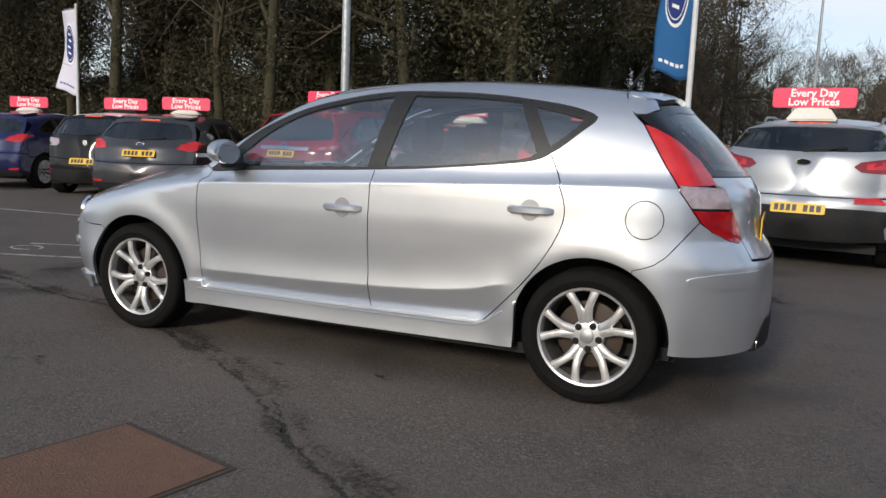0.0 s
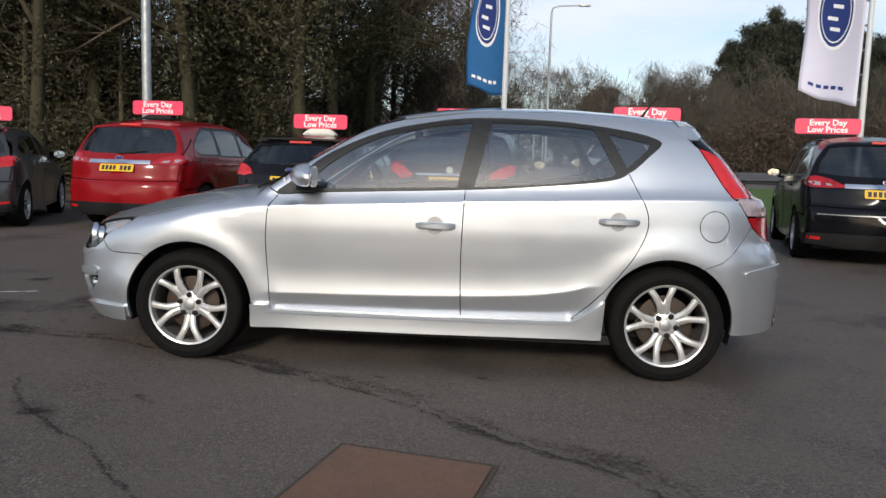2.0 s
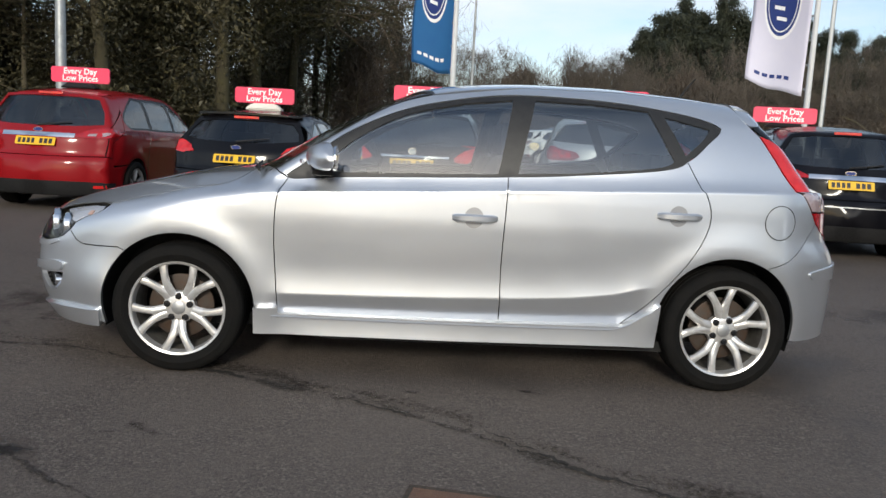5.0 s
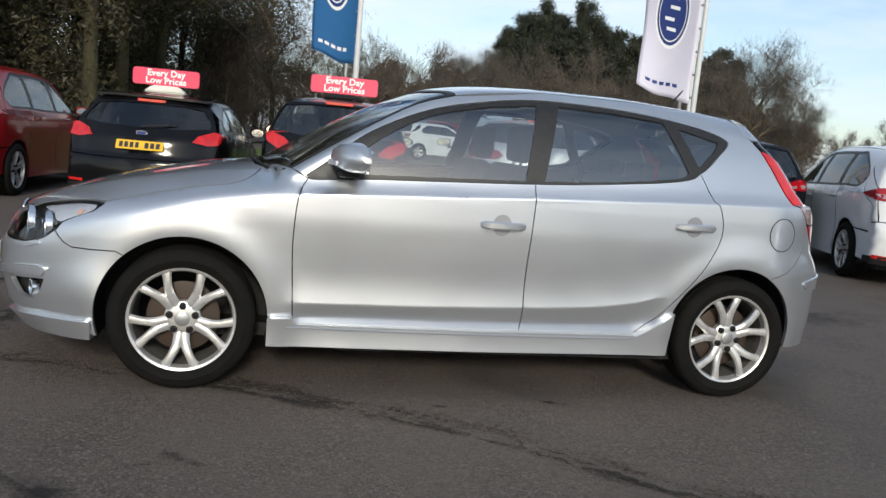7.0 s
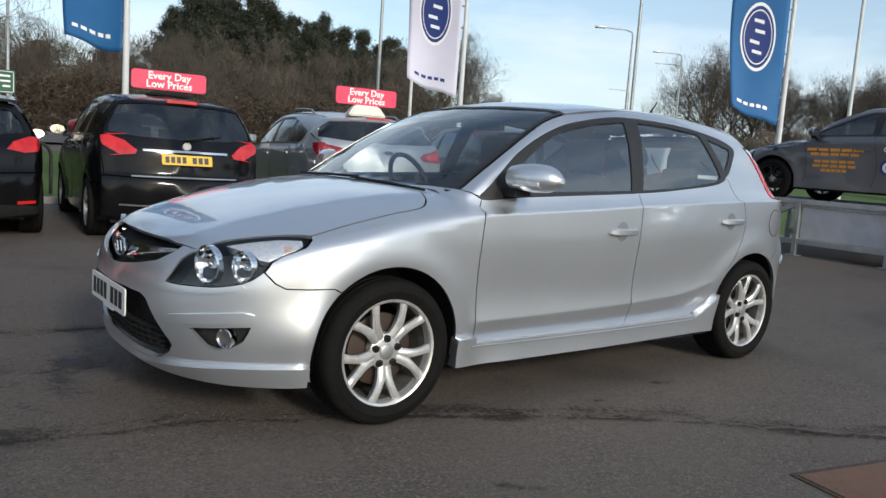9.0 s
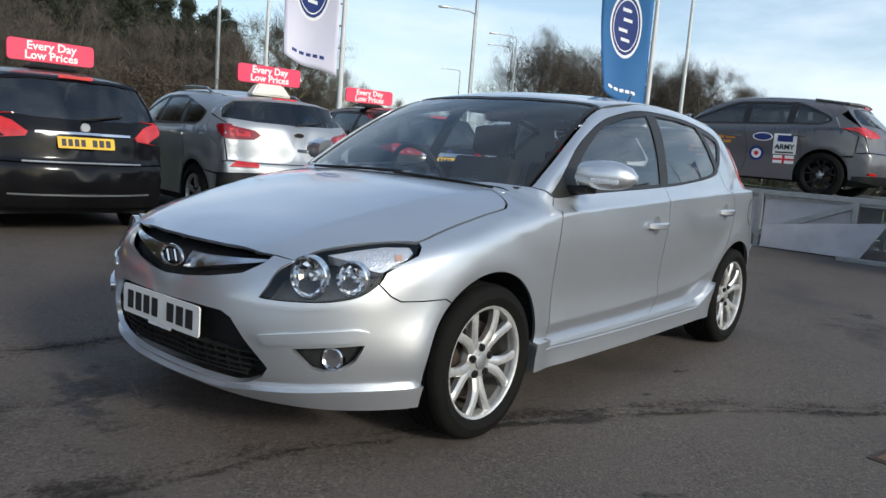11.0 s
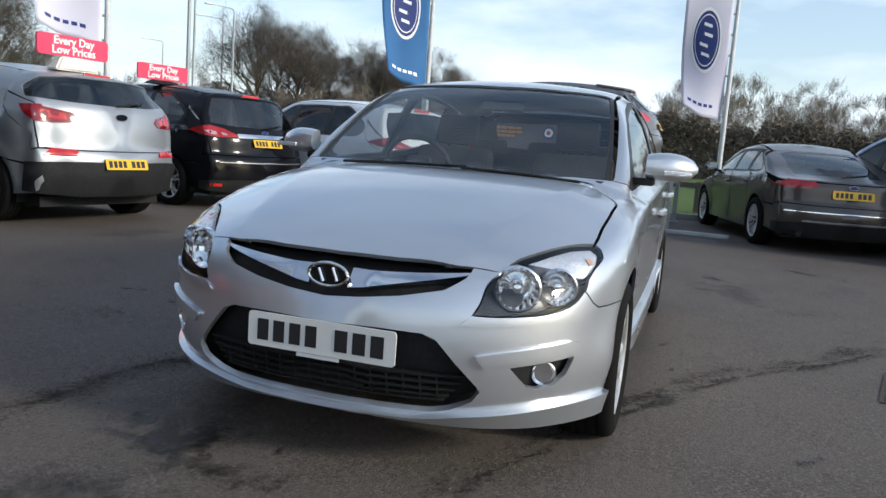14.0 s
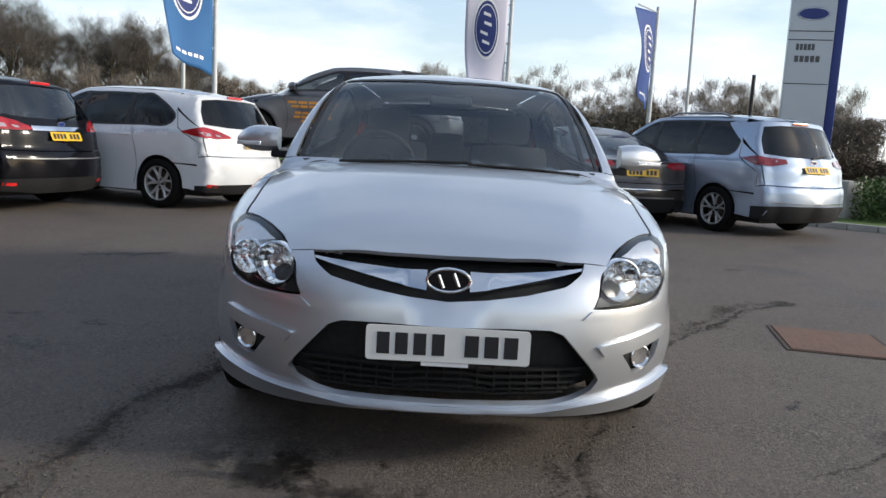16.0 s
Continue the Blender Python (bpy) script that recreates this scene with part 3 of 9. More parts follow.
    for k in range(5):
        bm = bmesh.new()
        a = radians(72 * k + (turn if style == "ten" else 54))
        bm_lathe(bm, [(0.0, 0.010), (0.007, 0.010), (0.009, 0.0125), (0.009, 0.0150), (0.0155, 0.0155), (0.0155, 0.05)], 12)
        bmesh.ops.translate(bm, verts=bm.verts, vec=(0.056 * math.cos(a), 0, 0.056 * math.sin(a)))
        part("wheel_bolt", bm, alloy_dark, rim)
    return rim


def wheel_wells(form, parent, arch, inner):
    for ax in (-form.axle, form.axle):
        for s in (-1, 1):
            bm = bmesh.new()
            ring = arc(ax, form.k["tyre"], arch + 0.012, -18, 198, 18)
            skin = form.cast(side_proj, [(ax + (x - ax) * 1.03, max(z, 0.24)) for x, z in ring])
            outer = [bm.verts.new((x, s * (min(abs(p[1]), form.w) - 0.022), z)) for (x, z), p in zip(ring, skin)]
            deep = [bm.verts.new((x, s * inner, z)) for x, z in ring]
            for k in range(len(ring) - 1):
                bm.faces.new((outer[k], outer[k + 1], deep[k + 1], deep[k]))
            bm.faces.new(deep)
            part("wheel_well", bm, plastic_black, parent, "black wheel-arch liner")

# ---- the silver hatchback ----
HERO = dict(
    width=1.775, wheelbase=2.65, tyre=0.316, arch=0.355, cowl=-1.05, flare=0.017, hood_drop=0.052, ridge=0.15, corner=0.028, bow=0.17, ledge=0.003, soft=0.006, blend=0.006, tail_pow=2.8, back_bow=0.20, back_pow=1.9,
    zside=((0.1, 0.93), (0.25, 0.936), (0.40, 0.960), (0.50, 0.970), (0.60, 0.982), (0.70, 0.993), (0.79, 1.0), (0.88, 0.9985), (1.0, 0.992), (1.15, 0.982)),
    green=((0, 0.994), (0.07, 0.966), (0.14, 0.945), (0.2, 0.935), (0.5, 0.87), (0.8, 0.77), (1.0, 0.68), (1.15, 0.58)),
    nose=((0.14, -2.07), (0.22, -2.13), (0.30, -2.185), (0.45, -2.205), (0.56, -2.195), (0.66, -2.155), (0.72, -2.10), (0.80, -2.0), (0.90, -1.8)),
    tail=((0.14, 2.05), (0.25, 2.07), (0.45, 2.075), (0.58, 2.072), (0.64, 2.068), (0.70, 2.042), (0.78, 1.995), (0.95, 1.978), (1.02, 1.945), (1.08, 1.892), (1.18, 1.81), (1.25, 1.745), (1.31, 1.672), (1.385, 1.60), (1.5, 1.48)),
    shoulder=((-2.1, 0.70), (-1.66, 0.795), (-1.2, 0.85), (-0.82, 0.885), (0.21, 0.94), (1.19, 0.985), (1.7, 1.0)),
    lower=((-2.2, 0.36), (-1.0, 0.40), (-0.4, 0.408), (0.2, 0.425), (0.5, 0.44), (0.75, 0.468), (0.95, 0.51), (1.3, 0.50), (2.0, 0.45)),
    hood=((-2.2, 0.66), (-2.08, 0.725), (-1.95, 0.785), (-1.75, 0.85), (-1.5, 0.915), (-1.25, 0.965), (-1.0, 0.995), (-0.6, 1.02)),
    roof=((-1.2, 1.36), (-0.6, 1.40), (-0.24, 1.44), (0.03, 1.475), (0.36, 1.497), (0.69, 1.50), (1.03, 1.485), (1.37, 1.455), (1.72, 1.405)),
    screen=((-1.8, -0.8), (-1.25, 0.85), (-1.07, 0.98), (-0.75, 1.18), (-0.46, 1.335), (-0.24, 1.425), (-0.1, 1.475), (0.15, 1.56), (0.3, 1.65)),
    gplan=((-1.3, 0.90), (-0.8, 0.955), (-0.3, 0.99), (0.2, 1.0), (0.7, 0.99), (1.2, 0.95), (1.7, 0.86)),
)
hero_form = Form(door_lip=0.016, **HERO)
skirt_form = Form(sill_kick=0.022, **HERO)


def bars_plate(parent, m, width, height, bar_mat, groups, plate_mat):
    """A number plate whose characters are plain bars."""
    bm = bmesh.new()
    bm_ngon_prism(bm, rounded_rect(width, height, 0.012), lambda u, v, w: (u, v, w), 0.006)
    pl = part("number_plate", bm, plate_mat, parent, "number plate with plain dark bars")
    pl.matrix_local = m
    for u, wd in groups:
        bm = bmesh.new()
        bm_box(bm, u, 0, 0.0065, wd, height * 0.62, 0.003)
        part("bar", bm, bar_mat, pl)
    return pl


PLATE_BARS = [(-0.205 + 0.058 * k, 0.040) for k in range(4)] + [(0.075 + 0.062 * k, 0.044) for k in range(3)]


def seat(parent, x, y, name="seat"):
    bm = bmesh.new()
    bm_box(bm, x - 0.05, y, 0.46, 0.52, 0.50, 0.20, 0.05)
    bm_box(bm, 0, 0, 0.30, 0.15, 0.48, 0.62, 0.06, m=pose(x + 0.22, y, 0.50, 0, 18, 0))
    s = part(name, bm, seat_cloth, parent, "dark cloth car seat", smooth=True)
    bm = bmesh.new()
    bm_box(bm, x + 0.43, y, 1.19, 0.10, 0.26, 0.19, 0.045)
    bm_tube(bm, [(x + 0.40, y - 0.06, 1.0), (x + 0.43, y - 0.06, 1.15)], 0.008, 6)
    bm_tube(bm, [(x + 0.40, y + 0.06, 1.0), (x + 0.43, y + 0.06, 1.15)], 0.008, 6)
    part("headrest", bm, seat_cloth, s, smooth=True)
    return s


def cabin(parent, form, front_x=-0.15, rear_x=0.72, top=1.40):
    for y in (-0.37, 0.37):
        seat(parent, front_x, y, "front_seat")
    bm = bmesh.new()
    bm_box(bm, rear_x, 0, 0.48, 0.50, 1.22, 0.20, 0.05)
    bm_box(bm, 0, 0, 0.28, 0.14, 1.22, 0.56, 0.05, m=pose(rear_x + 0.25, 0, 0.52, 0, 16, 0))
    for y in (-0.4, 0, 0.4):
        bm_box(bm, rear_x + 0.44, y, 1.09, 0.09, 0.24, 0.13, 0.035)
    part("rear_bench", bm, seat_cloth, parent, "dark cloth rear bench", smooth=True)
    bm = bmesh.new()
    xd = form.k["cowl"]
    bm_box(bm, xd + 0.30, 0, 0.83, 0.62, 1.36, 0.20, 0.05)
    bm_box(bm, xd + 0.42, 0.37, 0.93, 0.22, 0.34, 0.07, 0.03)
    part("dashboard", bm, plastic_black, parent, "black plastic dashboard", smooth=True)
    bm = bmesh.new()
    ring = [(0.185 * math.cos(2 * math.pi * k / 28), 0.185 * math.sin(2 * math.pi * k / 28)) for k in range(29)]
    bm_tube(bm, [(0, a, b) for a, b in ring], 0.015, 8, cap=False)
    for a in (0, 180, 270):
        bm_tube(bm, [(0.02, 0.04 * math.cos(radians(a)), 0.04 * math.sin(radians(a))), (0, 0.18 * math.cos(radians(a)), 0.18 * math.sin(radians(a)))], 0.014, 6)
    bm_box(bm, 0.02, 0, 0, 0.05, 0.14, 0.12, 0.02)
    wh = part("steering_wheel", bm, plastic_black, parent, "black steering wheel", smooth=True)
    wh.matrix_local = pose(xd + 0.64, 0.37, 0.955, 0, -24, 0)
    bm = bmesh.new()
    bm_box(bm, 0.2, 0, 0.24, 3.0, 1.40, 0.06)
    bm_box(bm, 0.2, 0, 0.20, 1.7, 1.58, 0.05)
    bm_box(bm, -1.35, 0, 0.42, 0.7, 0.9, 0.36, 0.04)
    part("floor_pan", bm, plastic_black, parent, "black underside")
    bm = bmesh.new()
    bm_box(bm, form.axle + 0.25, 0, 0.86, 0.55, 1.30, 0.03)
    part("parcel_shelf", bm, cabin_grey, parent, "dark grey parcel shelf")
    bm = bmesh.new()
    bm_box(bm, xd + 0.92, 0, top - 0.075, 0.03, 0.24, 0.06, 0.012)
    part("rear_view_mirror", bm, gloss_black, parent, "black rear-view mirror")


def door_mirror(parent, form, side, mat, x, z, big=1.0):
    """A body-coloured mirror on a black foot, with its turn lamp and glass."""
    y0 = abs(form.cast(side_proj, [(x - 0.02, z - 0.06)])[0][1])
    bm = bmesh.new()
    rows = []
    for k in range(9):
        t = k / 8
        yy = y0 + 0.045 + 0.225 * t * big
        h = 0.072 * big * math.sqrt(max(0.02, 1 - (1.9 * t - 0.80) ** 2 * (0.45 if t < 0.42 else 0.80)))
        d = 0.075 * big * math.sqrt(max(0.03, 1 - (1.5 * t - 0.5) ** 2 * 0.9))
        ring = []
        for j in range(14):
            a = 2 * math.pi * j / 14
            dx = -d * math.cos(a) * (1.25 if math.cos(a) > 0 else 0.32)
            sq = math.copysign(abs(math.sin(a)) ** 0.72, math.sin(a))
            ring.append(bm.verts.new((x + dx + 0.06 * t, side * yy, z + 0.012 + h * (sq if sq > 0 else sq * 0.82))))
        rows.append(ring)
    for ra, rb in zip(rows, rows[1:]):
        for j in range(14):
            bm.faces.new((ra[j], ra[(j + 1) % 14], rb[(j + 1) % 14], rb[j]))
    bm.faces.new(rows[0][::-1])
    bm.faces.new(rows[-1])
    bmesh.ops.recalc_face_normals(bm, faces=bm.faces)
    mir = part("door_mirror", bm, mat, parent, smooth=True)
    bm = bmesh.new()
    bm_box(bm, x + 0.0, side * (y0 + 0.02), z - 0.055, 0.10, 0.13, 0.035, 0.012)
    part("mirror_foot", bm, plastic_black, mir, "black plastic foot", smooth=True)
    bm = bmesh.new()
    bm_ngon_prism(bm, ellipse(0.175 * big, 0.115 * big, 20), lambda u, v, w: (x + 0.058 + w, side * (y0 + 0.155 * big + u), z + 0.012 + v), 0.012)
    part("mirror_glass", bm, chrome, mir, "mirror glass")
    return mir, y0


def hero_car():
    car = thing("hatchback_car", "silver five-door hatchback parked on the asphalt", "car", pose(0, 0, 0))
    F = hero_form
    S = side_proj
    N = end_proj(-1.30, -1)
    T = end_proj(1.10, 1)
    P = silver_paint
    # outlines seen from the side
    win = spline([(-0.83, 0.952), (-0.53, 0.972), (0.21, 1.01), (0.55, 1.035), (0.97, 1.08), (1.10, 1.13), (1.21, 1.225), (1.27, 1.28), (1.255, 1.31), (1.11, 1.35), (0.82, 1.388), (0.54, 1.404), (0.23, 1.403), (-0.02, 1.37), (-0.29, 1.305), (-0.56, 1.18), (-0.77, 1.015)], 0.03, True)
    wbot = [p for p in win[: win.index(min(win, key=lambda q: abs(q[0] - 1.09) + (9 if q[1] > 1.15 else 0))) + 1]]
    arch_f = lambda a0, a1: arc(-1.325, 0.316, 0.355, a0, a1)
    arch_r = lambda a0, a1: arc(1.325, 0.316, 0.355, a0, a1)
    door_front = spline([(-0.83, 0.952), (-0.868, 0.87), (-0.88, 0.68), (-0.868, 0.45), (-0.858, 0.305)])
    b_line = spline([(0.212, 1.01), (0.206, 0.85), (0.200, 0.60), (0.208, 0.305)])
    rear_edge = spline([(1.09, 1.125), (1.15, 1.01), (1.192, 0.90), (1.185, 0.80), (1.12, 0.665), (1.02, 0.53), (0.90, 0.40), (0.81, 0.315)])
    scr_xy = [(-0.90, -0.722), (-0.69, -0.700), (-0.44, -0.662), (-0.28, -0.636), (-0.16, -0.616)]
    pillar = [(p[0], p[2]) for p in F.cast(top_proj, spline(scr_xy, 0.025))]
    rail_xy = [(0.28, -0.585), (0.57, -0.585), (0.86, -0.575), (1.16, -0.552), (1.37, -0.530)]
    rail = [(p[0], p[2]) for p in F.cast(top_proj, spline(rail_xy, 0.04))]
    hood_edge = spline([(-1.66, 0.788), (-1.5, 0.832), (-1.3, 0.878), (-1.14, 0.908), (-1.06, 0.945), (-1.02, 0.985)])
    crease = [(x, float(F.shoulder(x))) for x in np.arange(-1.6, 1.75, 0.03)]
    low_crease = [(x, float(F.lower(x))) for x in np.arange(-0.9, 1.0, 0.03)]
    cr = [crease, [(x, z + 0.009) for x, z in crease], [(x, z - 0.007) for x, z in crease], low_crease, [(x, z + 0.008) for x, z in low_crease], [(x, z - 0.008) for x, z in low_crease]]
    for path in (door_front, b_line, rear_edge, hood_edge, [(-1.60, 0.592), (-1.705, 0.590), (-1.781, 0.592), (-1.817, 0.611), (-1.852, 0.652)], [(1.765, 0.855), (1.696, 0.766), (1.646, 0.703), (1.60, 0.665), (1.55, 0.645), (1.51, 0.633)]):
        seam(F, S, path, car)

    panel("front_fender", F, S, [(-0.83, 0.952)] + door_front[1:] + [(-0.86, 0.335), (-0.968, 0.335)] + arch_f(4, 133) + [(-1.60, 0.592), (-1.705, 0.590), (-1.781, 0.592), (-1.817, 0.611), (-1.852, 0.652), (-1.825, 0.690), (-1.775, 0.718), (-1.70, 0.748), (-1.668, 0.775)] + hood_edge + [(-0.96, 0.995), pillar[0]], P, car, lines=cr, mirror=True, grid=0.035)
    bot = [p for p in wbot if p[0] < 0.205]
    panel("front_door", F, S, door_front[::-1] + bot[1:] + b_line + [], P, car, lines=cr, mirror=True, grid=0.04)
    bot2 = [p for p in wbot if p[0] > 0.22]
    panel("rear_door", F, S, b_line[::-1] + bot2 + rear_edge, P, car, lines=cr, mirror=True, grid=0.04)
    tipk = win.index(wbot[-1])
    lamp_front = [(1.435, 1.315), (1.484, 1.268), (1.538, 1.184), (1.599, 1.088), (1.660, 1.006), (1.720, 0.925), (1.765, 0.857)]
    panel("quarter_panel", F, S, pillar + rail + lamp_front + [(1.696, 0.766), (1.646, 0.703), (1.60, 0.665), (1.55, 0.645), (1.51, 0.633)] + arch_r(59, 176) + [(0.965, 0.345), (0.90, 0.335), (0.81, 0.312)] + rear_edge[::-1] + win[tipk + 1:] + [(-0.83, 0.956)], P, car, lines=cr[:3] + [[(x, z - d) for x, z in pillar] for d in (0.009, 0.018, 0.028, 0.04)], mirror=True, grid=0.04, label="body side with pillars and roof rail")
    glass = [[(-0.625, 0.99), (0.165, 1.022), (0.232, 1.380)] + spline([(0.0, 1.352), (-0.28, 1.282), (-0.5, 1.165), (-0.645, 1.045)]),
             spline([(0.26, 1.027), (0.6, 1.05), (0.95, 1.092), (1.025, 1.125)]) + [(0.905, 1.362)] + spline([(0.62, 1.382), (0.345, 1.386)]),
             spline([(1.085, 1.155), (1.19, 1.25), (1.215, 1.29)]) + [(0.985, 1.338)]]
    panel("window_frame", F, S, win, trim_black, car, holes=glass, offset=-0.003, mirror=True, label="black window surround", flange=0.02, gap=0.001)
    for g in glass:
        panel("side_window", F, S, g, glass_clear, car, offset=-0.008, mirror=True, label="clear side window", flange=0, gap=-0.004, grid=0.08)
    panel("door_card", F, S, [(-0.80, 0.36), (-0.82, 0.935), (-0.40, 0.962), (0.21, 0.996), (0.60, 1.022), (1.02, 1.072), (1.10, 1.0), (1.10, 0.82), (0.80, 0.36)], seat_cloth, car, offset=-0.030, mirror=True, flange=0.0, gap=0.0, grid=0.12, step=0.08, label="dark cloth door lining")
    # side skirt
    panel("side_skirt", skirt_form, S, [(-0.968, 0.338), (-0.86, 0.338), (-0.855, 0.310), (0.0, 0.308), (0.81, 0.316), (0.90, 0.36), (0.985, 0.435), (0.975, 0.215), (0.0, 0.205), (-0.968, 0.205)], P, car, offset=0.028, mirror=True, label="silver side skirt", flange=0.06, gap=0.001, lines=[[(-0.95, 0.262), (0.9, 0.275)]])
    rib = skirt_form.cast(S, spline([(-0.885, 0.292), (-0.5, 0.290), (0.0, 0.290), (0.6, 0.294), (0.80, 0.305), (0.93, 0.385)], 0.06))
    for s in (-1, 1):
        bm = bmesh.new()
        bm_tube(bm, [(p[0], s * (abs(p[1]) + 0.026), p[2]) for p in rib], 0.0065, 6)
        part("skirt_rib", bm, P, car, smooth=True)
    # bonnet, screen and roof
    he = F.cast(S, hood_edge)
    hl = [(p[0], p[1]) for p in he]
    front_half = [(-2.085, 0.0), (-2.08, -0.2), (-2.06, -0.40), (-2.022, -0.532), (-1.94, -0.574), (-1.82, -0.645), (-1.73, -0.705), (-1.69, -0.737)]
    cowl_half = [(-0.985, -0.66), (-1.06, -0.42), (-1.10, 0.0)]
    left = front_half + hl + cowl_half
    sym = lambda half: half + [(x, -y) for x, y in half[-2:0:-1]]
    panel("bonnet", F, top_proj, sym(left), P, car, grid=0.04, lines=[[(-2.0, 0.43 * s), (-1.08, 0.614 * s)] for s in (-1, 1)], label="silver bonnet")
    scr_left = [(-1.085, 0.0), (-1.045, -0.42), (-0.965, -0.66)] + [(x, y + 0.010) for x, y in spline(scr_xy, 0.025)] + [(-0.225, -0.35), (-0.26, 0.0)]
    panel("windscreen", F, top_proj, sym(scr_left), glass_screen, car, grid=0.07, offset=-0.004, flange=0, gap=0.0, label="clear windscreen")
    band = shrink(dense(sym(scr_left), 0.03), 0.022)
    panel("screen_seal", F, top_proj, sym(scr_left), trim_black, car, holes=[band], offset=-0.001, flange=0.01, gap=0.001, label="black windscreen border")
    roof_left = [(-0.25, 0.0), (-0.215, -0.35), (-0.150, -0.612)] + [(x, y + 0.002) for x, y in rail_xy] + [(1.385, -0.3), (1.395, 0.0)]
    panel("roof", F, top_proj, sym(roof_left), P, car, grid=0.06, label="silver roof")
    panel("spoiler", F, top_proj, sym([(1.400, 0.0), (1.390, -0.3), (1.376, -0.540), (1.42, -0.555), (1.475, -0.53), (1.525, -0.42), (1.555, -0.22), (1.56, 0.0)]), P, car, grid=0.06, offset=0.006, flange=0.03, label="silver roof spoiler")
    # nose
    yz = lambda pts: [tuple(p) for p in fan(F, N, pts)]
    sd = lambda pts, right=False: [tuple(p) for p in from_side(F, N, pts, right)]
    tp = lambda pts: [tuple(p) for p in to_end(N, F.cast(top_proj, pts))]
    lamp_in = yz([(-0.478, 0.580), (-0.495, 0.613)]) + tp([(-2.07, -0.506), (-2.018, -0.534)])
    lamp_up = tp([(-1.94, -0.576), (-1.82, -0.647), (-1.73, -0.707), (-1.675, -0.764)])
    lamp_out = sd([(-1.672, 0.776), (-1.703, 0.748), (-1.776, 0.718), (-1.828, 0.690), (-1.854, 0.653)])
    lamp_bot = yz([(-0.750, 0.612), (-0.690, 0.589), (-0.620, 0.582), (-0.545, 0.579)])
    lamp = spline(lamp_in + lamp_up + lamp_out + lamp_bot + lamp_in[:1], 0.02)[:-1]
    mir = lambda pts: [(-u, v) for u, v in pts]
    b_left = yz([(0.0, 0.722), (-0.2, 0.722), (-0.38, 0.724)]) + spline(lamp_in, 0.02)[::-1] + spline(lamp_in[:1] + lamp_bot[::-1] + lamp_out[-1:], 0.02)[1:] + sd([(-1.817, 0.611), (-1.781, 0.592), (-1.705, 0.590), (-1.60, 0.592)]) + sd(arch_f(133, 196)) + sd([(-1.685, 0.222), (-1.78, 0.214)]) + yz([(-0.70, 0.214), (-0.5, 0.217), (-0.35, 0.222), (-0.15, 0.228), (0.0, 0.23)])
    symn = lambda half: half + mir(half[-2:0:-1])
    up_gr = yz([(0.0, 0.719), (-0.25, 0.719), (-0.45, 0.7185), (-0.435, 0.688), (-0.38, 0.650), (-0.25, 0.622), (-0.125, 0.604), (0.0, 0.594)])
    lo_gr = yz([(0.0, 0.510), (-0.2, 0.514), (-0.335, 0.511), (-0.378, 0.495), (-0.44, 0.425), (-0.503, 0.352), (-0.512, 0.335), (-0.49, 0.303), (-0.42, 0.266), (-0.36, 0.251), (0.0, 0.244)])
    fog = yz([(-0.60, 0.417), (-0.68, 0.427), (-0.768, 0.440), (-0.748, 0.385), (-0.715, 0.352), (-0.675, 0.343), (-0.648, 0.352)])
    panel("front_bumper", F, N, symn(b_left), P, car, holes=[symn(up_gr), symn(lo_gr), fog, mir(fog)], grid=0.04, label="silver front bumper with chin lip", flange=0.02)
    lip = yz([(0.0, 0.232), (-0.3, 0.238), (-0.46, 0.262), (-0.6, 0.275), (-0.7, 0.285)]) + sd([(-1.82, 0.288), (-1.75, 0.290), (-1.686, 0.292), (-1.684, 0.208), (-1.8, 0.204)]) + yz([(-0.65, 0.204), (-0.45, 0.212), (-0.25, 0.22), (0.0, 0.224)])
    panel("chin_lip", F, N, symn(lip), P, car, grid=0.04, offset=0.022, flange=0.04, label="silver chin lip")
    strip = yz([(-0.495, 0.455), (-0.56, 0.468), (-0.66, 0.484), (-0.75, 0.498), (-0.775, 0.490), (-0.768, 0.456), (-0.66, 0.442), (-0.56, 0.430), (-0.520, 0.422)])
    ledge = yz([(-0.440, 0.546), (-0.470, 0.571), (-0.545, 0.573), (-0.620, 0.576), (-0.690, 0.583), (-0.742, 0.603), (-0.752, 0.590), (-0.700, 0.563), (-0.620, 0.551), (-0.530, 0.546)])
    for q in (ledge, mir(ledge)):
        panel("lamp_ledge", F, N, q, P, car, offset=0.007, flange=0.02, label="raised silver ledge below the lamp", gap=0.0, grid=0.02)
    for q in (strip, mir(strip)):
        panel("bumper_strip", F, N, q, P, car, offset=0.014, flange=0.03, label="raised silver rubbing strip", gap=0.0, grid=0.03)
    # grilles
    panel("upper_grille", F, N, symn(up_gr), plastic_black, car, offset=-0.05, flange=0, gap=-0.02, label="black grille mouth")
    panel("lower_grille", F, N, symn(lo_gr), plastic_black, car, offset=-0.06, flange=0, gap=-0.02, label="black lower grille")
    for z in (0.27, 0.295, 0.32, 0.345, 0.37):
        half = 0.40 + (z - 0.26) * 0.75
        strip = yz([(-half, z - 0.004), (-half * 0.5, z - 0.006), (0.0, z - 0.008), (half * 0.5, z - 0.006), (half, z - 0.004), (half, z + 0.004), (half * 0.5, z + 0.002), (0.0, z), (-half * 0.5, z + 0.002), (-half, z + 0.004)])
        panel("grille_slat", F, N, strip, seal_black, car, offset=-0.03, flange=0.02, gap=0.0, grid=0.1)
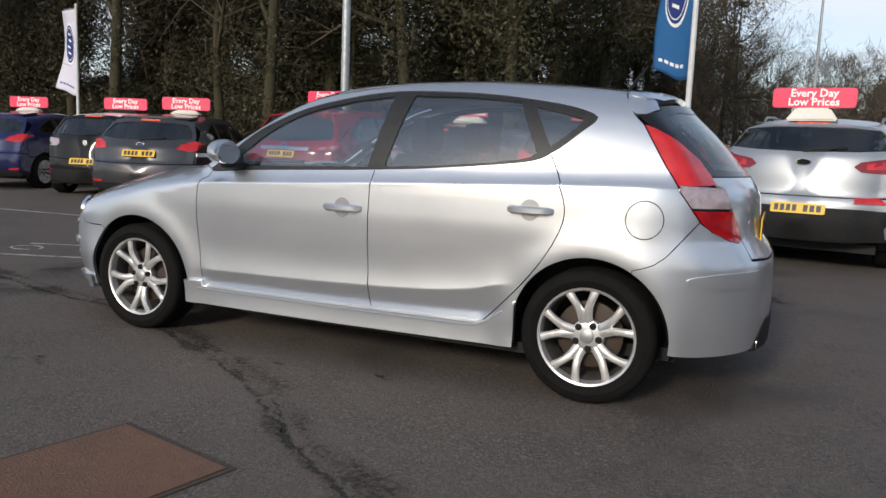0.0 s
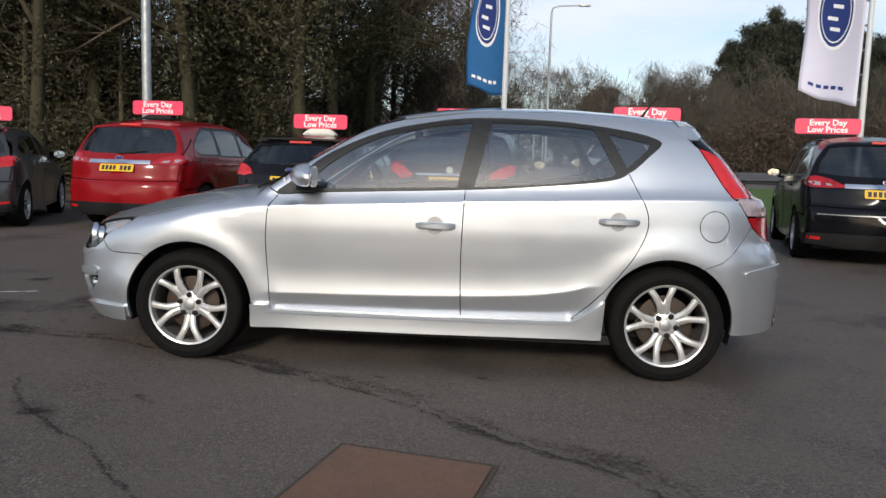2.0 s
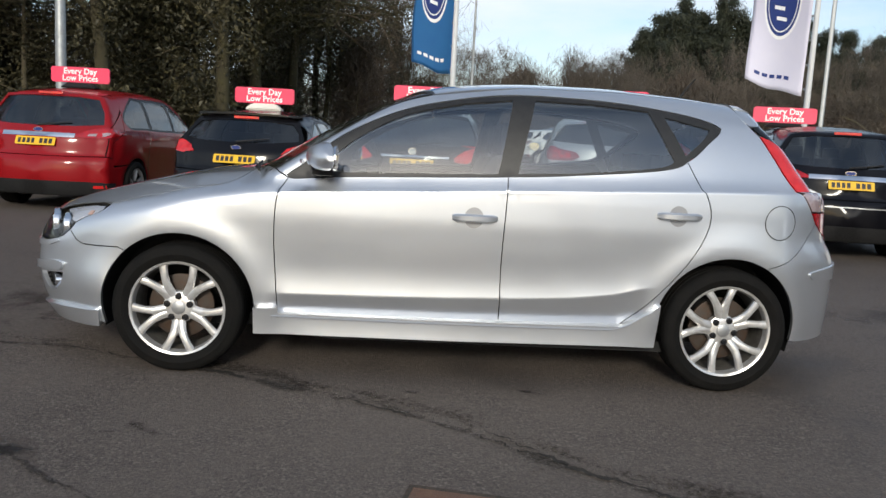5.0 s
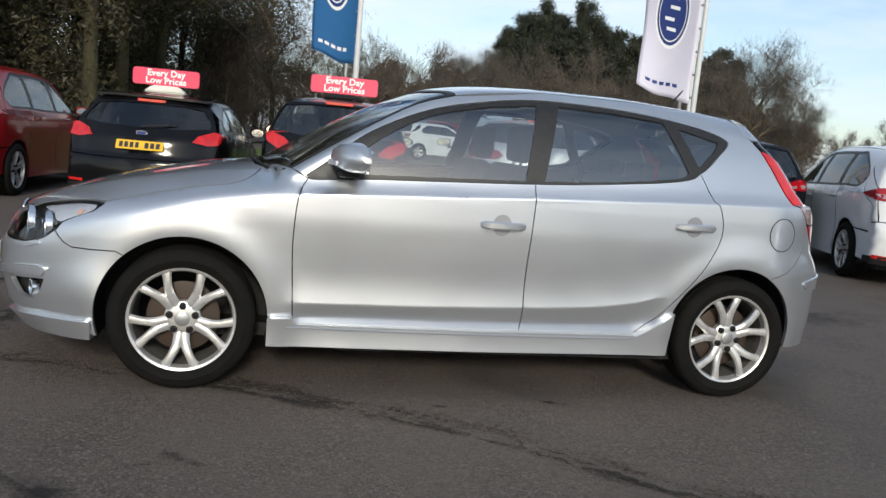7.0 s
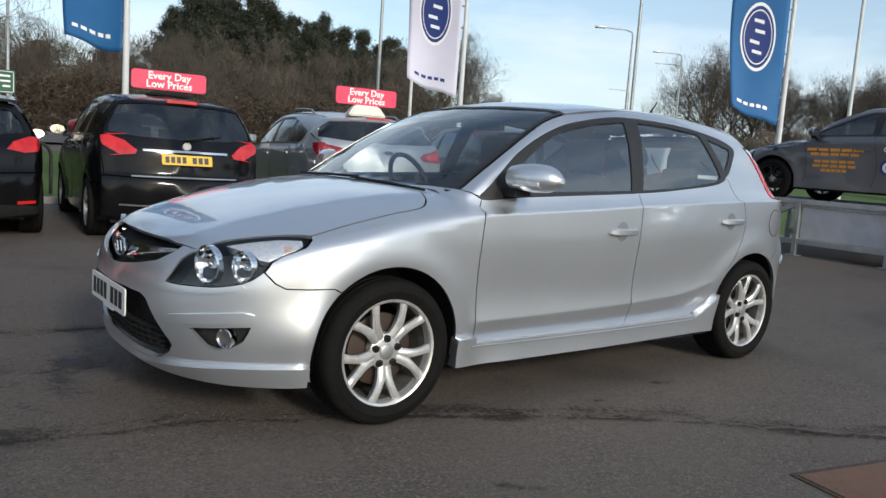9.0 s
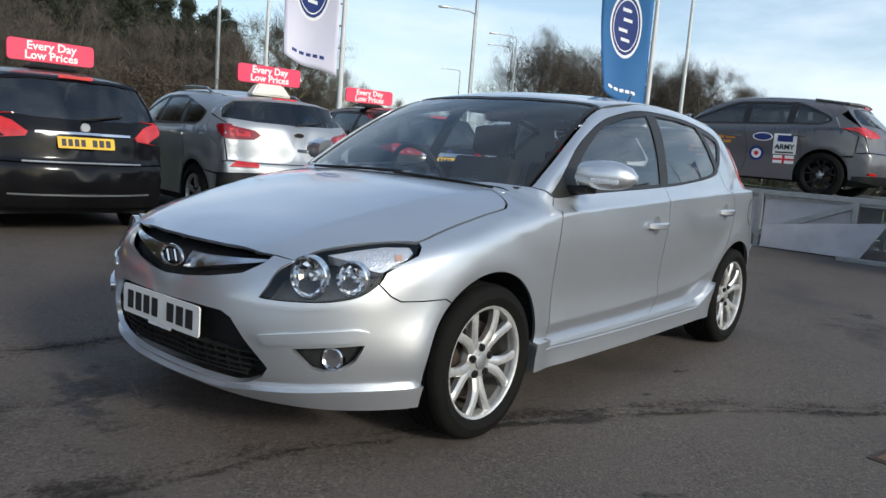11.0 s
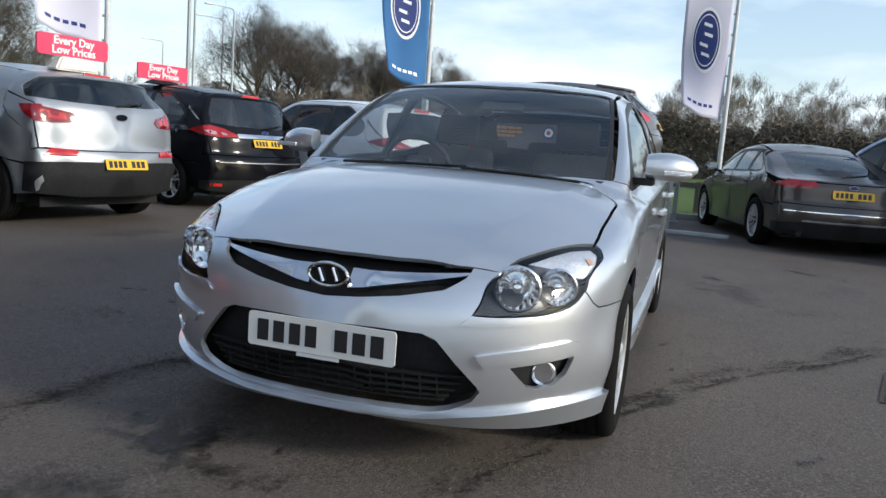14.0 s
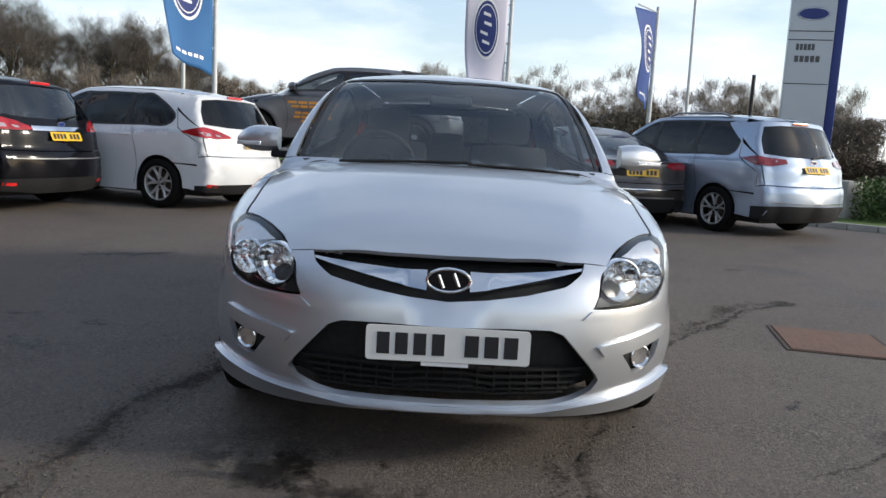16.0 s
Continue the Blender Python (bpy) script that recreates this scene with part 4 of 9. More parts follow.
    for k in range(-7, 8):
        strip = yz([(k * 0.055 - 0.003, 0.262), (k * 0.055 + 0.003, 0.262), (k * 0.055 + 0.003, 0.375), (k * 0.055 - 0.003, 0.375)])
        panel("grille_rib", F, N, strip, seal_black, car, offset=-0.032, flange=0.02, gap=0.0, grid=0.1)
    cb = yz([(-0.45, 0.7085), (-0.3, 0.697), (-0.15, 0.688), (-0.07, 0.690), (-0.07, 0.630), (-0.15, 0.640), (-0.3, 0.672), (-0.45, 0.7025)])
    for q in (cb, mir(cb)):
        panel("grille_bar", F, N, q, chrome, car, offset=-0.012, flange=0.02, gap=0.0, grid=0.05, label="chrome grille wing")
    c0 = F.cast(N, yz([(0.0, 0.656)]))[0]
    bm = bmesh.new()
    bm_ngon_prism(bm, ellipse(0.140, 0.074, 32), lambda u, v, w: (c0[0] + 0.005 - w, u, c0[2] + v), 0.006)
    badge = part("badge", bm, gloss_black, car, "oval chrome badge on the grille")
    bm = bmesh.new()
    bm_tube(bm, [(c0[0] - 0.006, u, c0[2] + v) for u, v in ellipse(0.138, 0.074, 32)] + [(c0[0] - 0.006, 0.069, c0[2])], 0.006, 8, cap=False)
    bm_tube(bm, [(c0[0] - 0.006, -0.033, c0[2] - 0.018), (c0[0] - 0.006, -0.016, c0[2] + 0.024)], 0.006, 6)
    bm_tube(bm, [(c0[0] - 0.006, 0.016, c0[2] - 0.024), (c0[0] - 0.006, 0.033, c0[2] + 0.018)], 0.006, 6)
    part("badge_ring", bm, chrome, badge, "chrome ring and slanted strokes", smooth=True)
    # head lamps
    for s, lp, fg in ((1, lamp, fog), (-1, mir(lamp), mir(fog))):
        hs = panel("headlamp", F, N, lp, lens_clear, car, offset=0.001, flange=0.006, gap=0.0015, grid=0.05, label="clear headlamp with two round reflectors")[0]
        hs.visible_shadow = False
        panel("lamp_housing", F, N, lp, bezel_black, hs, offset=-0.070, flange=-0.066, gap=0.002, grid=0.06, label="black lamp bezel")
        for x, y, z, r in ((-2.002, -0.585, 0.657, 0.071), (-1.905, -0.697, 0.661, 0.059)):
            bm = bmesh.new()
            bm_lathe(bm, [(r * 1.00, -0.006), (r * 1.08, -0.002), (r * 1.08, 0.02)], 32)
            ref = part("reflector", bm, lamp_silver, hs, "round chrome reflector", smooth=True)
            ref.matrix_local = Matrix.Translation((x, y * s, z)) @ Vector((-1, -0.28 * s, 0.0)).normalized().to_track_quat("-Y", "Z").to_matrix().to_4x4()
            bm = bmesh.new()
            bm_lathe(bm, [(r * 1.00, -0.006), (r * 0.96, 0.006), (r * 0.82, 0.024), (r * 0.58, 0.040), (r * 0.28, 0.049)], 18)
            part("bowl", bm, lamp_silver, ref, "faceted chrome bowl")
            bm = bmesh.new()
            bm_lathe(bm, [(0.001, 0.008), (r * 0.20, 0.011), (r * 0.28, 0.020), (r * 0.28, 0.052)], 16)
            part("bulb_cap", bm, chrome, ref, "chrome bulb cap", smooth=True)
        ind = [tuple(p) for p in to_end(N, [(-1.940, -0.605, 0.738), (-1.845, -0.656, 0.760), (-1.762, -0.702, 0.774), (-1.694, -0.757, 0.777), (-1.702, -0.785, 0.760), (-1.745, -0.793, 0.733), (-1.792, -0.788, 0.709), (-1.836, -0.770, 0.694), (-1.862, -0.745, 0.699), (-1.873, -0.710, 0.720)])]
        if s < 0:
            ind = mir(ind)
        panel("indicator", F, N, ind, lamp_frost, hs, offset=-0.010, flange=0.04, gap=0.0, grid=0.02, label="clear fluted indicator")
        amb = [tuple(p) for p in to_end(N, [(-1.778, -0.782, 0.750), (-1.752, -0.788, 0.752), (-1.756, -0.790, 0.734), (-1.782, -0.785, 0.732)])]
        panel("amber_bulb", F, N, amb if s > 0 else mir(amb), lamp_amber, hs, offset=-0.006, flange=0.005, gap=0.0, grid=0.05, label="amber bulb")
        fh = panel("fog_surround", F, N, fg, plastic_black, car, offset=-0.035, flange=0, gap=-0.02, grid=0.05, label="black fog lamp recess")[0]
        q = F.cast(N, yz([(-0.698, 0.388)]))[0]
        bm = bmesh.new()
        bm_lathe(bm, [(0.001, 0.008), (0.03, 0.006), (0.036, 0.0), (0.040, 0.002), (0.040, 0.03)], 22)
        fl = part("fog_lamp", bm, chrome, fh, "round clear fog lamp", smooth=True)
        fl.matrix_local = Matrix.Translation((q[0] + 0.012, q[1] * s * 0.985, q[2])) @ Vector((-1, -s * 0.45, 0)).normalized().to_track_quat("-Y", "Z").to_matrix().to_4x4()
    pc = F.cast(N, yz([(0.0, 0.455)]))[0]
    bars_plate(car, Matrix.Translation((pc[0] - 0.004, -0.008, 0.458)) @ Matrix(((0, 0, -1, 0), (-1, 0, 0, 0), (0, 1, 0, 0), (0, 0, 0, 1))), 0.52, 0.112, bar_black, PLATE_BARS, plate_white)
    bm = bmesh.new()
    bm_box(bm, pc[0] - 0.002, 0.0, 0.393, 0.006, 0.15, 0.012)
    part("plate_caption", bm, sign_white, car, "thin strip of small pale writing")
    # tail
    yzt = lambda pts: [tuple(p) for p in fan(F, T, pts)]
    sdt = lambda pts: [tuple(p) for p in from_side(F, T, pts)]
    at3 = lambda pts: [tuple(p) for p in to_end(T, pts)]
    lamp_fore = sdt([(x + 0.003, z) for x, z in dense(lamp_front[1:], 0.012, closed=False)]) + at3([(1.814, -0.733, 0.814), (1.882, -0.649, 0.773), (1.919, -0.588, 0.761)])
    lamp_aft = at3([(1.930, -0.555, 0.772), (1.907, -0.583, 0.838), (1.881, -0.626, 0.902), (1.843, -0.643, 1.000), (1.785, -0.600, 1.057), (1.727, -0.585, 1.118), (1.631, -0.637, 1.197), (1.533, -0.667, 1.253)])
    tl = lamp_fore + lamp_aft
    zones = ((1.006, 1.4, lamp_bright, "bright red upper lens"), (0.912, 1.006, lamp_clear, "clear reversing lens"), (0.70, 0.912, lamp_red, "red lower lens"))
    for s in (1, -1):
        house = None
        for z0, z1, mm, lb in zones:
            poly = [p for p in dense(tl, 0.012) if z0 <= p[1] <= z1]
            if s < 0:
                poly = mir(poly)
            ob = panel("tail_lamp" if house is None else "lens", F, T, poly, mm, house or car, offset=0.004, flange=0.012, gap=0.0003, grid=0.03, step=0.02, label=lb)[0]
            house = house or ob
    rw = yzt([(0.0, 1.355), (-0.35, 1.345), (-0.50, 1.325), (-0.545, 1.24), (-0.535, 1.13), (-0.515, 1.075), (-0.3, 1.067), (0.0, 1.065)])
    panel("rear_window", F, T, symn(rw), glass_rear, car, grid=0.08, flange=0.0, offset=-0.004, gap=0.003, label="dark rear window")
    hb = yzt([(0.0, 1.385), (-0.35, 1.375), (-0.5, 1.36)]) + [(-0.70, 1.34), (-0.80, 1.325)] + sdt([(1.452, 1.312), (1.490, 1.280)]) + lamp_aft[:3:-1] + at3([(1.797, -0.604, 1.051)]) + yzt([(-0.50, 1.050), (-0.3, 1.050), (0.0, 1.048)])
    panel("hatch_border", F, T, symn(hb), gloss_black, car, holes=[shrink(dense(symn(rw), 0.03), 0.006)], grid=0.04, flange=0.006, offset=-0.001, gap=0.0, label="black border of the rear window")
    panel("spoiler_cheek", F, S, [(1.376, 1.425), (1.40, 1.350), (1.437, 1.318), (1.485, 1.318), (1.525, 1.345), (1.50, 1.385), (1.44, 1.412)], P, car, offset=0.0015, flange=0.02, gap=0.0, grid=0.03, mirror=True, label="silver side of the spoiler")
    tg = yzt([(0.0, 1.045), (-0.3, 1.047), (-0.50, 1.047)]) + at3([(1.799, -0.606, 1.047)]) + lamp_aft[3::-1] + yzt([(-0.55, 0.69), (-0.3, 0.675), (0.0, 0.675)])
    panel("tailgate", F, T, symn(tg), P, car, grid=0.06, label="silver tailgate")
    bb = yzt([(0.0, 0.668), (-0.3, 0.668), (-0.555, 0.682)]) + lamp_aft[:1] + lamp_fore[:-4:-1] + sdt([(1.765, 0.853), (1.696, 0.766), (1.646, 0.703), (1.60, 0.665), (1.55, 0.645), (1.51, 0.633)]) + sdt(arch_r(59, -8)) + sdt([(1.70, 0.262)]) + yzt([(-0.76, 0.26), (-0.55, 0.27), (-0.3, 0.29), (0.0, 0.30)])
    panel("rear_bumper", F, T, symn(bb), P, car, grid=0.017, step=0.02, label="silver rear bumper", flange=0.02, gap=0.0012)
    st2 = spline(at3([(1.735, -0.826, 0.606), (1.760, -0.812, 0.620), (1.875, -0.738, 0.637), (1.96, -0.610, 0.640), (2.016, -0.498, 0.640)]), 0.03) + spline(at3([(2.020, -0.498, 0.574), (1.97, -0.610, 0.571), (1.90, -0.71, 0.571), (1.785, -0.800, 0.577), (1.752, -0.820, 0.586)]), 0.03)
    for q in (st2, mir(st2)):
        panel("bumper_strip", F, T, q, P, car, offset=0.010, flange=0.03, label="raised silver rubbing strip", gap=0.0, grid=0.05)
    val = yzt([(0.0, 0.395), (-0.34, 0.395), (-0.42, 0.365), (-0.50, 0.285), (-0.505, 0.262), (-0.3, 0.258), (0.0, 0.258)])
    panel("rear_valance", F, T, symn(val), plastic_black, car, offset=0.006, flange=0.05, gap=0.0, grid=0.06, label="black rear valance")
    bm = bmesh.new()
    bm_tube(bm, [(1.80, -0.435, 0.283), (1.97, -0.435, 0.288), (2.030, -0.435, 0.288)], [0.036, 0.036, 0.039], 18, cap=False)
    bm_tube(bm, [(2.030, -0.435, 0.288), (1.97, -0.435, 0.288)], [0.034, 0.030], 18)
    part("exhaust_pipe", bm, chrome, car, "chrome exhaust tip", smooth=True)
    bars_plate(car, Matrix.Translation((1.998, 0, 0.80)) @ Matrix(((0, 0, 1, 0), (1, 0, 0, 0), (0, 1, 0, 0), (0, 0, 0, 1))), 0.52, 0.112, bar_black, PLATE_BARS, plate_yellow)
    shell = yzt([(0.0, 1.36), (-0.45, 1.35), (-0.60, 1.26), (-0.68, 1.1), (-0.72, 0.9), (-0.70, 0.70), (0.0, 0.66)])
    panel("hatch_shell", F, T, symn(shell), trim_black, car, grid=0.08, offset=-0.016, flange=0, gap=0.0, holes=[shrink(dense(symn(rw), 0.05), 0.04)], label="black hatch surround")
    # handles, filler flap, mirrors, wipers, aerial
    for x, z in ((0.06, 0.812), (1.04, 0.866)):
        for s in (-1, 1):
            p = F.cast(S, [(x, z)])[0]
            bm = bmesh.new()
            rows = []
            for k in range(11):
                t = k / 10
                lift = 0.030 * math.sin(math.pi * min(1, max(0, t))) ** 0.5 + 0.002
                h = 0.018 if 0.05 < t < 0.95 else 0.011
                px = x - 0.108 + 0.216 * t
                rows.append([bm.verts.new((px, s * (-p[1] + lift + dy), z + dz)) for dy, dz in ((0.004, -h), (0.011, -h * 0.62), (0.012, h * 0.55), (0.005, h), (-0.006, h * 0.8), (-0.006, -h * 0.8))])
            for ra, rb in zip(rows, rows[1:]):
                for j in range(6):
                    bm.faces.new((ra[j], ra[(j + 1) % 6], rb[(j + 1) % 6], rb[j]))
            bm.faces.new(rows[0])
            bm.faces.new(rows[-1])
            bmesh.ops.recalc_face_normals(bm, faces=bm.faces)
            hd = part("door_handle", bm, P, car, smooth=True)
            # the cup lies flat on the door; its hollow's shade is only darker colour
            ring = ellipse(0.092, 0.100, 20, x - 0.004, z)
            cup = F.cast(S, ring)
            bm = bmesh.new()
            vs = [bm.verts.new((q[0], -s * q[1] * 1.0 + s * 0.0015, q[2])) for q in cup]
            mid = [bm.verts.new((x - 0.004 + (q[0] - x) * 0.80, -s * q[1] + s * 0.0016, z + (q[2] - z) * 0.55)) for q in cup]
            for k in range(20):
                bm.faces.new((vs[k], vs[(k + 1) % 20], mid[(k + 1) % 20], mid[k]))
            bm.faces.new(mid)
            bmesh.ops.recalc_face_normals(bm, faces=bm.faces)
            part("handle_cup", bm, recess_paint, hd, "shaded recess behind the handle", smooth=True)
    panel("filler_flap", F, S, ellipse(0.152, 0.160, 36, 1.545, 0.856), P, car, offset=0.0022, flange=0.004, gap=0.0, grid=0.05, label="round fuel filler flap")
    bm = bmesh.new()
    ringp = F.cast(S, ellipse(0.158, 0.166, 40, 1.545, 0.856))
    rn = F.normal(ringp)
    bm_tube(bm, [tuple(p + n * 0.0008) for p, n in zip(np.vstack([ringp, ringp[:1]]), np.vstack([rn, rn[:1]]))], 0.0022, 5, cap=False)
    part("flap_seam", bm, trim_black, car, "dark seam round the flap")
    for s in (-1, 1):
        mr, y0 = door_mirror(car, F, s, P, -0.66, 1.045)
        bm = bmesh.new()
        bm_box(bm, 0, 0, 0, 0.012, 0.125, 0.020, 0.005, m=pose(-0.742, s * (y0 + 0.185), 1.038, 0, 0, -s * 12))
        part("turn_lamp", bm, lamp_frost, mr, "clear turn lamp strip")
    for x0, y0, x1, y1 in ((-1.065, 0.50, -1.055, -0.10), (-1.085, -0.08, -1.005, -0.60)):
        q = F.cast(top_proj, [(x0 + 0.01, y0), (x1 + 0.01, y1)])
        bm = bmesh.new()
        bm_tube(bm, [(x0, y0, q[0][2] + 0.01), ((x0 + x1) / 2 - 0.01, (y0 + y1) / 2, (q[0][2] + q[1][2]) / 2 + 0.012), (x1, y1, q[1][2] + 0.008)], 0.007, 6)
        part("wiper", bm, plastic_black, car, "black wiper", smooth=True)
    bm = bmesh.new()
    bm_tube(bm, [(1.27, 0, 1.455), (1.32, 0, 1.53), (1.375, 0, 1.60)], [0.010, 0.006, 0.004], 8)
    bm_box(bm, 1.26, 0, 1.464, 0.08, 0.045, 0.02, 0.008)
    part("aerial", bm, plastic_black, car, "short black roof aerial", smooth=True)
    # cabin and wheels
    cabin(car, F)
    wheel_wells(F, car, 0.355, 0.55)
    panel("headlining", F, top_proj, sym(roof_left), headlining, car, offset=-0.035, flange=0, gap=0.02, grid=0.1)
    for ax in (-1.325, 1.325):
        for s in (-1, 1):
            build_wheel(car, ax, s * 0.868, 0.310, 0.227, 0.20, "ten", alloy, s, 90 if ax < 0 else 63)
    return car


hero_car()

# ---- the parked stock ----
def car_form(L, W, H, wb, fo, tyre, hood_z, belt0, belt1, cowl, roof_front, tail, roof, gplan=None, **more):
    """A form from main sizes. tail: (height, distance in from the rear end); roof: (x, height)."""
    a = wb / 2
    xf, xr = -(a + fo), L - a - fo
    args = dict(
        width=W, wheelbase=wb, tyre=tyre, arch=tyre + 0.045, cowl=cowl,
        nose=((0.14, xf + 0.12), (0.3, xf + 0.02), (0.5, xf), (hood_z - 0.08, xf + 0.04), (hood_z, xf + 0.12), (hood_z + 0.1, xf + 0.3), (hood_z + 0.2, xf + 0.6)),
        tail=tuple((z, xr - d) for z, d in tail),
        shoulder=((xf, hood_z - 0.03), (-a, belt0 - 0.08), (cowl + 0.2, belt0), (a * 0.5, (belt0 + belt1) / 2), (xr - 0.3, belt1)),
        lower=((xf, 0.36), (0.0, 0.42), (a, 0.52), (xr, 0.45)),
        hood=((xf, hood_z - 0.07), (xf + 0.15, hood_z), (xf + 0.5, hood_z + 0.11), (cowl, hood_z + 0.23), (cowl + 0.5, hood_z + 0.26)),
        roof=roof,
        screen=((cowl - 0.75, -0.8), (cowl - 0.2, hood_z + 0.06), (cowl, hood_z + 0.20), ((cowl + roof_front) / 2, (hood_z + 0.24 + H) / 2 + 0.03), (roof_front, H - 0.045), (roof_front + 0.3, H + 0.05), (roof_front + 0.6, H + 0.3)),
        gplan=gplan or ((cowl - 0.2, 0.90), (cowl + 0.3, 0.96), (0.0, 1.0), (a * 0.6, 0.99), (xr - 0.5, 0.95), (xr, 0.90)),
    )
    args.update(more)
    f = Form(**args)
    f.xf, f.xr = xf, xr
    return f


def parked_car(name, label, m, F, col, spec, group="cars on the forecourt"):
    """A stock car, with its parts, from a form and a few outlines of its tail."""
    car = thing(name, label, "car", m, group)
    S, N, T = side_proj, end_proj(F.xf + 0.9, -1), end_proj(F.xr - 0.9, 1)
    a, ty, ar = F.axle, F.k["tyre"], F.k["arch"]
    w = F.w
    mir = lambda pts: [(-u, v) for u, v in pts]
    sym = lambda half: half + [(x, -y) for x, y in half[-2:0:-1]]
    symn = lambda half: half + mir(half[-2:0:-1])
    yz = lambda pts: [tuple(p) for p in fan(F, T, [(-y * w, z) for y, z in pts])]
    yn = lambda pts: [tuple(p) for p in fan(F, N, [(-y * w, z) for y, z in pts])]
    sd = lambda pts: [tuple(p) for p in from_side(F, T, pts)]
    sn = lambda pts: [tuple(p) for p in from_side(F, N, pts)]
    g = 0.07
    cowl, rf = F.k["cowl"], spec["roof_front"]
    rs = spec["roof_end"]
    # lines on the top that the roof, screen and body sides share
    scr_xy = [(cowl + 0.16, -0.80 * w), (cowl * 0.5 + rf * 0.5 + 0.1, -0.755 * w), (rf + 0.06, -0.70 * w)]
    rail_xy = [(rf + 0.4, -0.685 * w), (0.5 * rs + 0.3 * rf, -0.68 * w), (rs - 0.25, -0.655 * w), (rs, -0.63 * w)]
    top3 = F.cast(top_proj, scr_xy + rail_xy)
    rail = [(p[0], p[2]) for p in top3]
    xs0, xs1 = cowl + spec.get("win0", 0.30), spec["win1"]
    wb_pts = [(x, float(F.shoulder(x)) + 0.075) for x in np.linspace(xs0, xs1 - 0.1, 7)]
    wt_pts = [(x, float(F.roof(x)) - spec.get("win_top", 0.115)) for x in np.linspace(xs1 - spec.get("win_slant", 0.18), rf + 0.15, 6)]
    wmid = (cowl * 0.45 + rf * 0.55 + 0.20)
    wt_pts += [(wmid, float(F.screen(wmid - 0.24)) - 0.07)]
    win = spline(wb_pts + [(xs1, wb_pts[-1][1] + spec.get("win_kick", 0.14))] + wt_pts, 0.05, True)
    x_f, x_r = F.xf + 0.52, F.xr - spec.get("tail_seam", 0.34)
    sill = spec.get("sill", 0.22)
    zf = float(F.hood(x_f)) - 0.06
    body = [(x_f, 0.45), (x_f, zf)] + [(x, float(F.shoulder(x)) + 0.015) for x in np.linspace(x_f + 0.2, cowl - 0.05, 5)] + rail
    body += [(x_r + 0.06, 1.25 if F.k["roof"][-1][1] > 1.45 else 1.12)] if spec.get("pillar_pt") is None else spec["pillar_pt"]
    body += [(x_r, 0.9), (x_r - 0.02, 0.62)]
    arc_r = arc(a, ty, ar, 50, 178, 14)
    arc_f = arc(-a, ty, ar, 2, 150, 14)
    body += arc_r + [(a - ar, sill), (-a + ar, sill)] + arc_f
    panel("body_side", F, S, body, spec.get("side_mat", col), car, holes=[win], mirror=True, grid=g, lines=[[(x, float(F.shoulder(x))) for x in np.arange(x_f, x_r, 0.05)], [(x, float(F.lower(x))) for x in np.arange(-a + ar, a - ar, 0.05)]], step=0.05)
    panel("window_frame", F, S, win, trim_black, car, offset=-0.006, mirror=True, flange=0.0, gap=0.0, grid=0.12, step=0.05, holes=[], label="black window surround") if spec.get("solid_glass") else None
    # side glass, cut at the pillars
    wp = np.array(win)
    cuts = [xs0 - 1] + list(spec["pillars"]) + [xs1 + 1]
    inner = shrink(dense(win, 0.04), 0.028)
    panes = []
    for c0, c1 in zip(cuts, cuts[1:]):
        lean = lambda z, c: c + (z - 1.1) * -0.12 if c == cuts[1] else c + (z - 1.1) * 0.22
        pl = [p for p in inner if p[0] > c0 + 0.035 and p[0] < c1 - 0.035]
        if len(pl) > 5:
            panes.append(pl)
    panel("window_frame", F, S, win, trim_black, car, holes=panes, offset=-0.004, mirror=True, flange=0.01, gap=0.0, grid=0.1, step=0.05, label="black window surround")
    for pl in panes:
        panel("side_window", F, S, pl, spec.get("glass", glass_dark), car, offset=-0.008, mirror=True, flange=0, gap=-0.004, grid=0.14, step=0.06, label="tinted side window")
    for xd in spec["doors"]:
        ln = F.cast(S, [(xd + 0.05 * math.sin(k * 0.5), z) for k, z in enumerate(np.linspace(sill + 0.08, float(F.shoulder(xd)) + 0.07, 9))])
        for s in (-1, 1):
            bm = bmesh.new()
            bm_tube(bm, [(p[0], p[1] * -s * 1.0, p[2]) for p in ln], 0.004, 4)
            part("door_seam", bm, trim_black, car, "dark door seam")
    for xh, zh in spec["handles"]:
        p = F.cast(S, [(xh, zh)])[0]
        for s in (-1, 1):
            bm = bmesh.new()
            bm_box(bm, xh, s * (abs(p[1]) + 0.016), zh, 0.20, 0.022, 0.026, 0.008)
            part("door_handle", bm, spec.get("handle_mat", col), car, smooth=True)
    # top
    hl = [(p[0], p[1]) for p in F.cast(S, [(x, float(F.shoulder(x)) + 0.02) for x in np.linspace(x_f + 0.02, cowl - 0.05, 6)])]
    panel("bonnet", F, top_proj, sym([(F.xf + 0.13, 0.0), (F.xf + 0.17, -0.4 * w), (F.xf + 0.3, -0.68 * w)] + hl + [(cowl + 0.10, -0.74 * w), (cowl - 0.02, 0.0)]), col, car, grid=0.12, step=0.08)
    scr = sym([(cowl - 0.01, 0.0), (cowl + 0.10, -0.74 * w)] + [(x, y + 0.01) for x, y in scr_xy] + [(rf + 0.0, -0.35 * w), (rf - 0.03, 0.0)])
    panel("windscreen", F, top_proj, scr, glass_dark, car, grid=0.14, offset=-0.004, flange=0, gap=0.0, step=0.08, label="tinted windscreen")
    roof_h = [(rf - 0.025, 0.0), (rf + 0.005, -0.35 * w), (rf + 0.065, -0.695 * w)] + [(x, y + 0.003) for x, y in rail_xy] + [(rs + 0.02, 0.0)]
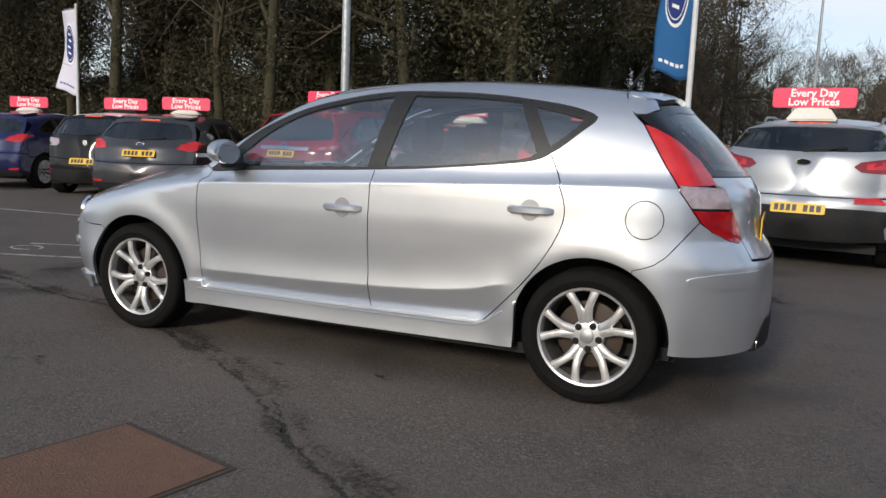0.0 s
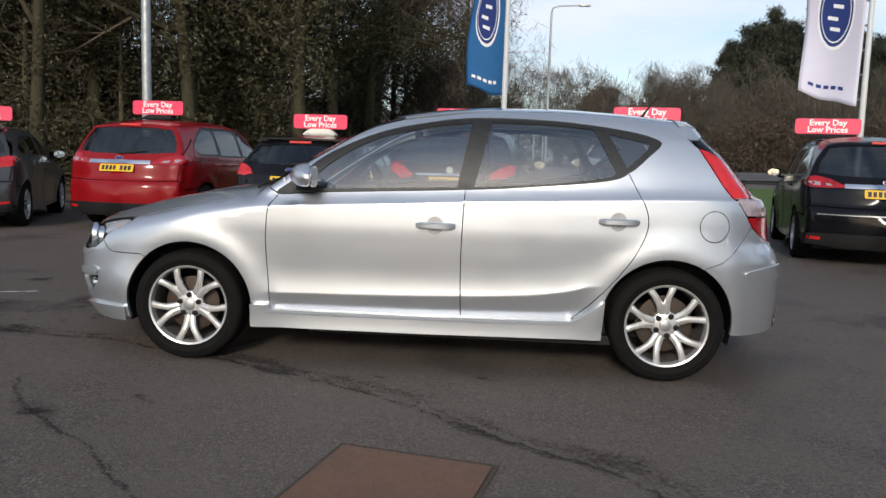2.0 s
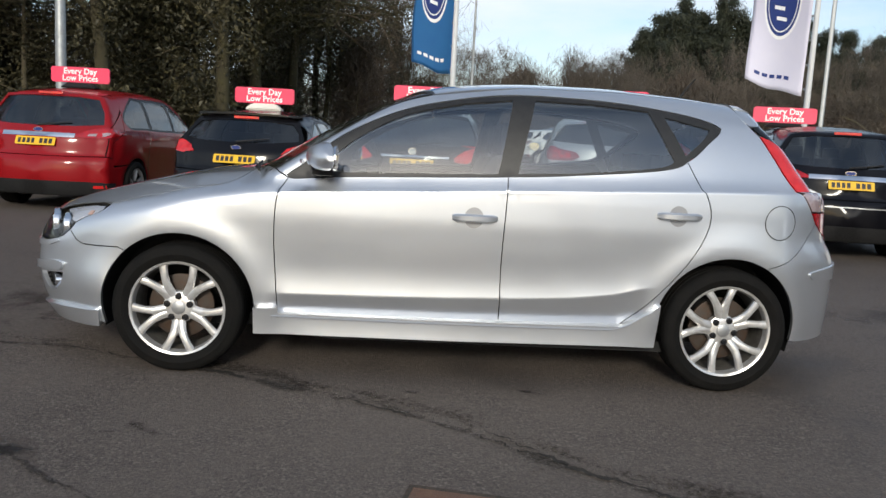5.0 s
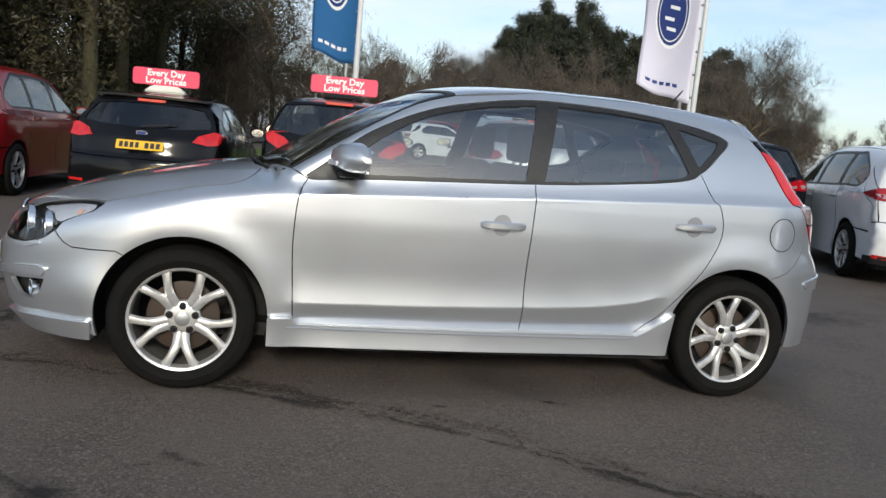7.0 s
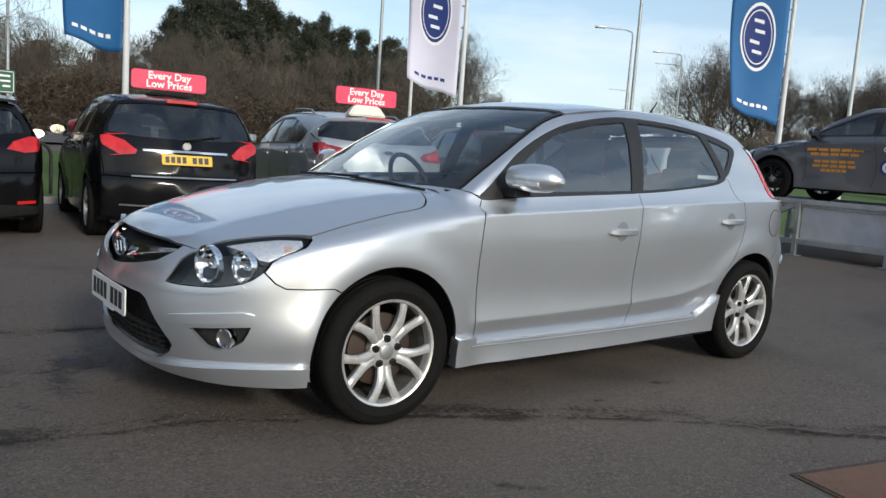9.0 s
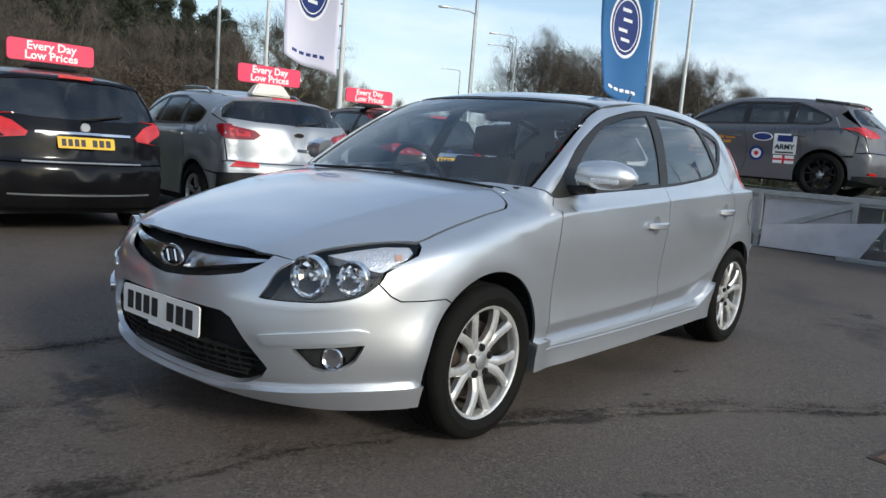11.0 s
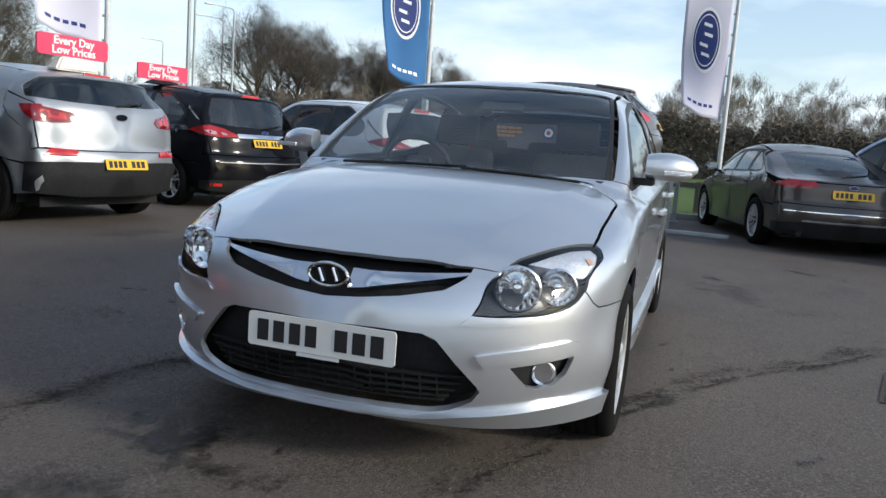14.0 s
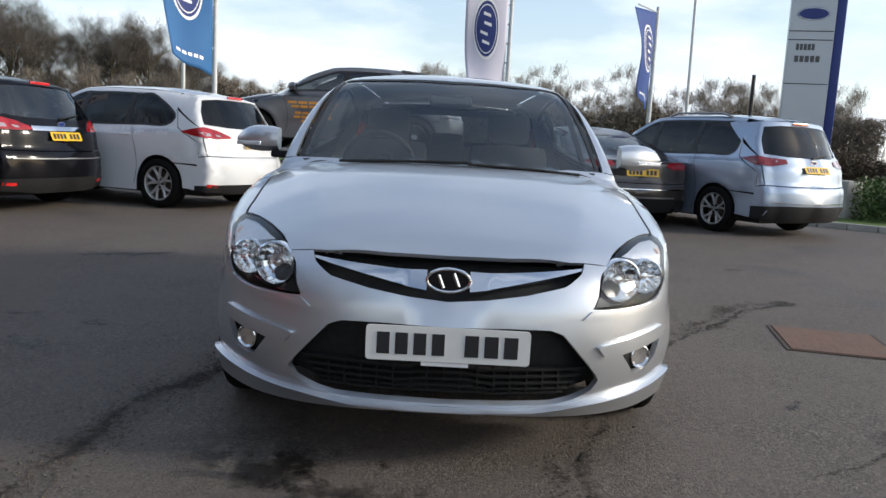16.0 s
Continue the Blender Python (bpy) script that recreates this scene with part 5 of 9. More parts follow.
    panel("roof", F, top_proj, sym(roof_h), spec.get("roof_mat", col), car, grid=0.12, step=0.06, offset=0.001)
    pe = float(F.cast(T, yz([(0.0, spec["rear_win"][1] + 0.062)]))[0][0])
    if pe > rs + 0.06 and not spec.get("fastback"):
        panel("roof_end", F, top_proj, sym([(rs + 0.024, 0.0), (rs + 0.004, -0.632 * w), (0.5 * (rs + pe), -0.63 * w), (pe - 0.07, -0.60 * w), (pe - 0.03, -0.4 * w), (pe - 0.004, 0.0)]), spec.get("roof_mat", col), car, grid=0.08, step=0.05)
    if spec.get("rails"):
        for s in (-1, 1):
            bm = bmesh.new()
            pts = F.cast(top_proj, [(x, -0.66 * w) for x in np.linspace(rf + 0.35, rs - 0.25, 8)])
            bm_tube(bm, [(p[0], -s * p[1], p[2] + (0.05 if 0 < k < 7 else 0.01)) for k, p in enumerate(pts)], 0.016, 6)
            part("roof_rail", bm, spec["rails"], car, "long roof rail", smooth=True)
    # nose in one piece
    nose_half = yn([(0.0, F.k["nose"][4][0] + 0.0), (0.5, F.k["nose"][4][0] + 0.0)]) + sn([(x_f - 0.012, zf - 0.01), (x_f - 0.012, 0.45)]) + sn(arc(-a, ty, ar, 152, 190, 5)) + yn([(0.8, 0.22), (0.0, 0.22)])
    panel("front_bumper", F, N, symn(nose_half), col, car, grid=0.10, step=0.08)
    # tail
    wz0, wz1 = spec["rear_win"]
    wy0, wy1 = spec.get("rear_win_y", (0.80, 0.68))
    rw = symn(yz([(0.0, wz1), (wy1 * 0.6, wz1 - 0.005), (wy1, wz1 - 0.03), ((wy0 + wy1) / 2 + 0.03, (wz0 + wz1) / 2), (wy0, wz0 + 0.03), (wy0 * 0.6, wz0), (0.0, wz0 - 0.01)]))
    zb = spec["bumper_top"]
    edge = [(0.86, wz0 - 0.03), (0.90, (wz0 + zb) / 2), (0.88, zb)] if not spec.get("tail_edge") else spec["tail_edge"]
    gate = symn(yz([(0.0, wz1 + 0.06), (0.5, wz1 + 0.06), (wy1 + 0.06, wz1 + 0.02)] + edge + [(0.5, zb - 0.01), (0.0, zb - 0.01)]))
    if spec.get("fastback"):
        # long sloping rear window in a lid cut from above, and an upright tail below it
        lip = 0.945
        side_xy = [(p[0], -abs(p[1]) + 0.004) for p in F.cast(S, spec["pillar_pt"] + [(x_r - 0.06, 0.955), (x_r + 0.06, lip)])]
        rear_xy = [(p[0], -abs(p[1])) for p in F.cast(T, yz([(0.86, lip), (0.6, lip), (0.3, lip), (0.0, lip)]))]
        lid = sym([(rs + 0.03, 0.0), (rs + 0.012, -0.625 * w)] + side_xy + rear_xy)
        rw = sym([(rs + 0.07, 0.0), (rs + 0.065, -0.40 * w), (rs + 0.11, -0.56 * w), (0.5 * (rs + F.xr), -0.62 * w), (F.xr - 0.52, -0.63 * w), (F.xr - 0.46, -0.4 * w), (F.xr - 0.45, 0.0)])
        panel("hatch_lid", F, top_proj, lid, col, car, holes=[rw], grid=0.06, step=0.05)
        panel("rear_window", F, top_proj, rw, glass_dark, car, offset=-0.004, flange=0, gap=-0.004, grid=0.12, step=0.05, label="long dark rear window")
        edge = [(0.86, lip - 0.008), (0.90, 0.8), (0.88, zb)]
        gate = symn(yz([(0.0, lip - 0.004), (0.5, lip - 0.004)] + edge + [(0.5, zb - 0.01), (0.0, zb - 0.01)]))
    panel("tailgate", F, T, gate, col, car, holes=[] if spec.get("fastback") else [rw], grid=0.04, step=0.04)
    if not spec.get("fastback"):
        panel("rear_window", F, T, rw, spec.get("rear_glass", glass_dark), car, offset=-0.008, flange=0, gap=-0.004, grid=0.12, step=0.05, label="tinted rear window")
    # body corner between side and tailgate
    ec = yz([(wy1 + 0.068, wz1 + 0.02)] + [(y + 0.008, z) for y, z in edge])
    corner = ec + sd([(x_r - 0.008, zb - 0.02), (x_r + 0.012, 0.9)]) + sd([(q[0] + 0.012, q[1]) for q in (spec.get("pillar_pt") or [(x_r + 0.06, 1.25 if F.k["roof"][-1][1] > 1.45 else 1.12)])[::-1]]) + sd([(rail[-1][0] + 0.012, rail[-1][1] - 0.004)])
    if spec.get("fastback"):
        corner = yz([(y + 0.008, z) for y, z in edge]) + sd([(x_r - 0.008, zb - 0.02), (x_r + 0.012, 0.85), (x_r + 0.012, lip - 0.004)])
    for q in (corner, mir(corner)):
        panel("rear_pillar", F, T, q, col, car, grid=0.08, step=0.05, flange=0.01)
    if spec.get("cheek"):
        panel("rear_pillar", F, S, spec["cheek"], col, car, offset=0.003, flange=0.02, gap=0.0, grid=0.05, step=0.04, mirror=True)
    bz = spec.get("bumper_low", 0.26)
    bump = yz([(0.0, zb - 0.016), (0.5, zb - 0.016), (0.885, zb - 0.008)]) + sd([(x_r - 0.02, zb - 0.03), (x_r - 0.03, 0.6)]) + sd(arc(a, ty, ar, 48, -6, 8)) + yz([(0.9, bz), (0.5, bz + 0.01), (0.0, bz + 0.02)])
    panel("rear_bumper", F, T, symn(bump), spec.get("bumper_mat", col), car, grid=0.08, step=0.05)
    if spec.get("black_low"):
        lo = yz([(0.0, spec["black_low"]), (0.6, spec["black_low"]), (0.93, spec["black_low"] - 0.02), (0.93, bz + 0.01), (0.5, bz - 0.03), (0.0, bz - 0.03)])
        panel("lower_bumper", F, T, symn(lo), plastic_black, car, offset=0.012, flange=0.03, grid=0.1, step=0.06, label="black lower bumper")
    for pts, mm, lb in spec["lamps"]:
        q = []
        for p in pts:
            q += sd([(F.xr - p[1], p[2])]) if p[0] == "s" else yz([p])
        for qq in (q, mir(q)):
            panel("tail_lamp", F, T, qq, mm, car, offset=0.010, flange=0.03, gap=0.0, grid=0.06, step=0.04, label=lb)
    for half, z, h, mm, lb in spec.get("strips", ()):
        q = symn(yz([(0.0, z + h / 2), (half * 0.5, z + h / 2), (half, z + h / 2), (half, z - h / 2), (half * 0.5, z - h / 2), (0.0, z - h / 2)]))
        panel("trim_strip", F, T, q, mm, car, offset=0.012, flange=0.02, gap=0.0, grid=0.1, step=0.06, label=lb)
    if spec.get("spoiler"):
        y1, x0, x1, dz = spec["spoiler"]
        pts = F.cast(top_proj, [(x0, 0.0)])[0]
        bm = bmesh.new()
        bm_ngon_prism(bm, [(x0, -y1 * w), (x1 - 0.08, -y1 * w), (x1, -y1 * w * 0.7), (x1 + 0.02, 0), (x1, y1 * w * 0.7), (x1 - 0.08, y1 * w), (x0, y1 * w)], lambda u, v, q: (u, v, pts[2] + dz + q - 0.05 * (abs(v) / w) ** 2 - 0.11 * (u - x0)), 0.028)
        bmesh.ops.bevel(bm, geom=bm.edges[:], offset=0.008, segments=2, affect="EDGES")
        part("spoiler", bm, spec.get("spoiler_mat", col), car, "roof-end spoiler", smooth=True)
    pz = spec["plate_z"]
    pc = F.cast(T, yz([(0.0, pz)]))[0]
    nn = F.normal(np.array([pc]))[0]
    dv = Vector((nn[0], 0, nn[2])).normalized()
    rot = Matrix(((0, 0, 1, 0), (1, 0, 0, 0), (0, 1, 0, 0), (0, 0, 0, 1)))
    tilt = Matrix.Rotation(-math.atan2(dv.z, dv.x), 4, "Y")
    bars_plate(car, Matrix.Translation(Vector(pc) + dv * 0.016) @ tilt @ rot, 0.52, 0.111, bar_black, PLATE_BARS, plate_yellow)
    bc = F.cast(T, yz([(0.0, spec["badge_z"])]))[0]
    bm = bmesh.new()
    bw, bh = spec.get("badge", (0.13, 0.055))
    bm_ngon_prism(bm, ellipse(bw, bh, 24), lambda u, v, q: (bc[0] + 0.004 + q, u, bc[2] + v), 0.010)
    bd = part("badge", bm, chrome, car, "oval chrome badge")
    bm = bmesh.new()
    bm_ngon_prism(bm, ellipse(bw * 0.85, bh * 0.78, 24), lambda u, v, q: (bc[0] + 0.0145 + q, u, bc[2] + v), 0.002)
    part("badge_face", bm, spec.get("badge_mat", blue_vinyl), bd)
    bl = F.cast(T, yz([(0.0, wz1 + 0.035)]))[0]
    bm = bmesh.new()
    bm_box(bm, bl[0] + 0.012, 0, bl[2], 0.02, 0.32, 0.034, 0.006)
    part("brake_light", bm, lamp_bright, car, "red high brake light")
    p0, p1 = F.cast(T, yz([(0.02, wz0 - 0.005)]))[0], F.cast(T, yz([(-0.42, wz0 + 0.05)]))[0]
    bm = bmesh.new()
    bm_tube(bm, [(p0[0] + 0.02, p0[1], p0[2]), ((p0[0] + p1[0]) / 2 + 0.03, (p0[1] + p1[1]) / 2, (p0[2] + p1[2]) / 2), (p1[0] + 0.015, p1[1], p1[2])], [0.014, 0.010, 0.007], 6)
    part("rear_wiper", bm, plastic_black, car, "black rear wiper", smooth=True)
    for s in (-1, 1):
        door_mirror(car, F, s, spec.get("mirror_mat", col), cowl + 0.42, float(F.shoulder(cowl + 0.42)) + 0.13)
        if spec.get("exhaust"):
            bm = bmesh.new()
            ey = spec["exhaust"]
            bm_tube(bm, [(F.xr - 0.25, s * ey, 0.27), (F.xr - 0.04, s * ey, 0.27)], 0.040, 14, cap=False)
            pipe = part("exhaust_pipe", bm, chrome, car, "chrome exhaust tip", smooth=True)
            bm = bmesh.new()
            bm_tube(bm, [(F.xr - 0.20, s * ey, 0.27), (F.xr - 0.055, s * ey, 0.27)], 0.0385, 14)
            part("pipe_mouth", bm, plastic_black, pipe, "dark mouth of the pipe")
    bm = bmesh.new()
    bm_box(bm, (F.xf + F.xr) / 2, 0, 0.24, F.xr - F.xf - 0.7, W_IN(w), 0.10)
    bm_box(bm, 0.15, 0, 0.52, 2 * a - 2 * ar - 0.1, 2 * w - 0.34, 0.42)
    part("floor_pan", bm, plastic_black, car, "black underside")
    for x in spec.get("seats", (-0.25, 0.6)):
        for y in (-0.36, 0.36):
            bm = bmesh.new()
            bm_box(bm, x + 0.2, y, float(F.shoulder(0)) - 0.02, 0.15, 0.46, 0.5, 0.05, m=None)
            bm_box(bm, x + 0.24, y, float(F.shoulder(0)) + 0.30, 0.10, 0.24, 0.17, 0.04)
            part("seat", bm, seat_cloth, car, "dark car seat", smooth=True)
    wheel_wells(F, car, ar, w - 0.32)
    for ax in (-a, a):
        for s in (-1, 1):
            build_wheel(car, ax, s * (w - 0.022), ty, spec.get("rim_r", ty - 0.10), 0.21, spec["wheel"], spec.get("wheel_mat", alloy), s)
    return car


def W_IN(w):
    return 2 * w - 0.40


def rear_at(F, x, y, heading, z=0.0, pitch=0.0):
    """The pose of a car whose tail stands at (x, y), its nose pointing heading degrees to the right of +y."""
    h = radians(heading)
    fwd = Vector((math.sin(h), math.cos(h), 0))
    c = Vector((x, y, 0)) + fwd * F.xr
    turn = math.degrees(math.atan2(-fwd.y, -fwd.x))
    return pose(c.x, c.y, z, 0, pitch, turn)


MPV_TAIL = ((0.14, 0.14), (0.3, 0.04), (0.5, 0.0), (0.68, 0.01), (0.76, 0.06), (0.95, 0.09), (1.08, 0.16), (1.30, 0.29), (1.50, 0.43), (1.62, 0.52), (1.75, 0.62))
carrier_form = car_form(4.77, 1.88, 1.66, 2.85, 0.93, 0.335, 0.80, 0.98, 1.06, -1.25, -0.25, MPV_TAIL, ((-1.6, 1.45), (-0.6, 1.57), (-0.1, 1.64), (0.4, 1.665), (1.0, 1.655), (1.5, 1.61), (1.95, 1.545)))
CARRIER = dict(roof_front=-0.25, roof_end=1.52, win1=1.62, win_kick=0.16, win_slant=0.42, pillars=(0.02, 0.86), doors=(-0.93, 0.05, 1.0), handles=((-0.1, 0.93), (0.86, 0.97)),
            rear_win=(1.12, 1.505), rear_win_y=(0.80, 0.66), bumper_top=0.74,
            lamps=[([("s", 0.62, 1.045), ("s", 0.50, 1.08), ("s", 0.36, 1.112), (0.84, 1.115), (0.66, 1.075), (0.50, 1.00), (0.50, 0.975), (0.70, 0.965), (0.86, 0.97), ("s", 0.36, 0.985), ("s", 0.50, 1.01)], lamp_red, "red wedge-shaped tail lamp"),
                   ([("s", 0.36, 1.04), (0.86, 1.045), (0.66, 1.015), (0.64, 0.992), (0.86, 0.995)], lamp_clear, "clear lamp centre"),
                   ([(0.90, 0.365), (0.74, 0.355), (0.74, 0.32), (0.90, 0.325)], lamp_bright, "red bumper reflector")],
            strips=[(0.50, 0.992, 0.052, chrome, "thick chrome tailgate strip"), (0.80, 0.64, 0.012, dull_metal, "thin bright bumper line")],
            plate_z=0.90, badge_z=1.055, wheel="twin", black_low=0.41, pillar_pt=[(1.56, 1.46), (1.66, 1.25), (1.70, 1.1)], tail_seam=0.36)
large_carrier_form = car_form(4.85, 1.92, 1.75, 2.85, 0.95, 0.335, 0.84, 1.0, 1.08, -1.28, -0.3, MPV_TAIL[:-3] + ((1.50, 0.38), (1.66, 0.48), (1.8, 0.58)), ((-1.6, 1.5), (-0.6, 1.64), (-0.1, 1.72), (0.4, 1.752), (1.0, 1.75), (1.6, 1.715), (2.0, 1.66)))
LARGE_CARRIER = dict(CARRIER, roof_end=1.62, win1=1.72, win_slant=0.14, win_kick=0.20, pillars=(0.02, 0.9), rear_win=(1.14, 1.58), rear_win_y=(0.80, 0.68), wheel="split", rails=dull_metal,
              lamps=[([("s", 0.66, 1.10), ("s", 0.42, 1.14), (0.80, 1.12), (0.52, 1.10), (0.52, 1.04), (0.78, 1.0), ("s", 0.42, 1.02)], lamp_red_dark, "dark red tail lamp"), ([("s", 0.30, 1.10), (0.84, 1.095), (0.62, 1.085), (0.62, 1.055), (0.84, 1.05)], lamp_clear, "clear lamp centre")],
              strips=[(0.80, 0.50, 0.012, chrome, "thin chrome bumper line")], plate_z=0.96, badge_z=1.075, black_low=0.46, pillar_pt=[(1.66, 1.55), (1.74, 1.3), (1.77, 1.12)])
HATCH_TAIL = ((0.14, 0.14), (0.3, 0.04), (0.5, 0.0), (0.62, 0.01), (0.72, 0.06), (0.90, 0.10), (1.0, 0.17), (1.2, 0.38), (1.35, 0.55), (1.5, 0.75))
hatch_form = car_form(4.36, 1.823, 1.48, 2.65, 0.88, 0.322, 0.74, 0.90, 1.0, -1.12, -0.18, HATCH_TAIL, ((-1.4, 1.32), (-0.6, 1.39), (-0.1, 1.455), (0.4, 1.48), (0.9, 1.465), (1.3, 1.42), (1.7, 1.36)))
HATCH = dict(cheek=[(1.17, 1.395), (1.28, 1.295), (1.40, 1.17), (1.48, 1.21), (1.55, 1.285), (1.48, 1.345), (1.33, 1.378)], roof_front=-0.18, roof_end=1.18, win1=1.36, win_kick=0.10, win_slant=0.45, pillars=(0.16, 0.82), doors=(-0.83, 0.2, 0.98), handles=((0.04, 0.82), (0.98, 0.87)),
             rear_win=(1.04, 1.31), rear_win_y=(0.78, 0.66), bumper_top=0.68,
             lamps=[([("s", 0.62, 1.0), ("s", 0.40, 1.02), (0.84, 1.03), (0.66, 0.97), (0.60, 0.90), (0.78, 0.87), ("s", 0.30, 0.885), ("s", 0.42, 0.96)], lamp_bright, "red tail lamp"),
                    ([(0.88, 0.40), (0.70, 0.39), (0.70, 0.36), (0.88, 0.37)], lamp_bright, "red bumper reflector")],
             plate_z=0.815, badge_z=0.965, wheel="split", black_low=0.36, spoiler=(0.64, 1.05, 1.52, -0.012), exhaust=0.07, pillar_pt=[(1.28, 1.30), (1.42, 1.15), (1.50, 1.02)], tail_seam=0.40)
suv_form = car_form(4.44, 1.855, 1.64, 2.64, 0.88, 0.352, 0.88, 1.03, 1.12, -1.12, -0.2, ((0.14, 0.18), (0.35, 0.04), (0.55, 0.0), (0.72, 0.01), (0.80, 0.05), (1.0, 0.07), (1.16, 0.11), (1.35, 0.26), (1.52, 0.42), (1.7, 0.58)), ((-1.5, 1.46), (-0.6, 1.55), (-0.1, 1.61), (0.4, 1.635), (0.9, 1.62), (1.3, 1.58), (1.8, 1.52)), flare=0.03)
SUV = dict(roof_front=-0.2, roof_end=1.34, win1=1.36, win_kick=0.16, win_slant=0.26, pillars=(0.10, 0.78), doors=(-0.85, 0.12, 0.98), handles=((0.0, 1.0), (0.9, 1.03)), sill=0.30,
           rear_win=(1.235, 1.49), rear_win_y=(0.86, 0.70), bumper_top=0.78,
           lamps=[([("s", 0.50, 1.18), ("s", 0.30, 1.19), (0.80, 1.17), (0.56, 1.13), (0.50, 1.08), (0.58, 1.03), (0.84, 1.02), ("s", 0.28, 1.03), ("s", 0.40, 1.10)], lamp_red_dark, "dark red tail lamp"),
                  ([(0.84, 1.145), (0.62, 1.115), (0.62, 1.06), (0.84, 1.06)], lamp_bright, "bright red lamp centre"),
                  ([("s", 0.20, 0.775), (0.86, 0.785), (0.54, 0.765), (0.54, 0.715), (0.86, 0.715), ("s", 0.20, 0.715)], lamp_bright, "red bumper lamp")],
           plate_z=0.635, badge_z=1.115, badge=(0.15, 0.07), badge_mat=gloss_black, wheel="five", black_low=0.66, bumper_low=0.34, rails=dull_metal, rim_r=0.225, pillar_pt=[(1.40, 1.44), (1.48, 1.28), (1.52, 1.15)], tail_seam=0.32)
mini_mpv_form = car_form(4.29, 1.812, 1.615, 2.64, 0.84, 0.318, 0.82, 0.98, 1.04, -1.18, -0.35, ((0.14, 0.14), (0.3, 0.04), (0.5, 0.0), (0.66, 0.01), (0.74, 0.05), (0.95, 0.07), (1.08, 0.12), (1.3, 0.24), (1.5, 0.38), (1.7, 0.52)), ((-1.5, 1.42), (-0.7, 1.52), (-0.2, 1.59), (0.3, 1.615), (0.9, 1.60), (1.4, 1.555), (1.9, 1.49)))
MINI_MPV = dict(CARRIER, roof_front=-0.35, roof_end=1.36, win1=1.40, win_slant=0.22, pillars=(0.0, 0.78), doors=(-0.88, 0.02, 0.95), handles=((-0.12, 0.92), (0.2, 0.93)), rear_win=(1.115, 1.47), rear_win_y=(0.82, 0.70), bumper_top=0.70,
                lamps=[([("s", 0.36, 1.10), ("s", 0.24, 1.13), (0.86, 1.12), (0.66, 1.06), (0.54, 0.97), (0.56, 0.93), (0.84, 0.90), ("s", 0.20, 0.92), ("s", 0.28, 1.0)], lamp_bright, "large red tail lamp")],
                strips=[(0.48, 0.975, 0.022, chrome, "chrome tailgate strip"), (0.60, 0.70, 0.014, dull_metal, "bright bumper edge"), (0.72, 0.40, 0.012, dull_metal, "thin bright bumper line")], plate_z=0.885, badge_z=1.035, badge=(0.095, 0.095), badge_mat=dull_metal, wheel="five", black_low=None, rails=None, exhaust=None,
                pillar_pt=[(1.42, 1.42), (1.50, 1.25), (1.54, 1.1)], tail_seam=0.30)
saloon_form = car_form(4.87, 1.852, 1.48, 2.85, 0.96, 0.335, 0.74, 0.90, 0.99, -1.22, -0.2, ((0.14, 0.14), (0.3, 0.05), (0.5, 0.0), (0.62, 0.01), (0.70, 0.05), (0.88, 0.06), (0.96, 0.10), (1.0, 0.30), (1.08, 0.62), (1.2, 0.95), (1.32, 1.32), (1.45, 1.8)), ((-1.5, 1.30), (-0.6, 1.39), (-0.1, 1.455), (0.4, 1.48), (0.8, 1.465), (1.2, 1.41), (1.6, 1.32), (2.0, 1.2)))
SALOON = dict(fastback=True, roof_front=-0.2, roof_end=0.95, win1=1.35, win_kick=0.06, win_slant=0.40, pillars=(0.12, 0.80), doors=(-0.95, 0.14, 1.0), handles=((-0.02, 0.84), (0.9, 0.88)),
              rear_win=(1.03, 1.34), rear_win_y=(0.74, 0.60), bumper_top=0.66,
              lamps=[([("s", 0.50, 0.90), ("s", 0.26, 0.955), (0.82, 0.965), (0.50, 0.95), (0.44, 0.90), (0.56, 0.86), (0.84, 0.855), ("s", 0.24, 0.87)], lamp_red, "slim red tail lamp")],
              strips=[(0.86, 0.56, 0.012, chrome, "chrome bumper line"), (0.62, 0.44, 0.02, dull_metal, "bright lower bumper line")], plate_z=0.80, badge_z=0.905, wheel="mesh", black_low=0.42, exhaust=0.62, pillar_pt=[(1.15, 1.24), (1.35, 1.13), (1.55, 1.03)], tail_seam=0.40)
small_form = car_form(3.70, 1.72, 1.49, 2.31, 0.75, 0.305, 0.78, 0.94, 1.0, -0.95, -0.2, ((0.14, 0.12), (0.3, 0.03), (0.5, 0.0), (0.68, 0.02), (0.9, 0.05), (1.05, 0.10), (1.25, 0.24), (1.42, 0.38), (1.6, 0.5)), ((-1.3, 1.36), (-0.6, 1.43), (0.0, 1.48), (0.5, 1.49), (1.0, 1.46), (1.5, 1.40)))
SMALL = dict(HATCH, cheek=None, roof_front=-0.2, roof_end=1.02, win1=1.05, win_slant=0.25, pillars=(0.45,), doors=(-0.72, 0.6), handles=((0.40, 0.86),), rear_win=(1.07, 1.36), bumper_top=0.66,
             lamps=[([("s", 0.32, 0.99), (0.88, 1.0), (0.62, 0.98), (0.58, 0.90), (0.66, 0.86), (0.90, 0.86), ("s", 0.22, 0.88)], lamp_clear, "pale clear tail lamp"), ([(0.90, 0.46), (0.78, 0.46), (0.78, 0.38), (0.90, 0.38)], lamp_red, "red bumper lamp")],
             plate_z=0.60, badge_z=0.93, badge=(0.09, 0.09), badge_mat=dull_metal, wheel="five", black_low=0.46, spoiler=None, exhaust=None, pillar_pt=[(1.06, 1.34), (1.14, 1.15), (1.18, 1.0)], tail_seam=0.30)

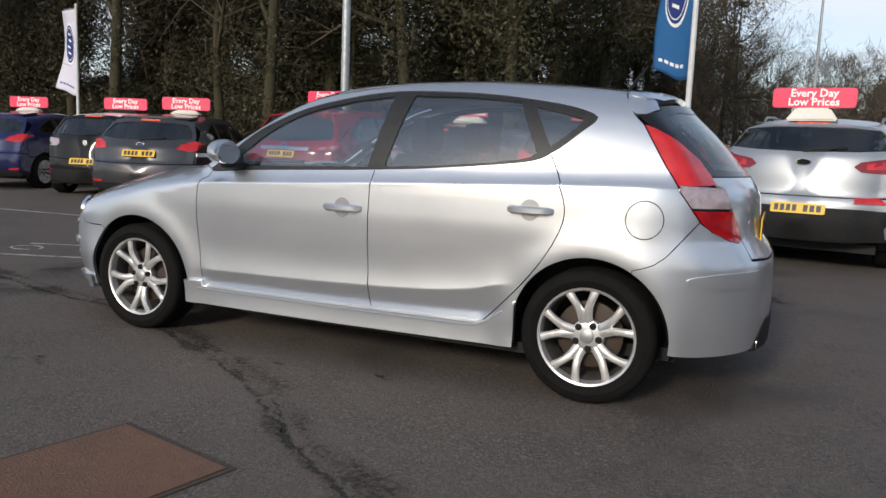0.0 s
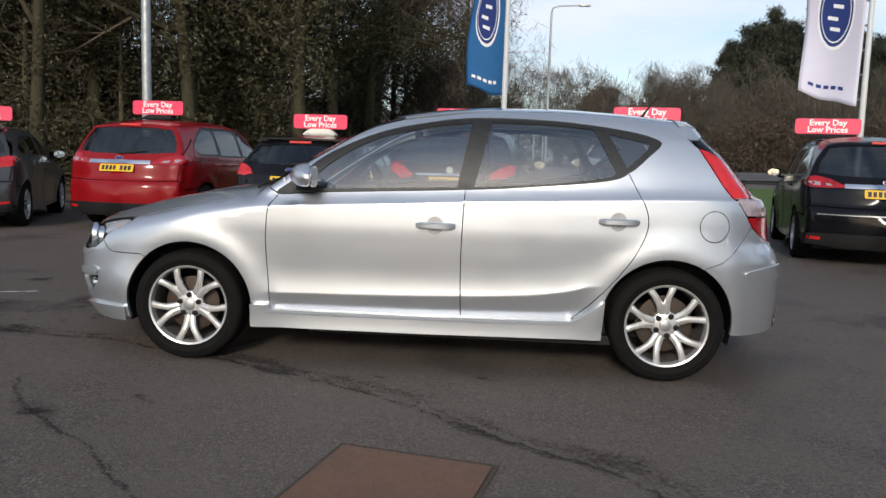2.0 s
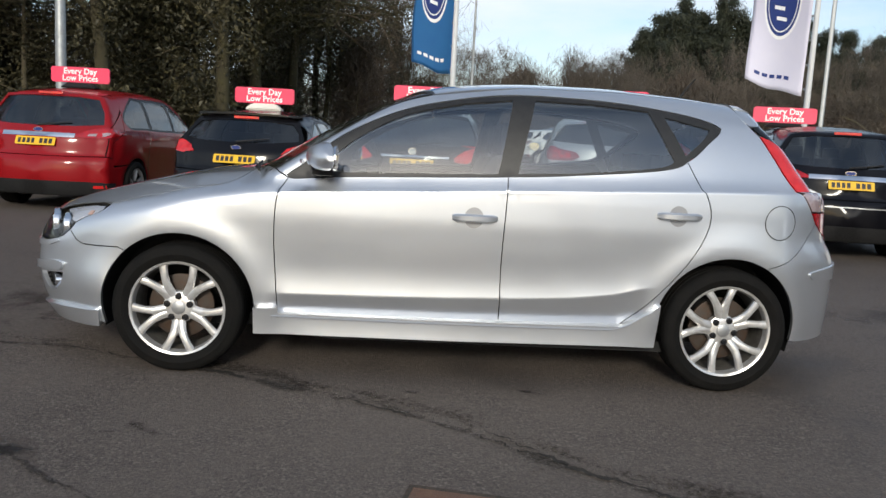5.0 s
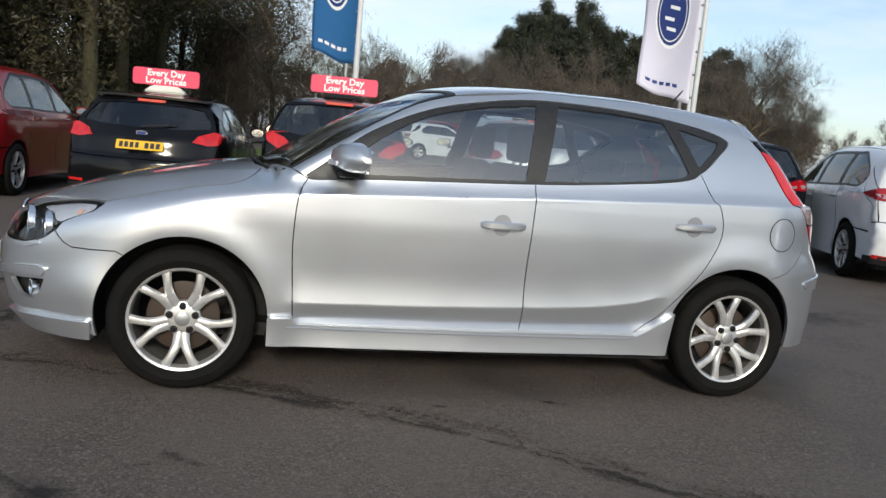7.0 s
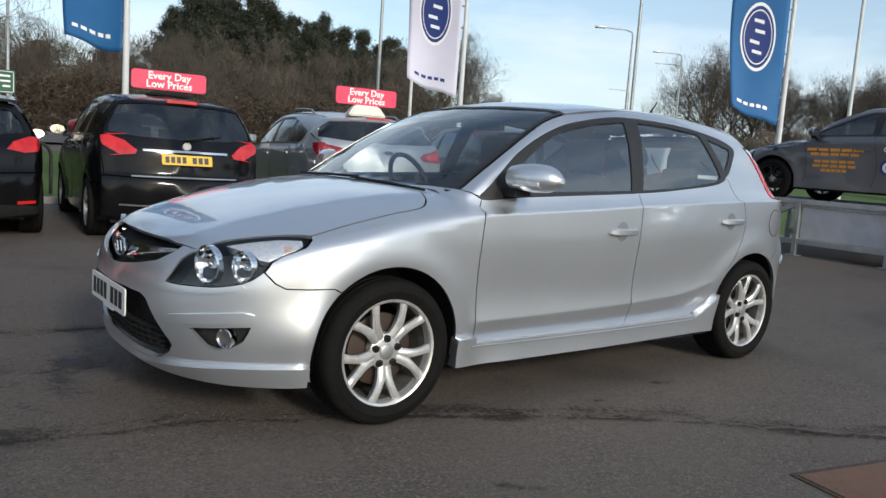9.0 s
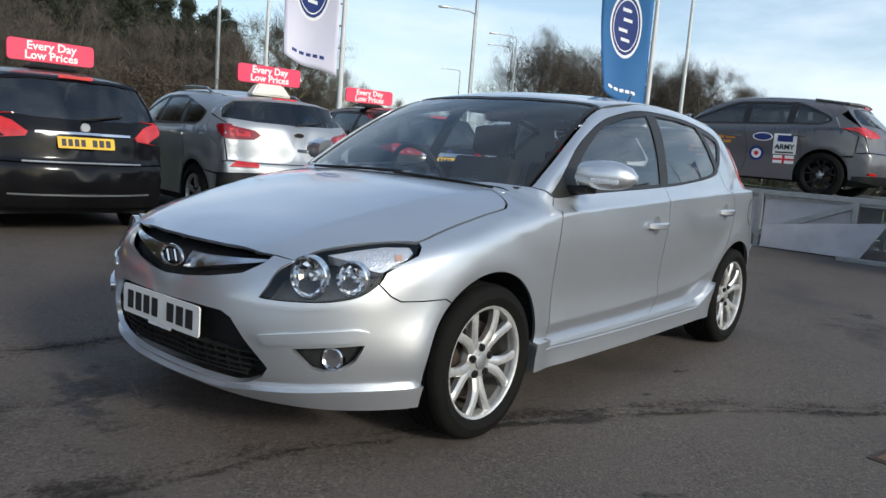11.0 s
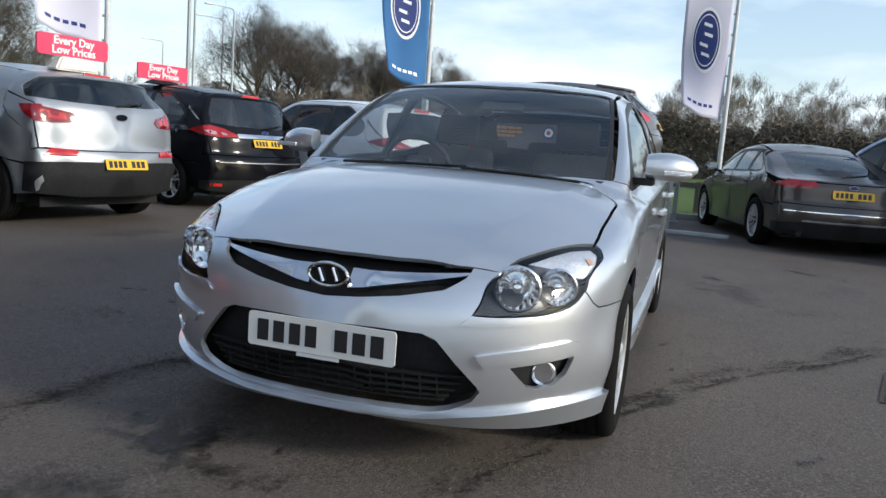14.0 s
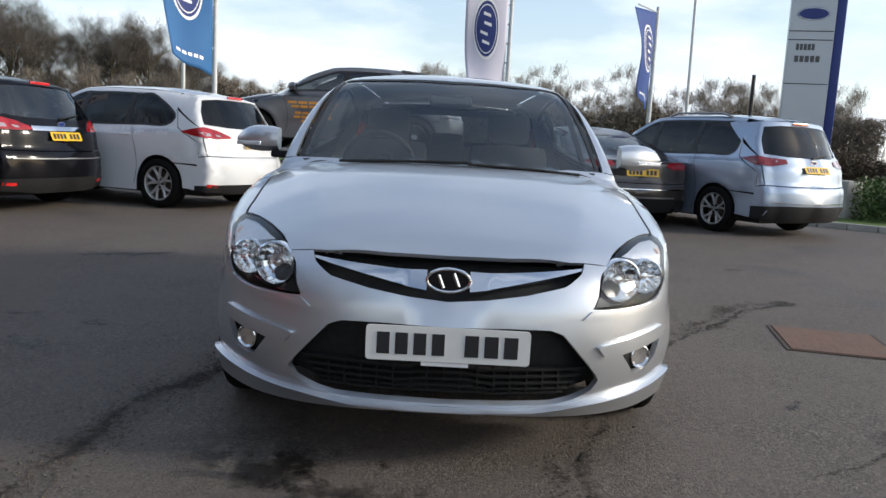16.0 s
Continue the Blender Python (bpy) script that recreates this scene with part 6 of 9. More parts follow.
STOCK = [
    ("people_carrier", "red people carrier seen tail-on, price sign on its roof", carrier_form, red_paint, dict(CARRIER, strips=CARRIER["strips"][:1]), -5.05, 5.70, 5),
    ("hot_hatchback", "black sporty hatchback with roof spoiler and price sign", hatch_form, black_paint, dict(HATCH, mirror_mat=black_paint, wheel="five", spoiler=(0.72, 1.05, 1.60, -0.008), spoiler_mat=gloss_black), -2.40, 5.12, 6),
    ("small_people_carrier", "black compact people carrier with chrome tailgate strip", mini_mpv_form, black_paint, MINI_MPV, -0.22, 4.72, 6),
    ("sport_utility_car", "silver sport utility car with black lower bumper", suv_form, pale_silver_paint, SUV, 2.24, 4.58, 9),
    ("people_carrier", "black people carrier with chrome tailgate strip and price sign", carrier_form, blue_black_paint, CARRIER, 5.10, 4.60, 14),
    ("people_carrier", "white people carrier with dark windows and twin-spoke wheels", carrier_form, white_paint, dict(CARRIER, black_low=0.36, strips=[], wheel="ten", handle_mat=white_paint, glass=glass_privacy, rear_glass=glass_privacy), 6.43, 2.57, 22),
    ("hatchback_car", "grey hatchback with red tail lamps and price sign", hatch_form, grey_paint, HATCH, -7.05, 4.85, -20),
    ("small_car", "small black car with white roof and pillars, price sign on top", small_form, charcoal_paint, dict(SMALL, roof_mat=white_paint, side_mat=white_paint), -9.0, 5.6, -18),
    ("hatchback_car", "dark blue hatchback with bright alloy wheels", hatch_form, navy_paint, dict(HATCH, wheel="mesh"), -11.6, 5.4, -15),
    ("saloon_car", "brown fastback saloon with chrome lines and lace-spoke wheels", saloon_form, brown_paint, SALOON, 6.75, -2.95, 76),
    ("large_people_carrier", "pale blue-silver large people carrier with roof rails", large_carrier_form, blue_silver_paint, dict(LARGE_CARRIER, glass=glass_privacy, rear_glass=glass_privacy), 6.35, -5.35, 62),
]
for nm, lb, fm, mt, sp, x, y, h in STOCK:
    parked_car(nm, lb, rear_at(fm, x, y, h), fm, mt, sp)

# ---- ground, verge and road ----
def rise(x, y):
    """The land lifts gently beyond the verge towards the road."""
    d = 0.22 * x + 0.975 * y
    t = np.clip((d - 13.0) / 34.0, 0, 1)
    e = np.clip((x - 14.0) / 60.0, 0, 1)
    return 0.9 * t * t * (3 - 2 * t) + 0.25 * e * e * (3 - 2 * e)


def grid_sheet(name, xs, ys, lift, mat, keep=None, parent=None):
    gx, gy = np.meshgrid(xs, ys, indexing="ij")
    z = rise(gx, gy) + lift
    v = np.stack([gx, gy, z], -1).reshape(-1, 3)
    nx, ny = len(xs), len(ys)
    faces = []
    for i in range(nx - 1):
        for j in range(ny - 1):
            if keep is None or keep((xs[i] + xs[i + 1]) / 2, (ys[j] + ys[j + 1]) / 2):
                a = i * ny + j
                faces.append((a, a + ny, a + ny + 1, a + 1))
    return mesh_ob(name, v, faces, mat, parent)


def asphalt_material():
    m = node_mat("asphalt", (0.100, 0.094, 0.088), rough=0.72)
    n, l = m.node_tree.nodes, m.node_tree.links
    b = n["Principled BSDF"]
    co = n.new("ShaderNodeTexCoord")

    def noise_tex(scale, detail, rough=0.6):
        t = n.new("ShaderNodeTexNoise")
        t.inputs["Scale"].default_value, t.inputs["Detail"].default_value, t.inputs["Roughness"].default_value = scale, detail, rough
        l.new(co.outputs["Object"], t.inputs["Vector"])
        return t

    def ramp(src, a, c, lo, hi):
        r = n.new("ShaderNodeMapRange")
        r.inputs["From Min"].default_value, r.inputs["From Max"].default_value = a, c
        r.inputs["To Min"].default_value, r.inputs["To Max"].default_value = lo, hi
        l.new(src, r.inputs["Value"])
        return r.outputs["Result"]

    def mixed(fac, c1, c2, kind="MIX"):
        x = n.new("ShaderNodeMixRGB")
        x.blend_type = kind
        l.new(fac, x.inputs["Fac"])
        for sock, c in (("Color1", c1), ("Color2", c2)):
            if isinstance(c, tuple):
                x.inputs[sock].default_value = (*c, 1)
            else:
                l.new(c, x.inputs[sock])
        return x.outputs["Color"]

    big = noise_tex(0.22, 5.0)
    mid = noise_tex(1.7, 6.0, 0.65)
    stone = noise_tex(95.0, 3.0, 0.7)
    fleck = noise_tex(52.0, 8.0, 0.85)
    c = mixed(ramp(big.outputs["Fac"], 0.38, 0.62, 0, 1), (0.118, 0.096, 0.082), (0.090, 0.072, 0.061))
    c = mixed(ramp(mid.outputs["Fac"], 0.50, 0.68, 0, 0.7), c, (0.062, 0.048, 0.041))
    clump = noise_tex(26.0, 7.0, 0.8)
    c = mixed(ramp(clump.outputs["Fac"], 0.50, 0.66, 0, 0.75), c, (0.040, 0.033, 0.028))
    c = mixed(ramp(clump.outputs["Fac"], 0.48, 0.30, 0, 0.35), c, (0.155, 0.128, 0.106))
    c = mixed(ramp(stone.outputs["Fac"], 0.42, 0.64, 0, 0.6), c, (0.180, 0.150, 0.127))
    c = mixed(ramp(fleck.outputs["Fac"], 0.56, 0.68, 0.0, 0.9), c, (0.23, 0.195, 0.172))
    c = mixed(ramp(fleck.outputs["Fac"], 0.45, 0.34, 0.0, 0.95), c, (0.026, 0.025, 0.022))
    # single stones of the worn surface
    agg = n.new("ShaderNodeTexVoronoi")
    agg.inputs["Scale"].default_value = 105.0
    l.new(co.outputs["Object"], agg.inputs["Vector"])
    one = n.new("ShaderNodeSeparateColor")
    l.new(agg.outputs["Color"], one.inputs["Color"])
    worn = ramp(mid.outputs["Fac"], 0.40, 0.60, 0.35, 1.0)
    pale = n.new("ShaderNodeMath")
    pale.operation = "MULTIPLY"
    l.new(ramp(one.outputs["Red"], 0.78, 0.95, 0.0, 0.5), pale.inputs[0])
    l.new(worn, pale.inputs[1])
    c = mixed(pale.outputs["Value"], c, (0.25, 0.215, 0.19))
    deep = n.new("ShaderNodeMath")
    deep.operation = "MULTIPLY"
    l.new(ramp(one.outputs["Red"], 0.26, 0.08, 0.0, 0.55), deep.inputs[0])
    l.new(worn, deep.inputs[1])
    c = mixed(deep.outputs["Value"], c, (0.024, 0.021, 0.019))
    # old damp patches with soft edges
    wet = noise_tex(0.75, 4.0, 0.55)
    wet_f = ramp(wet.outputs["Fac"], 0.57, 0.70, 0, 0.62)
    c = mixed(wet_f, c, (0.040, 0.034, 0.031))
    l.new(c, b.inputs["Base Color"])
    rr = n.new("ShaderNodeMath")
    rr.operation = "MULTIPLY_ADD"
    l.new(wet_f, rr.inputs[0])
    rr.inputs[1].default_value, rr.inputs[2].default_value = -0.25, 0.74
    l.new(rr.outputs["Value"], b.inputs["Roughness"])
    bp = n.new("ShaderNodeBump")
    bp.inputs["Strength"].default_value, bp.inputs["Distance"].default_value = 0.65, 0.010
    high = n.new("ShaderNodeMath")
    high.operation = "MULTIPLY_ADD"
    high.inputs[1].default_value = -0.45
    l.new(agg.outputs["Distance"], high.inputs[0])
    l.new(fleck.outputs["Fac"], high.inputs[2])
    l.new(high.outputs["Value"], bp.inputs["Height"])
    l.new(bp.outputs["Normal"], b.inputs["Normal"])
    return m


asphalt = asphalt_material()
rusty = vary(vary(node_mat("rusty", (0.150, 0.074, 0.044), rough=0.65), 3.5, 0.8, (0.095, 0.053, 0.038)), 26, 0.5, (0.20, 0.11, 0.065), bump=0.6, bump_scale=120)
line_paint = vary(node_mat("line_paint", (0.55, 0.55, 0.53), rough=0.7), 9, 0.9, (0.14, 0.135, 0.13), lo=0.42, hi=0.6)
turf = vary(vary(node_mat("turf", (0.075, 0.135, 0.018), rough=0.9), 0.6, 0.7, (0.105, 0.14, 0.03)), 14, 0.6, (0.045, 0.085, 0.012), bump=0.8, bump_scale=90)
leaf_litter = vary(vary(node_mat("leaf_litter", (0.085, 0.055, 0.032), rough=0.95), 0.8, 0.8, (0.045, 0.04, 0.02)), 16, 0.6, (0.12, 0.075, 0.04), bump=0.8, bump_scale=60)
concrete = vary(node_mat("concrete", (0.36, 0.35, 0.33), rough=0.85), 4, 0.7, (0.24, 0.23, 0.21), bump=0.4, bump_scale=70)

axis = np.unique(np.concatenate([-np.geomspace(1.5, 900, 26), np.linspace(-60, 90, 76), np.geomspace(95, 900, 14)]))
ground = tagged(grid_sheet("ground", axis, axis, 0.0, asphalt), "weathered grey-brown asphalt forecourt with damp stains", "ground", kind="structure")


def sheet(name, outline, z, mat, thick=0.0, parent=None, label="", step=None):
    """A flat patch laid on the ground."""
    bm = bmesh.new()
    pts = [tuple(p) for p in (dense(outline, step) if step else outline)]
    vs = [bm.verts.new((x, y, z + float(rise(x, y)))) for x, y in pts]
    f = bm.faces.new(vs)
    if f.normal.z < 0 or f.calc_area() < 0:
        f.normal_flip()
    bm.normal_update()
    if f.normal.z < 0:
        f.normal_flip()
    if thick:
        low = [bm.verts.new((v.co.x, v.co.y, v.co.z - thick)) for v in vs]
        for k in range(len(vs)):
            bm.faces.new((vs[k], low[k], low[(k + 1) % len(vs)], vs[(k + 1) % len(vs)]))
        bmesh.ops.recalc_face_normals(bm, faces=bm.faces)
    return part(name, bm, mat, parent, label)


verge_line = spline([(-4.2, 10.4), (-1.0, 9.5), (2.0, 9.6), (5.5, 9.9), (8.5, 8.0), (10.2, 5.0), (11.0, 1.5), (11.0, -2.5), (10.0, -5.4), (8.6, -6.5), (7.6, -8.5), (6.8, -14.0)], 0.7)
verge_poly = np.array(verge_line + [(60.0, -14.0), (60.0, 26.0), (-4.2, 26.0)])


def verge():
    """Grass sheet with a kerbed, curving edge."""
    pts = [tuple(p) for p in dense(verge_poly, 0.8)]
    edges = [(k, (k + 1) % len(pts)) for k in range(len(pts))]
    gx, gy = np.meshgrid(np.arange(-4, 60, 1.6), np.arange(-13, 26, 1.6))
    g = np.stack([gx.ravel(), gy.ravel()], 1)
    g = g[inside(shrink(np.array(pts), 0.5), g)]
    pts += [tuple(p) for p in g]
    v2, _, tri, *_ = delaunay_2d_cdt([Vector(p) for p in pts], edges, [], 0, 1e-5)
    v2 = np.array([tuple(v) for v in v2])
    tri = np.array([t for t in tri if len(t) == 3])
    tri = tri[inside(verge_poly, v2[tri].mean(1))]
    z = rise(v2[:, 0], v2[:, 1]) + 0.07
    a, b, c = v2[tri[:, 0]], v2[tri[:, 1]], v2[tri[:, 2]]
    flip = (b - a)[:, 0] * (c - a)[:, 1] - (b - a)[:, 1] * (c - a)[:, 0] < 0
    tri[flip] = tri[flip][:, ::-1]
    ob = mesh_ob("grass_verge", np.column_stack([v2, z]), tri.tolist(), turf)
    tagged(ob, "short green grass verge behind a concrete kerb", "grass", kind="structure")
    return ob


verge()
kerb = thing("kerb", "low grey concrete kerb along the grass", "kerb", kind="structure")
kl = dense(verge_line, 0.9, closed=False)
for p, q in zip(kl, kl[1:]):
    d = q - p
    ln = float(np.hypot(*d))
    if ln < 0.05:
        continue
    bm = bmesh.new()
    bm_box(bm, 0, 0, 0.045, ln - 0.008, 0.125, 0.12, 0.012)
    c = (p + q) / 2
    k = part("kerbstone", bm, concrete, kerb)
    k.matrix_local = pose(c[0], c[1], float(rise(c[0], c[1])), 0, 0, math.degrees(math.atan2(d[1], d[0])))
woods_poly = [(-4.3, 10.6), (-9, 11.2), (-16, 11.6), (-26, 10.5), (-60, 4.0), (-90, 60), (-4.3, 60)]
tagged(sheet("woodland_floor", woods_poly, 0.02, leaf_litter, step=6.0), "brown leaf litter under the trees", "ground", kind="structure")
road_m = vary(node_mat("road_surface", (0.085, 0.083, 0.082), rough=0.8), 2, 0.5, (0.11, 0.105, 0.1))
tagged(sheet("road", [(-60, 29.0), (90, 33.0), (90, 43.0), (-60, 38.0)], 0.10, road_m, step=5.0), "pale grey public road beyond the verge", "road", kind="structure")

# square cover and its surround
joint_grime = vary(node_mat("joint_grime", (0.048, 0.040, 0.034), rough=0.9), 40, 0.8, (0.10, 0.075, 0.055), bump=0.6, bump_scale=120)
cov = thing("manhole_cover", "rust-brown square steel cover set in the asphalt", "manhole cover", pose(0.035, -2.425, 0, 0, 0, -13.0))
bm = bmesh.new()
bm_ngon_prism(bm, [(-0.31, -0.29), (0.31, -0.29), (0.31, 0.30), (-0.31, 0.30)], lambda u, v, w: (u, v, 0.004 + w), 0.006)
part("cover_plate", bm, rusty, cov, "rusted plate")
for i in range(11):
    for j in range(10):
        bm = bmesh.new() if i == 0 and j == 0 else None
        if bm is not None:
            bm_box(bm, 0, 0, 0.0, 0.030, 0.010, 0.005, 0.001)
            stud = part("tread_stud", bm, rusty, cov)
            stud_me = stud.data
        else:
            stud = new("tread_stud", stud_me)
            stud.parent = cov
        stud.matrix_local = pose(-0.28 + 0.056 * i, -0.26 + 0.058 * j, 0.0083, 0, 0, 45 if (i + j) % 2 else -45)
bm = bmesh.new()
for cx, cy, sx, sy in ((0, -0.3065, 0.66, 0.025), (0, 0.3165, 0.66, 0.025), (-0.3215, 0.005, 0.017, 0.596), (0.3215, 0.005, 0.017, 0.596)):
    bm_box(bm, cx, cy, 0.003, sx, sy, 0.006)
part("cover_frame", bm, joint_grime, cov, "gritty joint round the plate")


def film_mat(name, col, rough, scale, bite, attr=None, lo=0.48, hi=0.76, most=0.72, breaks=0.16):
    """A dark film with a soft, broken outline: thick in the middle, gone at the rim."""
    m = node_mat(name, col, rough=rough)
    n, l = m.node_tree.nodes, m.node_tree.links
    b, out = n["Principled BSDF"], n["Material Output"]
    co = n.new("ShaderNodeTexCoord")
    if attr:
        at = n.new("ShaderNodeAttribute")
        at.attribute_name = attr
        far = at.outputs["Fac"]
    else:
        ln = n.new("ShaderNodeVectorMath")
        ln.operation = "LENGTH"
        l.new(co.outputs["Object"], ln.inputs[0])
        far = ln.outputs["Value"]
    geo = n.new("ShaderNodeNewGeometry")
    tx = n.new("ShaderNodeTexNoise")
    tx.inputs["Scale"].default_value, tx.inputs["Detail"].default_value, tx.inputs["Roughness"].default_value = scale, 6.0, 0.7
    l.new(geo.outputs["Position"], tx.inputs["Vector"])
    ma = n.new("ShaderNodeMath")
    ma.operation = "MULTIPLY_ADD"
    ma.inputs[1].default_value, ma.inputs[2].default_value = -bite, bite * 0.5
    l.new(far, ma.inputs[0])
    ad = n.new("ShaderNodeMath")
    ad.operation = "ADD"
    l.new(ma.outputs["Value"], ad.inputs[0])
    l.new(tx.outputs["Fac"], ad.inputs[1])
    t3 = n.new("ShaderNodeTexNoise")
    t3.inputs["Scale"].default_value, t3.inputs["Detail"].default_value = 3.2, 4.0
    l.new(geo.outputs["Position"], t3.inputs["Vector"])
    r3 = n.new("ShaderNodeMapRange")
    r3.inputs["From Min"].default_value, r3.inputs["From Max"].default_value = 0.35, 0.65
    r3.inputs["To Min"].default_value, r3.inputs["To Max"].default_value = -breaks, 0.10
    l.new(t3.outputs["Fac"], r3.inputs["Value"])
    a3 = n.new("ShaderNodeMath")
    a3.operation = "ADD"
    l.new(ad.outputs["Value"], a3.inputs[0])
    l.new(r3.outputs["Result"], a3.inputs[1])
    rp = n.new("ShaderNodeMapRange")
    rp.inputs["From Min"].default_value, rp.inputs["From Max"].default_value, rp.inputs["To Max"].default_value = lo, hi, most
    l.new(a3.outputs["Value"], rp.inputs["Value"])
    tr = n.new("ShaderNodeBsdfTransparent")
    mx = n.new("ShaderNodeMixShader")
    l.new(rp.outputs["Result"], mx.inputs["Fac"])
    l.new(tr.outputs["BSDF"], mx.inputs[1])
    l.new(b.outputs["BSDF"], mx.inputs[2])
    l.new(mx.outputs["Shader"], out.inputs["Surface"])
    return m


seam_film = film_mat("seam_film", (0.020, 0.018, 0.016), 0.8, 38.0, 0.62, "across", 0.55, 0.82, 0.52, 0.30)
rubble_film = film_mat("rubble_film", (0.032, 0.024, 0.018), 0.9, 34.0, 0.34, "across", 0.55, 0.80, 0.60, 0.18)
crack_film = film_mat("crack_film", (0.024, 0.021, 0.019), 0.8, 40.0, 0.62, "across", 0.54, 0.84, 0.55, 0.30)
damp = film_mat("damp", (0.030, 0.027, 0.025), 0.5, 9.0, 0.55, None, 0.42, 0.95, 0.55, 0.22)
oil = film_mat("oil", (0.022, 0.020, 0.019), 0.45, 15.0, 0.6)


def ragged_band(pts, w0, w1, seed, z, name, label, mat=seam_film, shift=0.0):
    """A worn tar seam: a narrow film with broken edges."""
    rng = np.random.default_rng(seed)
    ln = dense(spline(pts, 0.05), 0.03, closed=False)
    t = np.gradient(ln, axis=0)
    t /= np.linalg.norm(t, axis=1, keepdims=True)
    nn = np.stack([-t[:, 1], t[:, 0]], 1)
    k = len(ln)
    wob = np.convolve(rng.normal(0, 1, k + 8), np.ones(9) / 3, "valid")[:k] * 0.012
    wide = (w0 + w1) * 1.5 * (1 + 0.35 * np.sin(np.arange(k) * 0.11 + seed))
    ln = ln + nn * shift
    rows = [ln + nn * (wob + wide * q)[:, None] for q in (-1, -0.12, 0.12, 1)]
    v = np.concatenate([np.column_stack([r, np.full(k, z)]) for r in rows])
    f = [(j * k + i, j * k + i + 1, (j + 1) * k + i + 1, (j + 1) * k + i) for j in range(3) for i in range(k - 1)]
    ob = mesh_ob(name, v, f, mat, smooth=False)
    at = ob.data.attributes.new("across", "FLOAT", "POINT")
    at.data.foreach_set("value", np.repeat((1.0, 0.0, 0.0, 1.0), k))
    return tagged(ob, label, "asphalt seam", kind="structure")


SEAM = [(-4.2, 0.02), (-2.86, -0.35), (-2.40, -0.475), (-2.10, -0.49), (-1.90, -0.55), (-1.47, -0.73), (-1.15, -0.85), (-0.85, -1.0), (-0.49, -1.19), (-0.246, -1.335), (0.03, -1.535), (0.25, -1.746), (0.45, -1.908), (0.64, -2.03), (0.82, -2.16), (1.02, -2.40), (1.25, -2.75)]
LEFT_SEAM = [(-3.0, 1.33), (-2.25, 1.27), (-2.04, 1.22), (-1.57, 1.19), (-1.09, 1.02), (0.2, 0.95)]
CRACK = [(-2.05, -1.30), (-1.83, -1.64), (-1.65, -1.82), (-1.47, -1.98), (-1.17, -2.26), (-0.95, -2.475), (-0.80, -2.61), (-0.55, -3.0)]
break_black = vary(node_mat("break_black", (0.018, 0.016, 0.014), rough=0.9), 60, 0.7, (0.045, 0.038, 0.032), bump=0.8, bump_scale=160)


def broken_line(pts, wide, seed, z, label, gaps=0.25):
    """The open crack of a seam: a thin dark line of ragged, changing width with breaks."""
    rng = np.random.default_rng(seed)
    ln = dense(spline(pts, 0.04), 0.012, closed=False)
    t = np.gradient(ln, axis=0)
    t /= np.linalg.norm(t, axis=1, keepdims=True)
    nn = np.stack([-t[:, 1], t[:, 0]], 1)
    k = len(ln)
    soft = lambda n: np.convolve(rng.normal(0, 1, k + n - 1), np.ones(n) / math.sqrt(n), "valid")[:k]
    ln = ln + nn * (0.010 * soft(9) + 0.004 * soft(3))[:, None]
    w = wide * np.clip(0.55 + 0.45 * soft(25) + 0.35 * soft(5) - gaps * (soft(40) > 0.5), 0, 2)
    lo, hi = ln - nn * (w * rng.uniform(0.6, 1.4, k))[:, None], ln + nn * (w * rng.uniform(0.6, 1.4, k))[:, None]
    v = np.concatenate([np.column_stack([r, np.full(k, z)]) for r in (lo, hi)])
    f = [(i, i + 1, k + i + 1, k + i) for i in range(k - 1) if w[i] > 0.0008 or w[i + 1] > 0.0008]
    return tagged(mesh_ob("asphalt_crack", v, f, break_black, smooth=False), label, "asphalt crack", kind="structure")


broken_line(SEAM, 0.011, 31, 0.0066, "dark open crack along the crumbling asphalt seam")
broken_line([(x + 0.02, y + 0.055) for x, y in SEAM[4:14]], 0.006, 32, 0.0066, "thin second crack beside the asphalt seam", 0.6)
broken_line(CRACK, 0.003, 34, 0.0064, "thin winding crack in the asphalt", 0.7)
ragged_band(SEAM, 0.028, 0.028, 3, 0.0055, "asphalt_seam", "dark crumbling seam curving across the asphalt")
ragged_band(SEAM, 0.044, 0.044, 6, 0.004, "crumbled_strip", "brown crumbled strip along the asphalt seam", rubble_film, 0.10)
ragged_band(LEFT_SEAM, 0.045, 0.045, 4, 0.0045, "asphalt_seam", "broad dark crumbled seam in the asphalt", rubble_film)
ragged_band(LEFT_SEAM, 0.018, 0.018, 8, 0.0052, "asphalt_seam", "dark worn seam in the asphalt")
ragged_band(CRACK, 0.008, 0.012, 5, 0.005, "asphalt_crack", "thin crack in the asphalt", crack_film)


